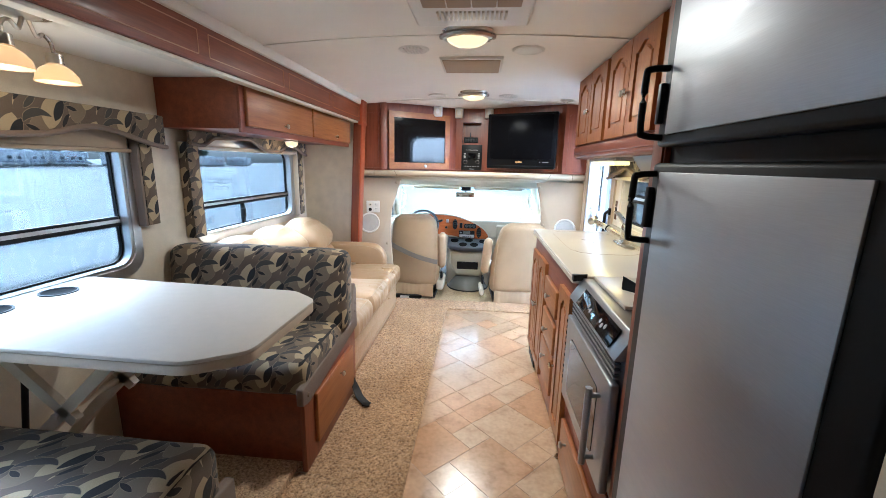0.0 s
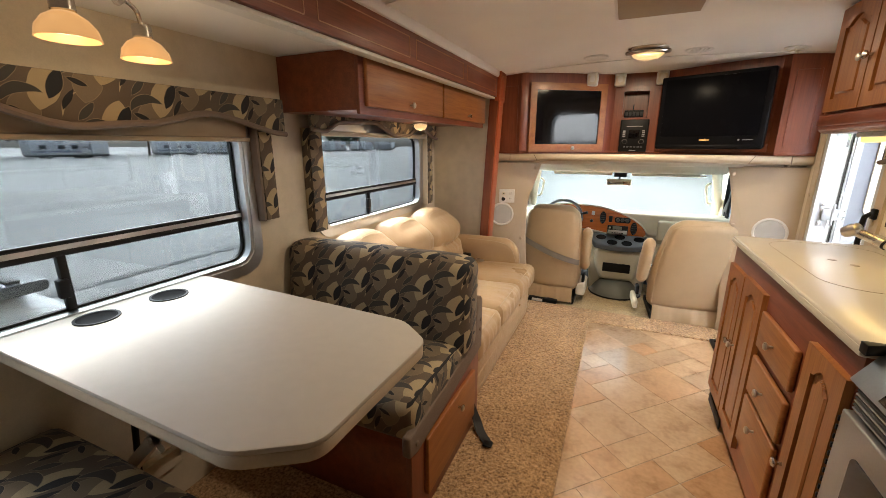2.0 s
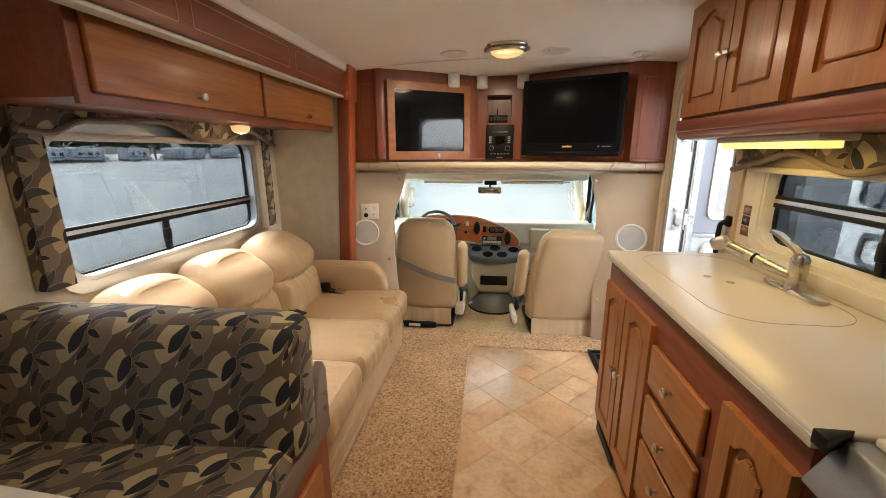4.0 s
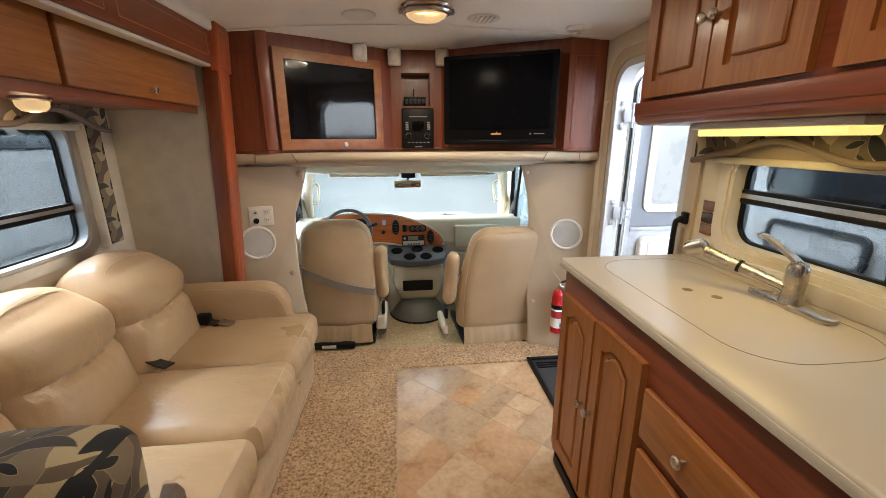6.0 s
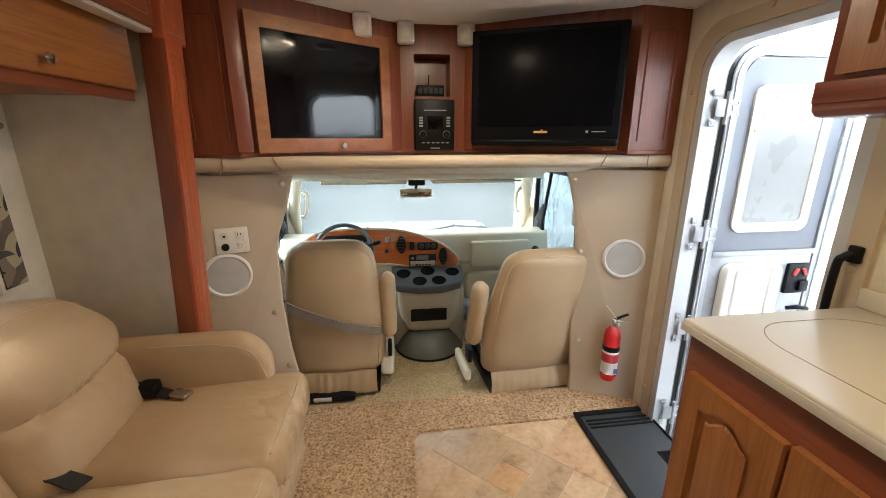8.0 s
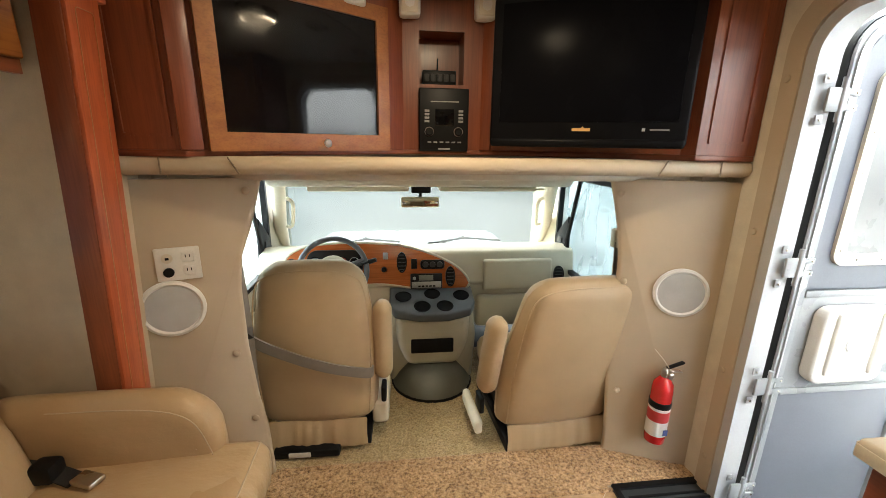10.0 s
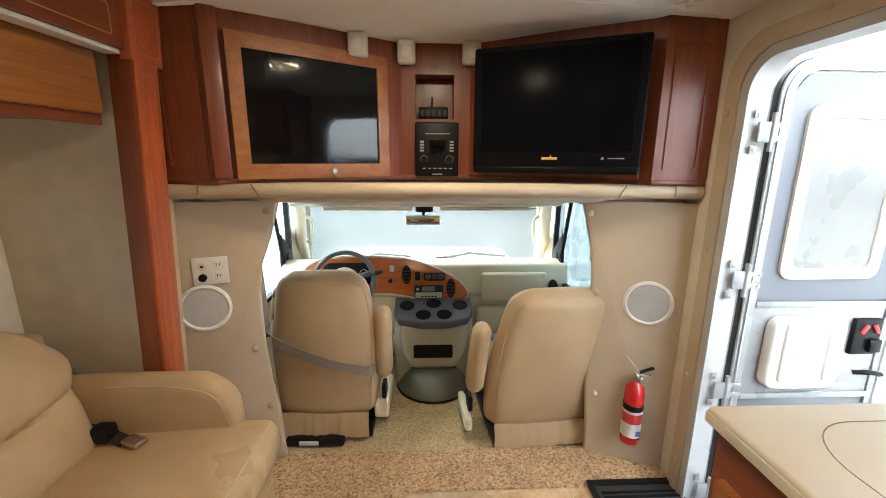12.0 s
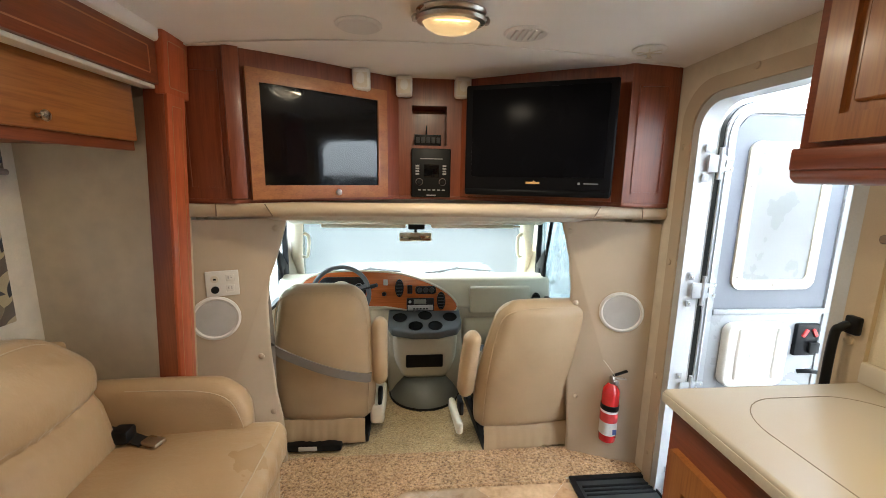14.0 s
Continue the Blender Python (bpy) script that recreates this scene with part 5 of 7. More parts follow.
part("arm", cushion(-1.40, 4.955, 0.30, -0.765, 5.06, 0.655, 0.045, 0.03, (0.0, 0.012, 0.012), 0.003, 9.0,
     shape=lambda v: (v[0], v[1], v[2] - (0.10 * max(0.0, (v[0] + 0.90) / 0.14) ** 2 if v[2] > 0.5 else 0))), leather, sofa)
part("arm_welt", sweep(smooth_path([(-1.20, 4.951, 0.645), (-0.95, 4.950, 0.640), (-0.83, 4.950, 0.60), (-0.785, 4.951, 0.50), (-0.78, 4.952, 0.45)]), 0.0018, 6), stitch, sofa)
for y0, x in ((4.90, -1.15), (4.03, -1.19), (4.50, -1.19)):
    b = thing("sofa_belt", (x, y0, 0.47), "black lap belt with chrome buckle on the sofa", "seat belt", "sofa belts")
    part("webbing", sweep(smooth_path([(x - 0.09, y0, 0.52), (x - 0.04, y0 + 0.005, 0.50), (x, y0, 0.483), (x + 0.05, y0 - 0.02, 0.480)]), 0.024, flat=0.003), belt_black, b)
    if y0 != 4.50:
        part("buckle", moved(box(-0.035, -0.022, -0.006, 0.035, 0.022, 0.010, 0.004), Matrix.Translation((x + 0.085, y0 - 0.03, 0.488)) @ pose(0, 0, 0, 0, 0, -20)), nickel, b, "chrome buckle")
        part("housing", box(x - 0.07, y0 - 0.03, 0.475, x - 0.005, y0 + 0.03, 0.53, 0.012), black_plastic, b)

# ---- cab cabinets over the windshield ----
CB, CT = 1.336, 1.985
cabc = thing("cab_cabinet", (0, 5.5, CB), "cherry over-cab entertainment cabinet with angled sides", "cabinet")
plan = [(-1.04, 5.205), (-0.855, 5.215), (-0.185, 5.69), (0.155, 5.69), (0.80, 5.255), (0.83, 5.215), (1.04, 5.195), (1.04, 5.85), (-1.04, 5.85)]
part("floor_board", prism(plan, 2, CB, CB + 0.02, 0.003), cherry_x, cabc)


def angled(p, q):
    """Frame whose local x runs from p to q in plan, local -y faces the room."""
    d = Vector((q[0] - p[0], q[1] - p[1]))
    return Matrix.Translation((p[0], p[1], 0)) @ Matrix.Rotation(math.atan2(d.y, d.x), 4, "Z"), d.length


def face_panel(p, q, mat=cherry_z, hole=None, name="face"):
    m, L = angled(p, q)
    if hole:
        bm = wall_with_holes((0, L), (CB + 0.02, CT), [hole], 1, 0.0, 0.02)
    else:
        bm = box(0, 0, CB + 0.02, L, 0.02, CT, 0.0)
    return part(name, moved(bm, m), mat, cabc, smooth=0), m, L


f1, m1, L1 = face_panel(plan[0], plan[1])
part("panel_trim", moved(ring(rounded(0.02, CB + 0.06, L1 - 0.03, CT - 0.12, 0.004, 2), rounded(0.028, CB + 0.068, L1 - 0.038, CT - 0.128, 0.003, 2), 1, -0.006, 0.001), m1), cherry_z, f1)
f2, m2, L2 = face_panel(plan[1], plan[2])
part("corner_stile", moved(box(-0.012, -0.012, CB + 0.02, 0.05, 0.0, CT, 0.004), m2), cherry_z, f2)
dr = part("glass_door", moved(ring([(0.065, 1.352), (0.735, 1.352), (0.735, 1.885), (0.065, 1.885)], [(0.118, 1.412), (0.682, 1.412), (0.682, 1.832), (0.118, 1.832)], 1, -0.026, -0.003), m2), door_x, cabc)
part("dark_glass", moved(box(0.112, -0.016, 1.405, 0.688, -0.011, 1.838, 0), m2), black_gloss, dr, "black mirror glass", smooth=0)
kp = m2 @ Vector((0.445, -0.027, 1.380))
knob_at(dr, kp, m2.to_3x3() @ Vector((0, -1, 0)))
CUB = (0.07, 1.625, 0.258, 1.83)
f3, m3, L3 = face_panel(plan[2], plan[3], hole=CUB)
cub = bmesh.new()
for bx in ((CUB[0] - 0.012, 0.145, CUB[1] - 0.012, CUB[2] + 0.012, 0.155, CUB[3] + 0.012), (CUB[0] - 0.012, 0.021, CUB[1] - 0.012, CUB[0], 0.145, CUB[3] + 0.012),
           (CUB[2], 0.021, CUB[1] - 0.012, CUB[2] + 0.012, 0.145, CUB[3] + 0.012), (CUB[0], 0.021, CUB[3], CUB[2], 0.145, CUB[3] + 0.012)):
    box(*bx, 0, into=cub)
part("cubby", moved(cub, m3), cherry_z, f3, smooth=0)
part("shelf", moved(box(CUB[0], 0.021, CUB[1] - 0.012, CUB[2], 0.145, CUB[1] - 0.002, 0), m3), cherry_x, f3)
f4, m4, L4 = face_panel(plan[3], plan[4])
part("lower_rail", moved(box(0.06, -0.014, CB + 0.022, L4, 0.0, CB + 0.075, 0.003), m4), cherry_x, f4)
part("side_stile", moved(box(0.0, -0.010, CB + 0.02, 0.05, 0.0, CT, 0.003), m4), cherry_z, f4)
f5, m5, L5 = face_panel(plan[4], plan[5])
f6, m6, L6 = face_panel(plan[5], plan[6])
part("panel_trim", moved(ring(rounded(0.035, CB + 0.06, L6 - 0.045, CT - 0.12, 0.004, 2), rounded(0.043, CB + 0.068, L6 - 0.053, CT - 0.128, 0.003, 2), 1, -0.006, 0.001), m6), cherry_z, f6)

st = thing("car_stereo", (-0.01, 5.67, 1.34), "black wall-mounted stereo with knobs and buttons", "stereo")
part("housing", box(-0.118, 5.655, 1.350, 0.094, 5.70, 1.608, 0.006, 3), black_plastic, st)
part("display", box(-0.05, 5.652, 1.455, 0.03, 5.657, 1.525, 0.002), black_gloss, st)
for kx in (-0.075, 0.05):
    k = part("dial", lathe([(0.018, 0), (0.017, 0.012), (0.013, 0.016), (0.002, 0.016)], (kx, 5.656, 1.432), 20, turn=BACK), black_plastic, st)
    part("dial_ring", ring([(kx + 0.0195 * math.cos(t * 0.3142), 1.432 + 0.0195 * math.sin(t * 0.3142)) for t in range(20)], [(kx + 0.0172 * math.cos(t * 0.3142), 1.432 + 0.0172 * math.sin(t * 0.3142)) for t in range(20)], 1, 5.650, 5.656), nickel, k)
for i in range(6):
    part("button", box(-0.082 + 0.026 * i, 5.651, 1.386, -0.066 + 0.026 * i, 5.657, 1.392, 0.001), grey_print, st)
for i in range(4):
    part("button", box(-0.095, 5.651, 1.470 + 0.014 * i, -0.075, 5.657, 1.479 + 0.014 * i, 0.001), grey_print, st)
    part("button", box(0.05, 5.651, 1.470 + 0.014 * i, 0.07, 5.657, 1.479 + 0.014 * i, 0.001), grey_print, st)
part("disc_slot", box(-0.07, 5.652, 1.552, 0.05, 5.657, 1.556, 0), grey_print, st)
part("name_bar", box(-0.035, 5.652, 1.358, 0.015, 5.6555, 1.364, 0), grey_print, st)
sw = thing("switch_box", (-0.03, 5.76, 1.625), "black selector switch box with a short aerial in the cubby", "switch")
part("box", box(-0.10, 5.715, 1.6255, 0.045, 5.78, 1.685, 0.004), black_plastic, sw)
for i in range(5):
    part("key", box(-0.092 + 0.028 * i, 5.709, 1.64, -0.072 + 0.028 * i, 5.716, 1.67, 0.003), rubber, sw)
part("aerial", rod((-0.035, 5.74, 1.685), (-0.033, 5.74, 1.735), 0.004, 0.003, 8), black_plastic, sw)

tvm, tvL = angled((0.140, 5.445), (0.752, 5.165))
tv = thing("television", (0.446, 5.305, 1.37), "black flat-screen television mounted on the cabinet", "television")
part("shell", moved(box(0, 0, 1.385, tvL, 0.045, 1.885, 0.010, 3), tvm), bezel_black, tv)
part("screen", moved(box(0.035, -0.004, 1.465, tvL - 0.035, 0.004, 1.862, 0.002), tvm), screen_black, tv, "matte black screen")
part("speaker_bar", moved(box(0.004, -0.006, 1.377, tvL - 0.004, 0.03, 1.408, 0.010, 3), tvm), bezel_black, tv)
part("logo", moved(box(0.300, -0.0025, 1.434, 0.362, 0.001, 1.444, 0), tvm), logo_gold, tv, "small gold maker's mark")
part("logo_peak", moved(prism([(0.328, 1.440), (0.336, 1.452), (0.344, 1.440)], 1, -0.0025, 0.001), tvm), logo_gold, tv)
part("indicator", moved(box(0.53, -0.0025, 1.434, 0.540, 0.001, 1.444, 0), tvm), grey_print, tv)
part("caption", moved(box(0.555, -0.0025, 1.437, 0.615, 0.001, 1.441, 0), tvm), grey_print, tv)
part("mount_arm", moved(box(0.22, 0.04, 1.5, 0.40, 0.16, 1.75, 0.004), tvm), black_plastic, tv)
for bx, by in ((-0.36, 5.54), (-0.155, 5.655), (0.150, 5.655)):
    z = ceil_z(bx, by)
    b = thing("surround_speaker", (bx, by, z - 0.08), "small white satellite speaker on the ceiling edge", "speaker", "satellite speakers")
    part("body", cushion(bx - 0.042, by - 0.035, z - 0.098, bx + 0.042, by + 0.035, z + 0.004, 0.014, 0.012, (0, 0.006, 0), 0), white_plastic, b)
    part("grille", box(bx - 0.032, by - 0.0395, z - 0.088, bx + 0.032, by - 0.034, z - 0.02, 0.003), cream_plastic, b)

# speakers, outlet and extinguisher on the bulkhead
for sx, sy, sl in ((-1.0, 5.272, -1), (0.914, 5.272, 1)):
    s = thing("wall_speaker", (sx, sy, 0.815), "round white flush speaker on the beige bulkhead", "speaker", "bulkhead speakers", rz=19.8 if sl < 0 else -22.8, local=True)
    part("rim", lathe([(0.102, 0), (0.102, 0.007), (0.092, 0.012), (0.086, 0.008), (0.084, 0.004)], (0, 0, 0), 40, turn=BACK), white_plastic, s)
    part("grille", lathe([(0.086, 0.002), (0.086, 0.006), (0.04, 0.010), (0.002, 0.011)], (0, 0, 0), 40, turn=BACK), mk("speaker_cloth", (0.50, 0.49, 0.47), 0.8, grain=1400, relief=0.6) if sl < 0 else bpy.data.materials["speaker_cloth"], s, "light grey speaker cloth")
ol = thing("power_outlet", (-0.965, 5.285, 0.975), "white double outlet plate with a twelve-volt socket", "outlet", rz=19.8, local=True)
part("plate", box(-0.066, -0.008, -0.058, 0.066, 0.0, 0.058, 0.004), white_plastic, ol)
for ox, oz in ((0.030, 0.024), (0.030, -0.024)):
    o = part("receptacle", box(ox - 0.018, -0.0105, oz - 0.017, ox + 0.018, -0.007, oz + 0.017, 0.004), white_plastic, ol)
    for k in (-0.006, 0.006):
        part("slot", box(ox + k - 0.0013, -0.0112, oz - 0.002, ox + k + 0.0013, -0.010, oz + 0.008, 0), black_plastic, o)
part("socket", lathe([(0.016, 0), (0.016, 0.010), (0.010, 0.011)], (-0.030, -0.006, -0.026), 20, turn=BACK), black_plastic, ol, "black twelve-volt socket")
part("switch", lathe([(0.017, 0), (0.016, 0.006), (0.002, 0.007)], (-0.030, -0.006, 0.022), 20, turn=BACK), cream_plastic, ol)
part("jack", box(-0.035, -0.015, 0.018, -0.024, -0.012, 0.026, 0.001), black_plastic, ol)

ex = thing("fire_extinguisher", (0.895, 5.245, 0.14), "red fire extinguisher with white label hung on the bulkhead", "fire extinguisher")
EX = (0.885, 5.24, 0.0)
part("cylinder", lathe([(0.030, 0.140), (0.040, 0.146), (0.042, 0.165), (0.042, 0.395), (0.038, 0.425), (0.022, 0.447), (0.016, 0.455)], EX, 28), red_paint, ex)
part("label", lathe([(0.0425, 0.185), (0.0427, 0.187), (0.0427, 0.315), (0.0425, 0.317)], EX, 28), label_white, ex, "white printed label")
part("label_band", lathe([(0.0429, 0.255), (0.0429, 0.305)], EX, 28), label_red, ex)
part("label_mark", box(0.885, 5.1915, 0.198, 0.905, 5.1935, 0.225, 0), label_blue, ex)
part("bracket_strap", lathe([(0.0435, 0.318), (0.0445, 0.320), (0.0445, 0.345), (0.0435, 0.347)], EX, 28), black_plastic, ex)
part("valve", lathe([(0.014, 0.452), (0.016, 0.462), (0.013, 0.485), (0.008, 0.492)], EX, 16), nickel, ex)
part("lever", moved(box(-0.02, -0.009, -0.004, 0.055, 0.009, 0.004, 0.003), Matrix.Translation((0.905, 5.235, 0.503)) @ pose(0, 0, 0, 0, -18, 0)), black_plastic, ex)
part("grip", moved(box(-0.01, -0.009, -0.003, 0.045, 0.009, 0.003, 0.002), Matrix.Translation((0.91, 5.235, 0.482)) @ pose(0, 0, 0, 0, 8, 0)), nickel, ex)
part("gauge", lathe([(0.014, 0), (0.014, 0.008), (0.010, 0.010)], (0.895, 5.222, 0.468), 16, turn=BACK), nickel, ex)
part("hook", box(0.88, 5.262, 0.30, 0.91, 5.285, 0.36, 0.003), black_plastic, ex)
part("tag_string", sweep(smooth_path([(0.895, 5.225, 0.49), (0.87, 5.24, 0.53), (0.845, 5.27, 0.565)]), 0.0018, 6), cream_plastic, ex)

# ---- entry door, swung open ----
frame_pts_o = rounded(DOOR[0] - 0.02, -0.35, DOOR[2] + 0.012, DOOR[3] + 0.012, 0.14, 8)
frame_pts_i = rounded(DOOR[0] + 0.022, -0.30, DOOR[2] - 0.026, DOOR[3] - 0.022, 0.11, 8)
jam = thing("door_frame", (XR, 4.75, -0.3), "white aluminium entry door frame with rounded head", "door frame", "", "structure")
part("jamb", ring(frame_pts_o, frame_pts_i, 0, XR - 0.006, XR + 0.075), jamb_white, jam)
part("casing", ring(rounded(DOOR[0] - 0.085, -0.35, DOOR[2] + 0.075, DOOR[3] + 0.07, 0.16, 8), rounded(DOOR[0] - 0.02, -0.35, DOOR[2] + 0.012, DOOR[3] + 0.012, 0.13, 8), 0, XR - 0.013, XR + 0.0), bulkhead_vinyl, jam, "beige padded casing")
for by, bz in ((5.125, 1.60), (5.125, 1.10), (5.125, 0.55), (4.375, 1.05), (4.375, 1.55), (5.125, 0.15), (4.8, 1.845)):
    part("button", lathe([(0.013, 0), (0.011, 0.006), (0.002, 0.008)], (XR - 0.012, by, bz), 12, turn=pose(0, 0, 0, 0, -90, 0)), bulkhead_vinyl, jam)
door = thing("entry_door", (1.17, 5.05, -0.2), "open white entry door with grey skin and frosted window", "door", rz=0.0, local=False)
DY = 5.05
leaf_o = rounded(1.150, -0.22, 1.780, 1.775, 0.12, 8)
leaf_i = rounded(1.195, -0.17, 1.735, 1.735, 0.085, 8)
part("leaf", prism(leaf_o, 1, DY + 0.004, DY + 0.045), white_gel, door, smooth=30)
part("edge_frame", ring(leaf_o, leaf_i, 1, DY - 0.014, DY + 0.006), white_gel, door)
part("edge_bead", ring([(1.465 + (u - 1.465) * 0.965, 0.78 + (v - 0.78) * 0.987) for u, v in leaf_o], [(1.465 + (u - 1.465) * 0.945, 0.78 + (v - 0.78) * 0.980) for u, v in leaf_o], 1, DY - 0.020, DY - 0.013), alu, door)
seal_o = [(1.465 + (u - 1.465) * 1.009, 0.78 + (v - 0.78) * 1.003) for u, v in leaf_o]
part("seal", ring(seal_o, leaf_o, 1, DY - 0.004, DY + 0.020), black_plastic, door, "black rubber weatherstrip round the leaf")
part("upper_skin", prism([(1.197, 0.905), (1.733, 0.905), (1.733, 1.66), (1.685, 1.725), (1.245, 1.725), (1.197, 1.66)], 1, DY - 0.004, DY + 0.005), grey_panel, door, "grey upper door skin")
part("lower_skin", box(1.197, DY - 0.004, -0.165, 1.733, DY + 0.005, 0.49, 0.001), grey_panel, door, "grey lower door skin")
wo, wi = rounded(1.265, 0.995, 1.655, 1.625, 0.045), rounded(1.308, 1.038, 1.612, 1.580, 0.025)
part("window_frame", ring(wo, wi, 1, DY - 0.016, DY - 0.003), cream_plastic, door, "cream window frame with screws")
part("pane", prism(wi, 1, DY - 0.010, DY - 0.006), frosted, door, "obscured glass pane")
for k in range(5):
    for px in (1.287, 1.633):
        part("screw", lathe([(0.005, 0), (0.003, 0.002)], (px, DY - 0.0155, 1.05 + 0.13 * k), 8, turn=BACK), nickel, door)
for k in range(3):
    for pz in (1.016, 1.602):
        part("screw", lathe([(0.005, 0), (0.003, 0.002)], (1.36 + 0.10 * k, DY - 0.0155, pz), 8, turn=BACK), nickel, door)
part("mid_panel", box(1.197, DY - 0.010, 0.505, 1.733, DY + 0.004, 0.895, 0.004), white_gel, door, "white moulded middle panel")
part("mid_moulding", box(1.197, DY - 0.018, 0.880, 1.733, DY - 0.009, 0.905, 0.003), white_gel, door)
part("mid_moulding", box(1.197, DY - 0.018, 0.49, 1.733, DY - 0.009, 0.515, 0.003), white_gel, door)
bn = part("waste_bin_cover", prism(rounded(1.250, 0.555, 1.545, 0.850, 0.045), 1, DY - 0.060, DY - 0.010, 0.012, 3), white_plastic, door, "white moulded bin on the door")
for gx in (1.305, 1.485):
    part("rib", moved(cushion(gx - 0.013, DY - 0.072, 0.595, gx + 0.013, DY - 0.050, 0.835, 0.010, 0.02, lumps=0), Matrix()), white_plastic, bn)
part("boss", lathe([(0.038, 0), (0.038, 0.004), (0.032, 0.006), (0.028, 0.003), (0.002, 0.003)], (1.395, DY - 0.059, 0.715), 24, turn=BACK), white_plastic, bn)
lk = part("lock_plate", box(1.605, DY - 0.030, 0.685, 1.715, DY - 0.009, 0.835, 0.006), black_plastic, door, "black lock plate")
for lx, turn_ in ((1.640, 30), (1.688, -30)):
    part("lock_tab", moved(box(-0.008, -0.010, -0.020, 0.008, 0.0, 0.020, 0.003), Matrix.Translation((lx, DY - 0.029, 0.795)) @ pose(0, 0, 0, 0, turn_, 0)), label_red, lk, "red lock tab")
part("bolt", box(1.665, DY - 0.045, 0.70, 1.712, DY - 0.029, 0.752, 0.004), black_plastic, lk)
part("door_handle", sweep(smooth_path([(1.635, DY - 0.03, 0.610), (1.665, DY - 0.06, 0.625), (1.72, DY - 0.06, 0.615)]), 0.010, 8), black_plastic, door)
for hz in (1.53, 0.995, 0.535, 0.06):
    h = part("hinge", box(1.078, DY - 0.028, hz - 0.035, 1.150, DY - 0.018, hz + 0.035, 0.004), white_gel, door, "white strap hinge")
    for k in (-0.06, 0.06):
        part("hinge_ear", box(1.064, DY - 0.018, hz + k - 0.014, 1.090, DY - 0.012, hz + k + 0.016, 0.003), white_gel, h)
        part("screw", lathe([(0.0045, 0), (0.003, 0.002)], (1.076, DY - 0.020, hz + k), 8, turn=BACK), nickel, h)
    for k in (-0.022, 0.022):
        part("hinge_leaf", box(1.140, DY - 0.026, hz + k - 0.010, 1.190, DY - 0.014, hz + k + 0.010, 0.003), white_gel, h)
        part("screw", lathe([(0.0045, 0), (0.003, 0.002)], (1.178, DY - 0.026, hz + k), 8, turn=BACK), nickel, h)
    part("hinge_pin", rod((1.128, DY - 0.026, hz - 0.065), (1.128, DY - 0.026, hz + 0.065), 0.008, n=10), white_gel, h)

gh = thing("grab_handle", (1.03, 4.39, 0.86), "black plastic grab handle beside the entry door", "handle")
part("bar", sweep(smooth_path([(1.030, 4.392, 0.58), (1.012, 4.392, 0.62), (1.006, 4.392, 0.85), (1.002, 4.390, 1.05), (1.010, 4.382, 1.085), (1.032, 4.37, 1.10)]), 0.011, 10), black_plastic, gh)
part("mount", box(1.016, 4.350, 1.07, 1.034, 4.385, 1.12, 0.006), black_plastic, gh)

well = thing("step_well", (0.87, 4.8, -0.2), "black moulded entry step with ribbed rubber mat", "step", "", "structure")
part("tread", box(0.66, 4.505, -0.03, 1.05, 5.15, -0.002, 0.004), rubber, well)
part("rim", ring(rounded(0.655, 4.50, 1.05, 5.155, 0.01, 2), rounded(0.68, 4.525, 1.045, 5.13, 0.01, 2), 2, -0.002, 0.010), black_plastic, well)
for k in range(3):
    part("rib", box(0.70, 5.085 - 0.025 * k, -0.002, 1.04, 5.095 - 0.025 * k, 0.006, 0.002), black_plastic, well)
for k in range(11):
    part("groove", box(0.93 + 0.010 * k, 4.54, -0.002, 0.935 + 0.010 * k, 4.85, 0.004, 0.001), black_plastic, well)

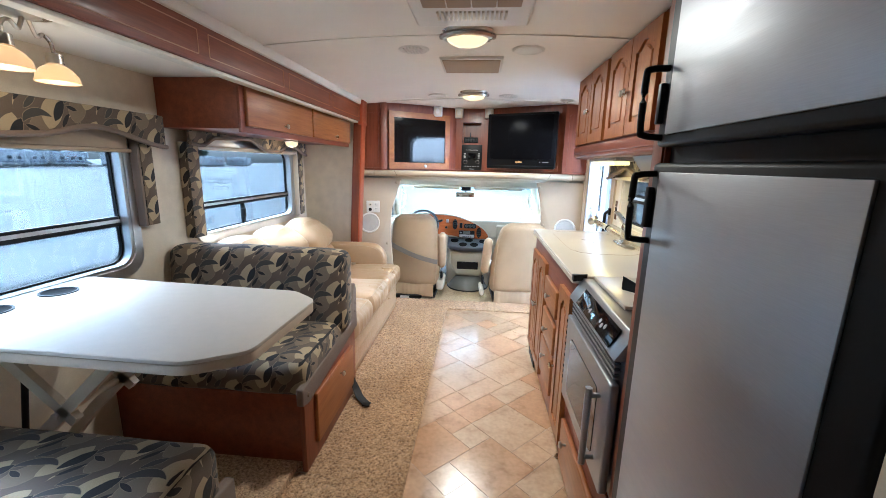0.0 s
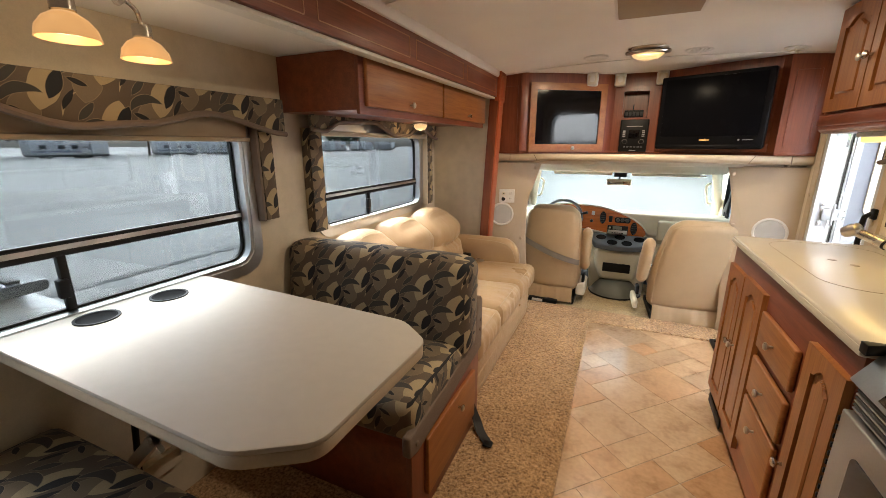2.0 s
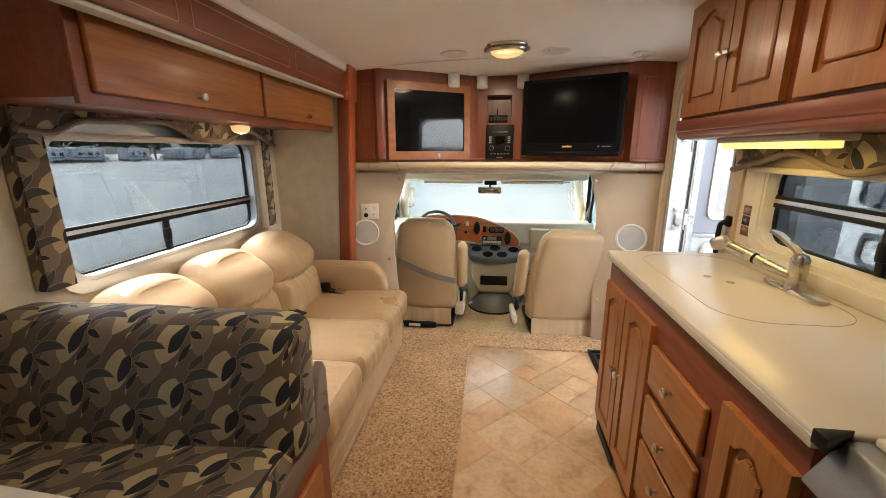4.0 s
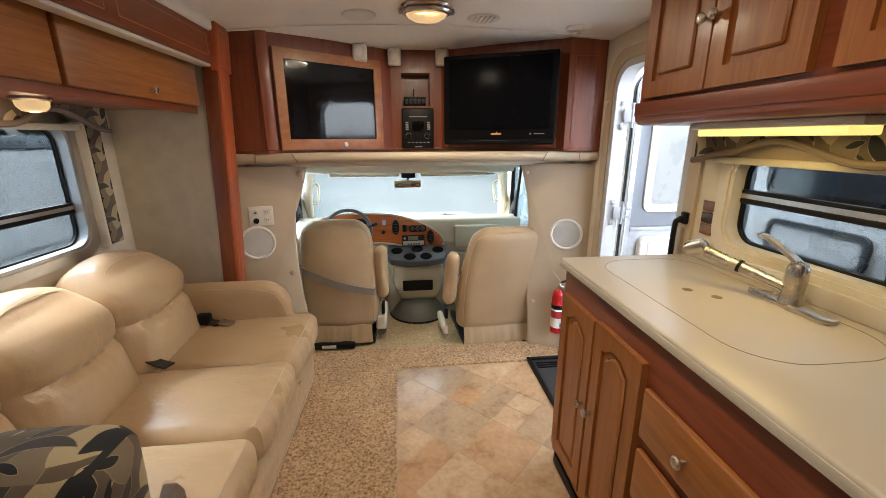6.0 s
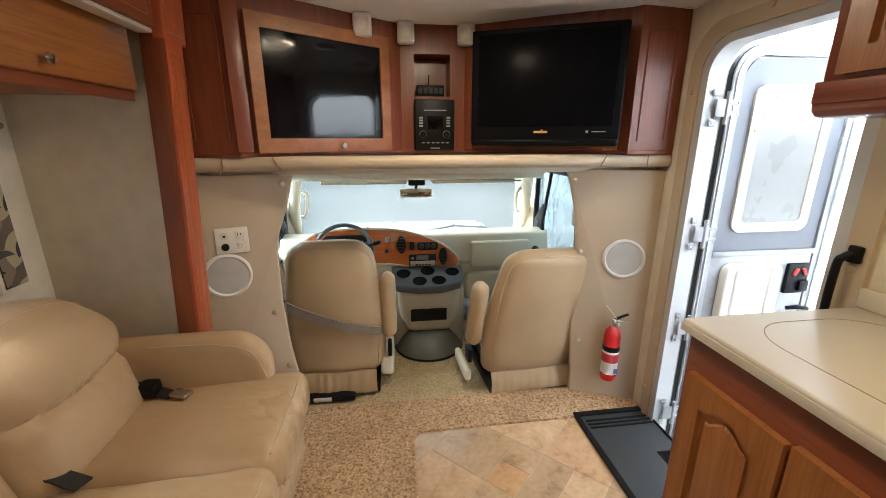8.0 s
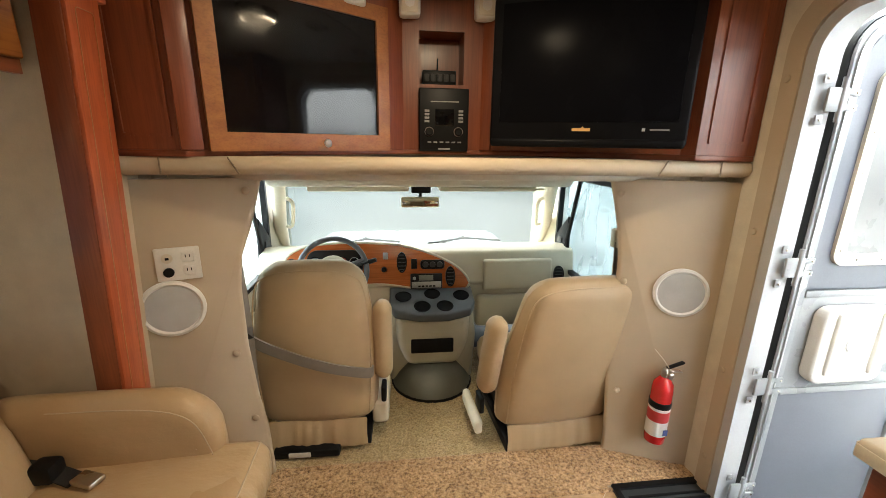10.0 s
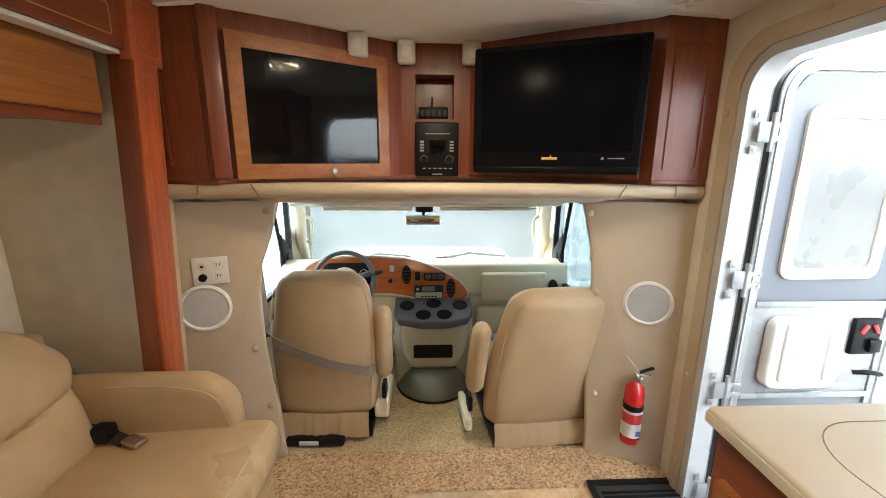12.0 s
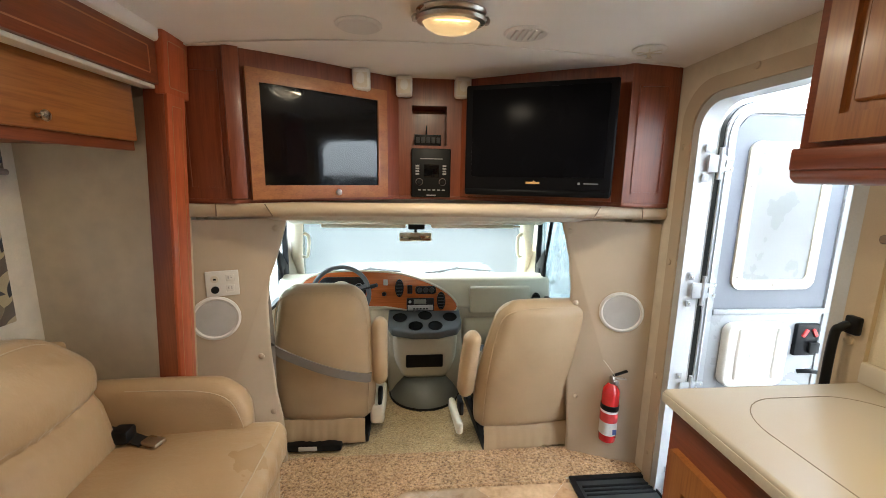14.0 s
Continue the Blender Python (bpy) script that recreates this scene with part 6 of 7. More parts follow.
# ---- cab: seats, dashboard, windshield ----
def cab_seat(at, rz, recline, belt, wide, tall, tip=0.0):
    s = thing("captain_chair", at, "tan leather captain's chair with fold-up armrest, seen from behind" if not belt else "tan leather driver's chair with a grey belt across its back", "seat", "cab seats", rz=rz, local=True)

    def lean(v):
        return (v[0] + tip * max(0.0, v[2] - 0.12), v[1] - recline * max(0.0, v[2] - 0.12), v[2])

    def shell(v):
        f = min(1.0, max(0.0, (v[2] - 0.13) / 0.77))
        k = 0.86 + 0.16 * math.sin(math.pi * min(1.0, f * 0.95 + 0.16)) - 0.18 * max(0.0, (f - 0.86) / 0.14) ** 2
        return lean((v[0] * k * wide, v[1] + 0.025 * (v[0] / 0.25) ** 2 * (1 if v[1] < 0.07 else 0), 0.12 + (v[2] - 0.12) * tall))
    part("backrest", cushion(-0.255, 0.0, 0.125, 0.255, 0.15, 0.905, 0.065, 0.024, (0.0, 0.03, 0.01), 0.003, at[0], shape=shell), leather_seat, s)
    part("seam", sweep(smooth_path([*[lean((a * wide, b, 0.12 + (c - 0.12) * tall)) for a, b, c in ((-0.218, 0.014, 0.18), (-0.232, 0.006, 0.5), (-0.215, 0.012, 0.78), (-0.16, 0.020, 0.862), (0, 0.016, 0.884), (0.16, 0.020, 0.862), (0.215, 0.012, 0.78), (0.232, 0.006, 0.5), (0.218, 0.014, 0.18))]]), 0.003, 6), leather_seat, s)
    part("seat_cushion", cushion(-0.25, 0.10, 0.17, 0.25, 0.60, 0.34, 0.06, 0.035, (0, 0, 0.02), 0.004, 2.0), leather_seat, s)
    # gathered skirt below the back
    bm = bmesh.new()
    rows = []
    for i in range(41):
        u = (-0.205 + 0.41 * i / 40) * wide
        w = 0.0008 * math.sin(i * 0.7) + 0.007 * noise.noise(Vector((i * 0.4, at[0], 0)))
        rows.append([bm.verts.new((u, 0.01 + w * 0.3, 0.155)), bm.verts.new((u, -0.012 + w, 0.09)), bm.verts.new((u * 1.01, -0.016 + w * 1.6, 0.025))])
    for a, b in zip(rows, rows[1:]):
        for k in range(2):
            bm.faces.new((a[k], b[k], b[k + 1], a[k + 1]))
    r = bmesh.ops.extrude_face_region(bm, geom=bm.faces[:])
    bmesh.ops.translate(bm, vec=(0, 0.006, 0), verts=[v for v in r["geom"] if isinstance(v, bmesh.types.BMVert)])
    part("skirt", bm, leather_seat, s)
    inner = 0.305 if belt else -0.365
    arm = part("armrest", cushion(inner - 0.042, 0.02, 0.34, inner + 0.042, 0.13, 0.715, 0.04, 0.018, (0.004, 0.006, 0.006), 0.002, 5.0, shape=lean), leather_seat, s, "folded-up armrest")
    part("hinge", rod((inner * 0.83, 0.07, 0.37), (inner, 0.07, 0.37), 0.018, n=12), black_plastic, s)
    part("side_shield", box(inner - (0.060 if belt else 0.020), 0.06, 0.08, inner + 0.020, 0.34, 0.20 if belt else 0.155, 0.018, 3), cream_plastic, s, "cream plastic base shield")
    part("recline_lever", box(inner - 0.012, 0.03, 0.22, inner + 0.012, 0.11, 0.30, 0.008), black_plastic, s)
    part("pedestal", box(-0.20, 0.08, 0.0, 0.20, 0.50, 0.18, 0.01), black_plastic, s)
    part("slide_rail", box(-0.24, 0.02, 0.0, -0.20, 0.55, 0.05, 0.004), black_plastic, s)
    part("slide_rail", box(0.20, 0.02, 0.0, 0.24, 0.55, 0.05, 0.004), black_plastic, s)
    if belt:
        part("belt", sweep(smooth_path([(-0.31, 0.10, 0.72), (-0.27, 0.03, 0.655), (-0.235, -0.036, 0.60), (-0.08, -0.052, 0.525), (0.08, -0.052, 0.465), (0.235, -0.038, 0.425), (0.262, 0.0, 0.415)]), 0.004, flat=0.024, up=(0, 0, 1)), belt_grey, s, "grey seat belt webbing")
        part("buckle_box", box(-0.20, -0.055, 0.002, 0.10, 0.06, 0.040, 0.008), black_plastic, s, "black swivel mechanism under the seat")
        part("plate", box(-0.13, -0.0575, 0.008, -0.03, -0.052, 0.034, 0.004), label_white, s, "white latch plate")
    return s


cab_seat((-0.600, 5.525, -0.035), -1.0, -0.02, True, 1.09, 1.0)
cab_seat((0.520, 5.415, -0.035), 4.0, 0.14, False, 1.19, 0.965, 0.07)
belt_l = thing("shoulder_belt", (-0.86, 5.46, 0.3), "grey shoulder belt hanging at the driver's door pillar", "seat belt")
part("webbing", sweep(smooth_path([(-0.87, 5.50, 0.98), (-0.845, 5.46, 0.85), (-0.83, 5.44, 0.60), (-0.845, 5.46, 0.20)]), 0.022, flat=0.002), belt_grey, belt_l)
part("guide", box(-0.89, 5.47, 0.95, -0.84, 5.51, 1.02, 0.01), cream_plastic, belt_l)
belt_r = thing("shoulder_belt", (0.80, 5.55, 0.3), "grey shoulder belt hanging at the passenger's door pillar", "seat belt")
part("webbing", sweep([(0.785, 5.55, 0.96), (0.79, 5.54, 0.5), (0.80, 5.53, 0.2)], 0.022, flat=0.002), belt_grey, belt_r)
part("guide", box(0.76, 5.54, 0.93, 0.81, 5.58, 1.02, 0.01), cream_plastic, belt_r)

dash = thing("dashboard", (-0.06, 6.5, 0.3), "beige cab dashboard with orange wood-look instrument panel", "dashboard")
DX = -0.08
part("top_pad", prism([(6.16, 0.55), (6.20, 0.745), (6.30, 0.765), (6.62, 0.69), (7.02, 0.565), (7.02, 0.46), (6.30, 0.45)], 0, -1.02, 0.90, 0.02, 3), dash_beige, dash)
part("lower_dash", prism([(6.22, 0.25), (6.18, 0.56), (6.9, 0.56), (6.9, 0.20)], 0, -1.02, 0.90, 0.02, 2), dash_beige, dash)
oval = [(-0.868, 0.66), (-0.852, 0.735), (-0.76, 0.790), (-0.60, 0.812), (-0.40, 0.812), (-0.20, 0.795), (-0.02, 0.742), (0.12, 0.672), (0.195, 0.60), (0.205, 0.545), (0.15, 0.517), (0.02, 0.520), (-0.12, 0.536), (-0.30, 0.565), (-0.50, 0.565), (-0.80, 0.575)]
sm = [(p.x, p.y) for p in smooth_path([(u, v, 0) for u, v in oval + oval[:1]], 4)][:-1]
TILT = Matrix.Translation((0, 6.165, 0.66)) @ pose(0, 0, 0, -9, 0, 0) @ Matrix.Translation((0, -6.165, -0.66))
wp = part("wood_panel", moved(prism(sm, 1, 6.152, 6.18, 0.006), TILT), dash_wood, dash, "orange wood-look instrument panel")
cx = [(DX + (u - DX) * 1.0, v) for u, v in sm]
part("panel_rim", moved(sweep([(u, 6.158, v) for u, v in sm], 0.008, 8, closed=True), TILT), dash_beige, dash)


def on_dash(name, bm, mat, lab=""):
    return part(name, moved(bm, TILT), mat, dash, lab)


def vent_oval(x, z, w, h):
    on_dash("vent_rim", ring([(x + w * math.cos(t * 0.3142), z + h * math.sin(t * 0.3142)) for t in range(20)], [(x + (w - 0.007) * math.cos(t * 0.3142), z + (h - 0.007) * math.sin(t * 0.3142)) for t in range(20)], 1, 6.140, 6.156), black_plastic)
    on_dash("vent_back", prism([(x + w * 0.95 * math.cos(t * 0.3142), z + h * 0.95 * math.sin(t * 0.3142)) for t in range(20)], 1, 6.149, 6.154), black_plastic)
    for k in range(5):
        zz = z - h * 0.7 + h * 1.4 * k / 4
        ww = (w - 0.006) * math.sqrt(max(0.05, 1 - ((zz - z) / h) ** 2))
        on_dash("vent_fin", box(x - ww, 6.142, zz - 0.002, x + ww, 6.152, zz + 0.002, 0), rubber)


vent_oval(-0.195, 0.695, 0.030, 0.062)
vent_oval(0.095, 0.605, 0.030, 0.062)
vent_oval(-0.825, 0.685, 0.030, 0.045)
on_dash("instrument_hood", prism(rounded(-0.74, 0.615, -0.42, 0.775, 0.06), 1, 6.138, 6.158, 0.006), black_plastic)
for k, gx in enumerate((-0.69, -0.62, -0.54, -0.47)):
    g = on_dash("gauge", lathe([(0.034, 0), (0.034, 0.003), (0.003, 0.003)], (gx, 6.1375, 0.705), 20, turn=BACK), black_gloss)
    on_dash("gauge_scale", ring([(gx + 0.028 * math.cos(radians(200 - 11 * t)), 0.705 + 0.028 * math.sin(radians(200 - 11 * t))) for t in range(21)] , [(gx + 0.024 * math.cos(radians(200 - 11 * t)), 0.705 + 0.024 * math.sin(radians(200 - 11 * t))) for t in range(21)], 1, 6.132, 6.1345), gauge_red if k in (1, 2) else grey_print)
on_dash("radio", box(-0.145, 6.136, 0.535, 0.045, 6.16, 0.625, 0.005), black_plastic, "black dashboard radio")
on_dash("radio_face", box(-0.138, 6.134, 0.540, 0.038, 6.138, 0.578, 0.002), oven_grey)
on_dash("radio_display", box(-0.095, 6.133, 0.585, -0.01, 6.138, 0.617, 0.002), hump_vinyl)
for k in range(5):
    on_dash("radio_key", box(-0.10 + 0.022 * k, 6.131, 0.547, -0.085 + 0.022 * k, 6.136, 0.556, 0.001), black_plastic)
for rz_ in (0.600, 0.560):
    on_dash("radio_knob", lathe([(0.010, 0), (0.009, 0.012), (0.002, 0.012)], (-0.122, 6.136, rz_), 14, turn=BACK), oven_grey)
on_dash("climate_panel", prism(rounded(-0.085, 0.652, 0.06, 0.708, 0.02), 1, 6.142, 6.158, 0.003), black_plastic)
for kx in (-0.055, -0.012, 0.03):
    on_dash("climate_knob", lathe([(0.018, 0), (0.016, 0.014), (0.003, 0.014)], (kx, 6.143, 0.680), 18, turn=BACK), rubber)
on_dash("switch", box(-0.140, 6.143, 0.655, -0.105, 6.156, 0.715, 0.004), black_plastic)
on_dash("switch", box(-0.305, 6.143, 0.715, -0.275, 6.156, 0.755, 0.004), grey_print)
on_dash("headlamp_knob", lathe([(0.016, 0), (0.014, 0.02), (0.003, 0.02)], (-0.30, 6.15, 0.655), 16, turn=BACK), black_plastic)
vent_oval(0.775, 0.60, 0.032, 0.055)
part("glove_box", box(0.30, 6.153, 0.50, 0.74, 6.20, 0.70, 0.02, 3), dash_beige, dash)
part("glove_lower", box(0.26, 6.15, 0.26, 0.88, 6.20, 0.47, 0.03, 3), dash_beige, dash)

sw_m = Matrix.Translation((-0.575, 6.02, 0.695)) @ pose(0, 0, 0, 62, 0, 0)
wheel = thing("steering_wheel", (-0.575, 6.02, 0.665), "grey leather steering wheel behind the driver's seat", "steering wheel")
part("rim", moved(sweep([(0.185 * math.cos(2 * math.pi * k / 40), 0.185 * math.sin(2 * math.pi * k / 40), 0) for k in range(40)], 0.015, 10, closed=True), sw_m), console_grey, wheel)
part("hub", moved(lathe([(0.085, -0.03), (0.09, 0.0), (0.07, 0.02), (0.003, 0.03)], (0, 0, 0), 24), sw_m), cream_plastic, wheel)
for a in (20, 160, 235, 305):
    part("spoke", moved(rod((0.06 * math.cos(radians(a)), 0.06 * math.sin(radians(a)), -0.005), (0.18 * math.cos(radians(a)), 0.18 * math.sin(radians(a)), 0), 0.014, 0.011, 10), sw_m), console_grey, wheel)
part("column", rod((-0.575, 6.05, 0.65), (-0.575, 6.25, 0.55), 0.05, n=16), cream_plastic, wheel)
part("shift_lever", sweep(smooth_path([(-0.52, 6.07, 0.68), (-0.43, 6.03, 0.725), (-0.36, 6.0, 0.755)]), 0.007, 8), black_plastic, wheel)
part("shift_knob", rod((-0.375, 6.005, 0.75), (-0.335, 5.995, 0.765), 0.014, 0.012, 12), black_plastic, wheel)

TIP = Matrix.Translation((0, 5.96, 0.43)) @ pose(0, 0, 0, 16, 0, 0) @ Matrix.Translation((0, -5.96, -0.43))
con = thing("centre_console", (-0.02, 6.1, -0.06), "beige engine cover with black cup-holder tray", "console")
part("engine_cover", prism([(-0.27, -0.05), (0.23, -0.05), (0.25, 0.25), (0.22, 0.50), (-0.26, 0.50), (-0.29, 0.25)], 1, 6.06, 6.80, 0.03, 3), dash_beige, con)
part("bin", prism([(-0.17, 0.10), (0.13, 0.10), (0.19, 0.24), (0.20, 0.42), (-0.24, 0.42), (-0.23, 0.24)], 1, 5.985, 6.10, 0.045, 4), dash_beige, con)
part("pocket", box(-0.15, 5.978, 0.19, 0.10, 5.99, 0.28, 0.008), black_plastic, con, "black storage pocket")
tray = part("cup_tray", moved(prism([(-0.24, 5.955), (-0.10, 5.915), (0.06, 5.915), (0.19, 5.955), (0.225, 6.02), (0.225, 6.18), (-0.27, 6.18), (-0.27, 6.02)], 2, 0.425, 0.485, 0.012, 3), TIP), console_grey, con, "dark cup-holder tray")
for cx_, cy_ in ((-0.19, 6.08), (-0.085, 5.985), (0.045, 5.985), (0.15, 6.08), (-0.02, 6.10)):
    part("cup_ring", moved(lathe([(0.046, 0), (0.048, 0.004), (0.042, 0.005), (0.041, 0.002), (0.002, 0.0015)], (cx_, cy_, 0.4845), 22), TIP), cup_black, tray)
part("boot", lathe([(0.245, -0.055), (0.240, -0.03), (0.20, 0.03), (0.15, 0.085), (0.10, 0.105), (0.002, 0.108)], (-0.02, 6.08, 0.0), 32), hump_vinyl, con, "dark moulded floor cover")
part("boot_edge", sweep([(-0.02 + 0.238 * math.cos(2 * math.pi * k / 36), 6.08 + 0.238 * math.sin(2 * math.pi * k / 36), -0.04) for k in range(36)], 0.010, 8, closed=True), black_plastic, con)

# windshield, pillars, cab doors
ws = thing("windshield", (-0.06, 6.7, 0.6), "large wet windshield with dark wiper blades", "windshield", "", "structure")
bm = bmesh.new()
rows = []
for i in range(17):
    s = -1 + 2 * i / 16
    bow = 0.10 * (1 - s * s)
    rows.append([bm.verts.new((DX + 0.955 * s, 6.95 + bow, 0.55)), bm.verts.new((DX + 0.868 * s, 6.55 + bow * 0.8, 0.89)), bm.verts.new((DX + 0.79 * s, 6.30 + bow * 0.7, 1.135))])
for a, b in zip(rows, rows[1:]):
    for k in range(2):
        bm.faces.new((a[k], b[k], b[k + 1], a[k + 1]))
g = part("pane", bm, wet_glass, ws, smooth=180)
g.visible_shadow = False
for s in (-1, 1):
    part("pillar", sweep([(DX + s * 0.985, 6.92, 0.52), (DX + s * 0.895, 6.53, 0.88), (DX + s * 0.815, 6.27, 1.14), (DX + s * 0.79, 6.1, 1.25)], 0.042, 10), cream_plastic, ws, "cream windshield pillar")
    part("grab_handle", sweep(smooth_path([(DX + s * 0.84, 6.50, 0.85), (DX + s * 0.80, 6.46, 0.87), (DX + s * 0.755, 6.33, 1.02), (DX + s * 0.78, 6.30, 1.06)]), 0.012, 8), cream_plastic, ws)
part("header", box(-0.90, 6.05, 1.15, 0.78, 6.42, 1.26, 0.03, 3), cream_plastic, ws, "cream windshield header")
for x0, x1 in ((-0.70, -0.15), (0.02, 0.58)):
    part("sun_visor", box(x0, 6.10, 1.122, x1, 6.22, 1.150, 0.010, 3), cream_plastic, ws, "folded cream sun visor")
part("visor_rod", rod((0.02, 6.09, 1.142), (0.62, 6.09, 1.136), 0.005, n=8), cream_plastic, ws)
for x0, x1 in ((-0.72, -0.20), (0.02, 0.62)):
    part("wiper", sweep([(x0, 6.98, 0.60), ((x0 + x1) / 2, 6.97, 0.645), (x1, 6.99, 0.615)], 0.008, 6), black_plastic, ws, "black wiper blade")
    part("wiper_arm", sweep([(x0 + 0.1, 7.0, 0.59), ((x0 + x1) / 2, 6.985, 0.655)], 0.006, 6), black_plastic, ws)
mir = thing("rear_view_mirror", (-0.085, 6.16, 1.03), "interior mirror with its black mount on the windshield", "mirror")
MTILT = Matrix.Translation((-0.085, 6.16, 1.055)) @ pose(0, 0, 0, -7, 0, 0) @ Matrix.Translation((0.085, -6.16, -1.055))
part("housing", moved(box(-0.195, 6.15, 1.025, 0.025, 6.18, 1.085, 0.012, 3), MTILT), cream_plastic, mir)
part("glass", moved(box(-0.188, 6.1475, 1.031, 0.018, 6.1515, 1.079, 0.001), MTILT), mk("mirror_silver", (0.75, 0.74, 0.68), 0.06, 1.0, relief=0.0), mir, "mirror glass")
part("mount", box(-0.135, 6.19, 1.10, -0.02, 6.24, 1.165, 0.010), black_plastic, mir)
part("stem", rod((-0.085, 6.17, 1.07), (-0.08, 6.215, 1.12), 0.010, n=10), black_plastic, mir)


def cab_door(s, x):
    d = thing("cab_door", (x, 6.0, 0), "cream cab door with a tall side window", "door", "cab doors", "structure")
    holes = [(5.58, 0.615, 6.40, 1.185)]
    part("panel", wall_with_holes((5.40, 6.95), (-0.15, 1.30), holes, 0, x, x + 0.05 * s), dash_beige, d, smooth=0)
    p = part("pane", box(x + 0.02 * s, 5.57, 0.60, x + 0.024 * s, 6.41, 1.20, 0), cab_glass, d, smooth=0)
    p.visible_shadow = False
    part("window_frame", ring(rounded(5.56, 0.595, 6.42, 1.205, 0.06), rounded(5.585, 0.62, 6.395, 1.18, 0.05), 0, x - 0.012 * s, x + 0.022 * s), black_plastic, d)
    part("quarter_post", sweep([(x - 0.005 * s, 6.30, 0.60), (x - 0.005 * s, 6.13, 1.19)], 0.013, 8), black_plastic, d, "black quarter window post")
    part("mirror_sail", prism([(6.22, 0.615), (6.41, 0.615), (6.41, 0.80), (6.24, 0.95)], 0, x - 0.012 * s, x + 0.01 * s, 0.004), black_plastic, d)
    part("lever_panel", box(x - 0.02 * s, 6.30, 0.62, x - 0.008 * s, 6.36, 0.80, 0.004), rubber, d)
    for k in range(2):
        part("switch", box(x - 0.026 * s, 6.315, 0.66 + 0.05 * k, x - 0.019 * s, 6.345, 0.69 + 0.05 * k, 0.002), black_plastic, d)
    part("armrest", box(x - 0.06 * s, 5.70, 0.40, x, 6.30, 0.47, 0.02, 3), dash_beige, d)
    m = thing("door_mirror", (x + 0.25 * s, 6.45, 0.6), "white exterior door mirror", "mirror", "door mirrors")
    part("housing", box(x + 0.16 * s, 6.42, 0.55, x + 0.38 * s, 6.52, 0.98, 0.04, 3), white_gel, m)
    part("glass", box(x + 0.18 * s, 6.414, 0.59, x + 0.36 * s, 6.421, 0.94, 0.002), alu, m)
    part("arm", rod((x + 0.05 * s, 6.42, 0.65), (x + 0.2 * s, 6.46, 0.65), 0.02, n=10), black_plastic, m)


cab_door(-1, -1.02)
cab_door(1, 0.86)
solo("cab_side_filler", box(0.94, 5.30, -0.3, 1.10, 5.46, 1.30, 0), bulkhead_vinyl, "beige filler between wall and cab door", "wall", "structure", smooth=0)
solo("cab_side_filler", box(-1.10, 5.38, -0.3, -1.06, 5.50, 1.30, 0), bulkhead_vinyl, "beige filler between wall and cab door", "wall", "structure", smooth=0)
solo("hood", cushion(-0.95, 7.03, 0.10, 0.82, 8.0, 0.50, 0.12, 0.08, (0, 0, 0.04), 0, 0), white_gel, "white bonnet in front of the windshield", "vehicle body", "structure")

# ---- outside ----
GZ = -0.82


def make_asphalt():
    m, nt, bs = nodes_of("wet_asphalt")
    n1 = noise_at(nt, 0.35, 5, (0.18, 1.0, 1.0), (0, 0, radians(8)))
    n2 = noise_at(nt, 55, 3)
    col = ramp(nt, n1.outputs[0], [(0.3, (0.046, 0.047, 0.048)), (0.55, (0.051, 0.052, 0.053)), (0.72, (0.057, 0.058, 0.058))])
    fin = ramp(nt, n2.outputs[0], [(0.3, (0.8,) * 3), (0.7, (1.1,) * 3)])
    nt.links.new(blend(nt, "MULTIPLY", 0.8, col.outputs[0], fin.outputs[0]), bs.inputs["Base Color"])
    rg = ramp(nt, n1.outputs[0], [(0.35, (0.50,) * 3), (0.65, (0.62,) * 3)])
    nt.links.new(rg.outputs[0], bs.inputs["Roughness"])
    bump(nt, bs, n2.outputs[0], 0.2, 0.004)
    return m


bm = bmesh.new()
bmesh.ops.create_grid(bm, x_segments=40, y_segments=40, size=400)
for v in bm.verts:
    v.co.z = GZ
solo("ground", bm, make_asphalt(), "wide damp grey asphalt lot", "ground", "structure")
line_mat = mk("joint_sealer", (0.014, 0.014, 0.015), 0.7)
lines = bmesh.new()
for k in range(9):
    x = -7.0 - 3.6 * k
    sweep([(x, -60, GZ + 0.004), (x - 1.5, 60, GZ + 0.004)], 0.11, flat=0.003, into=lines)
tagged(part("asphalt_joints", lines, line_mat), "dark sealed joints across the asphalt", "ground", "", "structure")


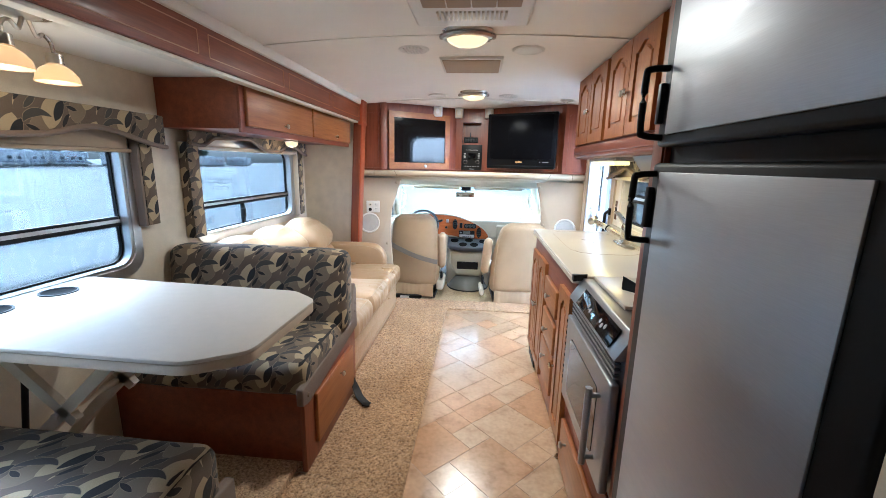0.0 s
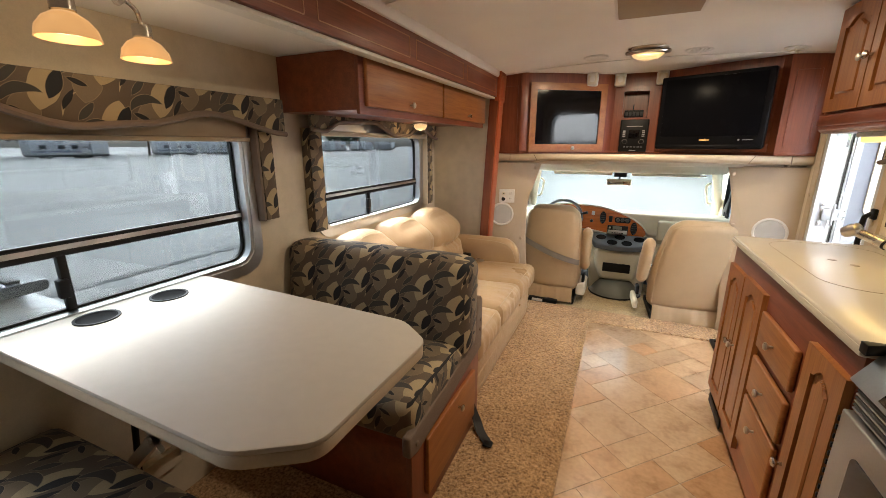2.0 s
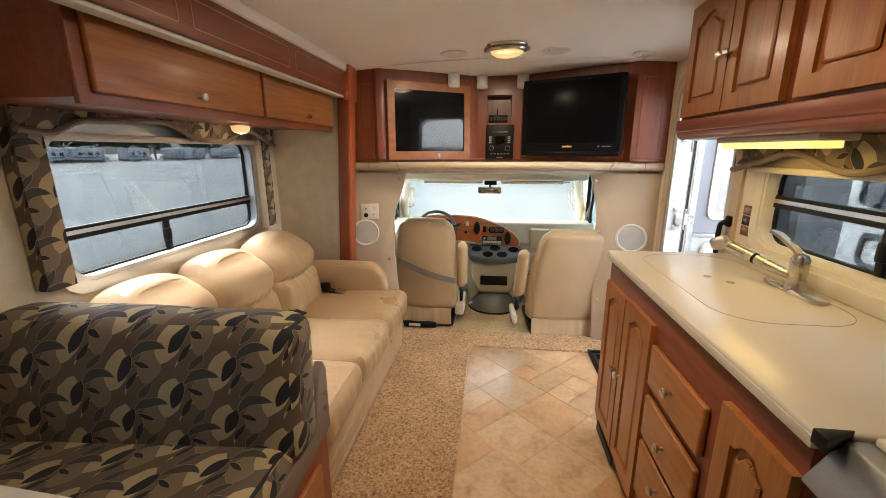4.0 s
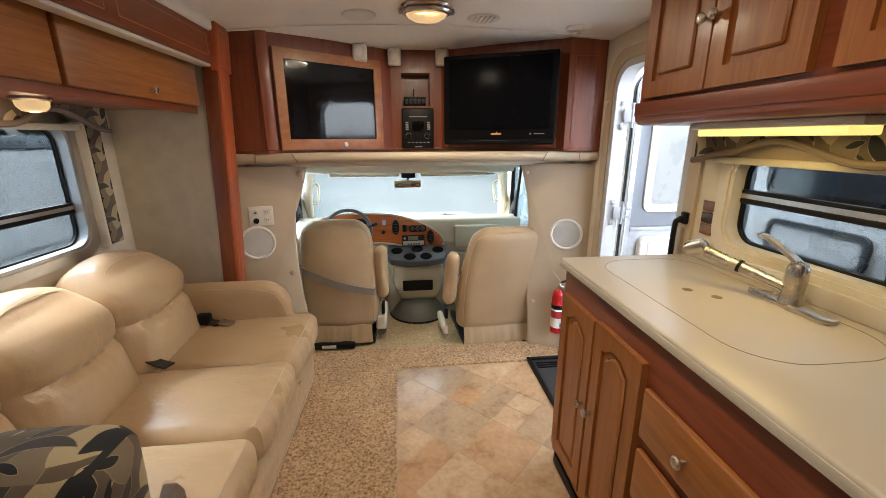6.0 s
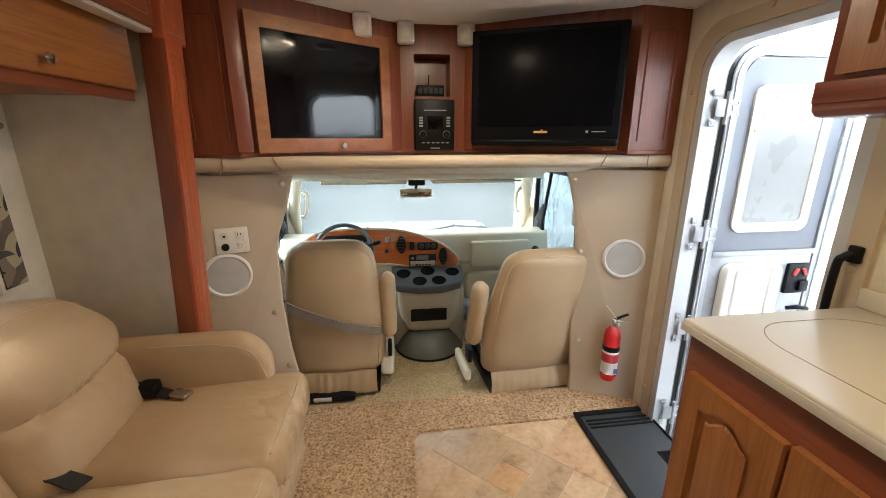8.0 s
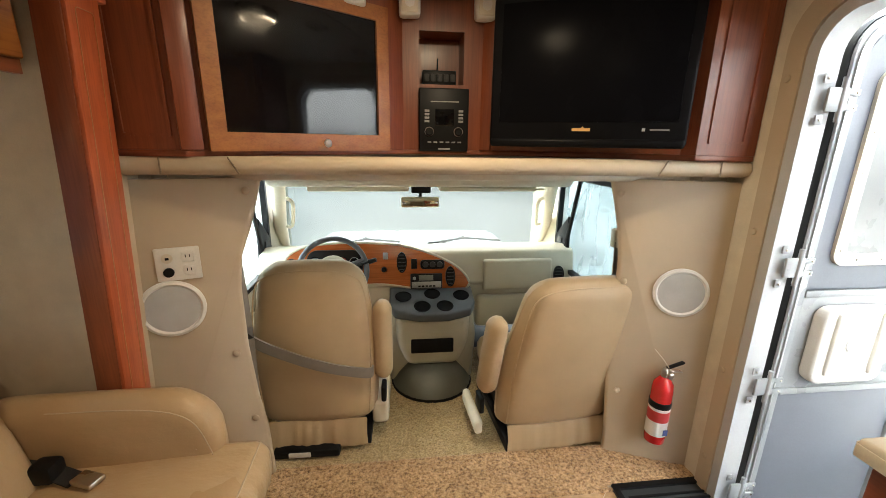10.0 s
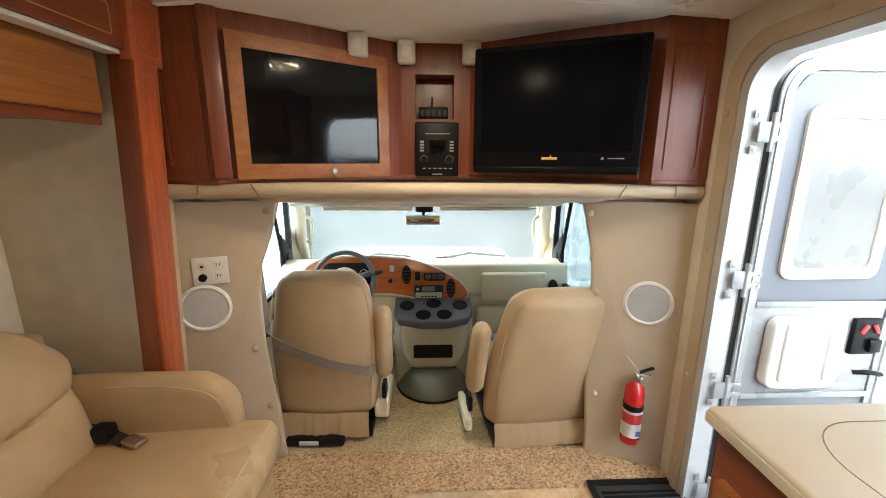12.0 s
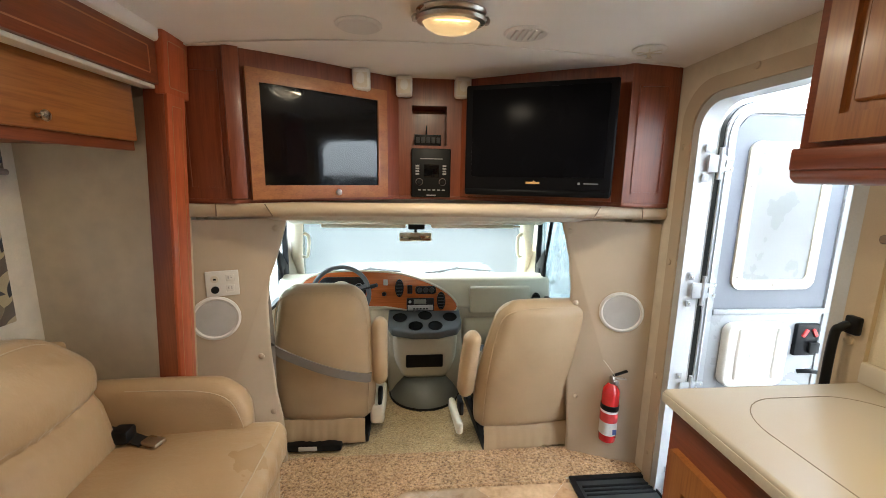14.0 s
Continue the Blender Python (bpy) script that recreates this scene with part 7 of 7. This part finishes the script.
def motorhome(at, rz, length, height, stripe, cabover):
    """A parked motorhome; local x along its length."""
    v = thing("motorhome", at, "white parked motorhome with dark windows", "motorhome", "parked motorhomes", rz=rz, local=True)
    h, L = height, length
    part("body", box(-L / 2, -1.22, 0.55, L / 2 - (1.6 if cabover else 0.0), 1.22, h, 0.12, 3), rv_white, v)
    if cabover:
        part("cabover", prism([(L / 2 - 1.62, 1.75), (L / 2 - 0.5, 1.85), (L / 2 - 0.35, h - 0.35), (L / 2 - 0.8, h), (L / 2 - 1.62, h)], 1, -1.2, 1.2, 0.06), rv_white, v)
        part("cab", prism([(L / 2 - 1.62, 0.5), (L / 2 + 0.5, 0.5), (L / 2 + 0.5, 1.05), (L / 2 - 0.35, 1.2), (L / 2 - 0.85, 1.85), (L / 2 - 1.62, 1.85)], 1, -0.95, 0.95, 0.06), rv_white, v)
        part("windshield", prism([(L / 2 - 0.33, 1.24), (L / 2 - 0.30, 1.24), (L / 2 - 0.76, 1.82), (L / 2 - 0.80, 1.82)], 1, -0.85, 0.85), rv_dark, v)
    else:
        part("windshield", box(L / 2 - 0.01, -1.05, 1.35, L / 2 + 0.02, 1.05, 2.3, 0.01), rv_dark, v)
    for s in (-1, 1):
        for wx in (-0.30, -0.02, 0.2):
            part("window", box(L * wx - 0.45, 1.215 * s, 1.55, L * wx + 0.45, 1.235 * s, 2.15, 0.008), rv_dark, v)
        part("stripe", box(-L / 2 + 0.1, 1.218 * s, 1.0, L / 2 - 1.7, 1.232 * s, 1.0 + stripe, 0.004), rv_blue, v)
        for wx in (-L * 0.22, L * 0.33):
            w = part("wheel", rod((wx, 0.95 * s, 0.40), (wx, 1.2 * s, 0.40), 0.40, n=24), tyre_mat, v)
            part("hub", rod((wx, 1.19 * s, 0.40), (wx, 1.215 * s, 0.40), 0.2, n=16), alu, w)
    part("roof_unit", box(-0.6, -0.4, h - 0.02, 0.4, 0.4, h + 0.25, 0.08, 3), rv_white, v)
    part("skirt", box(-L / 2 + 0.2, -1.15, 0.3, L / 2 - 1.8, 1.15, 0.6, 0.02), rubber, v)
    return v


rnd = random.Random(5)
mh = motorhome((-84, -14, GZ), 78, 8.5, 3.2, 0.25, True)
for k in range(1, 17):
    copy_thing(mh, pose(-84 - 5 * rnd.random() - 0.05 * k, -14 + 9.5 * k + 5 * rnd.random(), GZ, 0, 0, rnd.choice((80, 100, 255, 92, 170)) + 8 * rnd.random()))
near = motorhome((3.63, -0.4, GZ), 90, 12.0, 3.6, 0.12, False)
NX = 2.405
nw = thing("neighbour_window", (NX, 4.9, 0.9), "black-framed slider window of the motorhome alongside", "window")
part("frame", ring(rounded(3.6, 1.05, 5.40, 1.45, 0.06), rounded(3.63, 1.08, 5.37, 1.42, 0.05), 0, NX - 0.03, NX), black_plastic, nw)
part("glass", prism(rounded(3.63, 1.08, 5.37, 1.42, 0.05), 0, NX - 0.014, NX - 0.004), rv_dark, nw)
hs = thing("service_hatch", (NX, 5.0, 0.6), "hatch with a dark rubber seal on the motorhome alongside", "hatch")
part("seal", ring(rounded(4.70, 0.66, 5.33, 0.885, 0.06), rounded(4.73, 0.69, 5.30, 0.855, 0.045), 0, NX - 0.03, NX), console_grey, hs)
part("lid", prism(rounded(4.73, 0.69, 5.30, 0.855, 0.045), 0, NX - 0.018, NX - 0.004), rv_white, hs)


def parked_car(at, rz):
    c = thing("parked_car", at, "white parked pickup with a louvred bonnet vent", "car", rz=rz, local=True)
    part("body", cushion(-2.5, -0.95, 0.40, 2.5, 0.95, 1.60, 0.30, 0.08, (0.06, 0.04, 0.05), 0, 0, shape=lambda v: (v[0], v[1], v[2] - 0.25 * max(0.0, (v[0] - 1.6) / 0.9) ** 2)), rv_white, c)
    part("cabin", prism([(-2.2, 1.5), (0.5, 1.5), (-0.1, 2.1), (-2.0, 2.1)], 1, -0.80, 0.80, 0.10, 3), rv_dark, c)
    part("roof", box(-2.02, -0.72, 2.06, -0.1, 0.72, 2.15, 0.05, 3), rv_white, c)
    vent = part("bonnet_vent", box(1.65, -0.86, 1.53, 2.25, -0.55, 1.60, 0.03, 2), console_grey, c, "grey louvred vent")
    for k in range(5):
        part("louvre", box(1.70 + 0.10 * k, -0.84, 1.595, 1.75 + 0.10 * k, -0.57, 1.612, 0.006), rubber, vent)
    for wx in (-1.6, 1.6):
        for s in (-1, 1):
            part("wheel", rod((wx, 0.72 * s, 0.36), (wx, 0.97 * s, 0.36), 0.36, n=24), tyre_mat, c)
    return c


parked_car((-3.45, 0.55, GZ), 90)


def tree(at, h, seed):
    """A far tree: tapered trunk, limbs and a crown of many leaf clumps."""
    t = thing("tree", at, "distant green tree behind the lot", "tree", "far trees", local=True)
    r = random.Random(seed)
    bm = rod((0, 0, 0), (0.1, 0, h * 0.55), 0.28, 0.12, 8)
    tips = []
    for k in range(6):
        a, z = r.random() * 6.28, h * (0.3 + 0.25 * r.random())
        tip = (math.cos(a) * h * 0.22, math.sin(a) * h * 0.22, z + h * 0.22)
        rod((0.05, 0, z), tip, 0.09, 0.03, 6, into=bm)
        tips.append(tip)
    part("trunk", bm, bark, t)
    bm = bmesh.new()
    for k in range(420):
        a, b = r.random() * 6.28, r.random()
        rad = h * 0.30 * (0.35 + 0.65 * r.random()) * (1.0 if b < 0.6 else 1.25 - 0.6 * b)
        c = Vector((math.cos(a) * rad, math.sin(a) * rad, h * (0.32 + 0.68 * b)))
        q = Euler((r.random() * 6, r.random() * 6, r.random() * 6)).to_matrix()
        s = h * (0.03 + 0.035 * r.random())
        vs = [bm.verts.new(c + q @ Vector(p) * s) for p in ((-1, -0.6, 0), (0.2, -0.9, 0.3), (1, 0.1, 0), (0.1, 0.9, -0.3))]
        bm.faces.new(vs)
    part("crown", bm, leaf_mat, t)
    return t


tr = tree((-104, -30, GZ), 15, 3)
for k in range(1, 22):
    o = copy_thing(tr, pose(-100 - 10 * rnd.random(), -34 + 8.6 * k + 3 * rnd.random(), GZ - 2 * rnd.random(), 0, 0, 40 * k))

fr2 = tree((6, 58, GZ), 9, 9)
for k in range(1, 6):
    copy_thing(fr2, pose(-30 + 11 * k, 60 + 5 * rnd.random(), GZ, 0, 0, 70 * k))

# ---- floor tiles, laid on the diagonal ----
def clip(poly, inside, cross):
    out = []
    for i, p in enumerate(poly):
        q = poly[(i + 1) % len(poly)]
        if inside(p):
            out.append(p)
            if not inside(q):
                out.append(cross(p, q))
        elif inside(q):
            out.append(cross(p, q))
    return out


def clip_rect(poly, x0, y0, x1, y1):
    for ax, v, s in ((0, x0, 1), (0, x1, -1), (1, y0, 1), (1, y1, -1)):
        def ins(p, ax=ax, v=v, s=s):
            return (p[ax] - v) * s >= 0

        def crs(p, q, ax=ax, v=v):
            t = (v - p[ax]) / (q[ax] - p[ax])
            return (p[0] + (q[0] - p[0]) * t, p[1] + (q[1] - p[1]) * t)
        poly = clip(poly, ins, crs)
        if len(poly) < 3:
            return []
    return poly


def area(poly):
    return abs(sum(p[0] * q[1] - p[1] * q[0] for p, q in zip(poly, poly[1:] + poly[:1]))) / 2


U = 0.145
C45 = math.sqrt(0.5)
tiles = []
used = set()
trnd = random.Random(11)
for a in range(-10, 60):
    for b in range(-30, 45):
        if (a, b) in used:
            continue
        cellsz = (2, 2) if trnd.random() < 0.42 else ((2, 1) if trnd.random() < 0.4 else (1, 1))
        if any((a + i, b + j) in used for i in range(cellsz[0]) for j in range(cellsz[1])):
            cellsz = (1, 1)
        for i in range(cellsz[0]):
            for j in range(cellsz[1]):
                used.add((a + i, b + j))
        tiles.append((a * U, b * U, (a + cellsz[0]) * U, (b + cellsz[1]) * U))
count = 0
for (u0, v0, u1, v1) in tiles:
    g = 0.0013
    quad = [(u0 + g, v0 + g), (u1 - g, v0 + g), (u1 - g, v1 - g), (u0 + g, v1 - g)]
    quad = [((u - v) * C45 + 0.3, (u + v) * C45 + 0.5) for u, v in quad]
    poly = clip_rect(quad, -0.205, 0.2, 0.70, 5.15)
    if len(poly) < 3 or area(poly) < 0.0004:
        continue
    if min(p[0] for p in poly) > 0.56 and max(p[1] for p in poly) < 4.3:
        continue
    cx, cy = sum(p[0] for p in poly) / len(poly), sum(p[1] for p in poly) / len(poly)
    if cy < 2.2:
        continue
    dz = 0.0006 * trnd.random()
    bm = prism(poly, 2, -0.012, -0.0055 + dz)
    part("tile", bm, tile_mat, floor_ob, smooth=0)
    count += 1
bm = bmesh.new()
for (u0, v0, u1, v1) in tiles:
    g = 0.0013
    quad = [((u - v) * C45 + 0.3, (u + v) * C45 + 0.5) for u, v in ((u0 + g, v0 + g), (u1 - g, v0 + g), (u1 - g, v1 - g), (u0 + g, v1 - g))]
    poly = clip_rect(quad, -0.205, 0.2, 0.56, 3.2)
    if len(poly) >= 3 and area(poly) > 0.0004 and sum(p[1] for p in poly) / len(poly) < 2.2:
        prism(poly, 2, -0.012, -0.0055, into=bm)
tagged(part("rear_tiles", bm, tile_mat, floor_ob, smooth=0), kind="stuff")
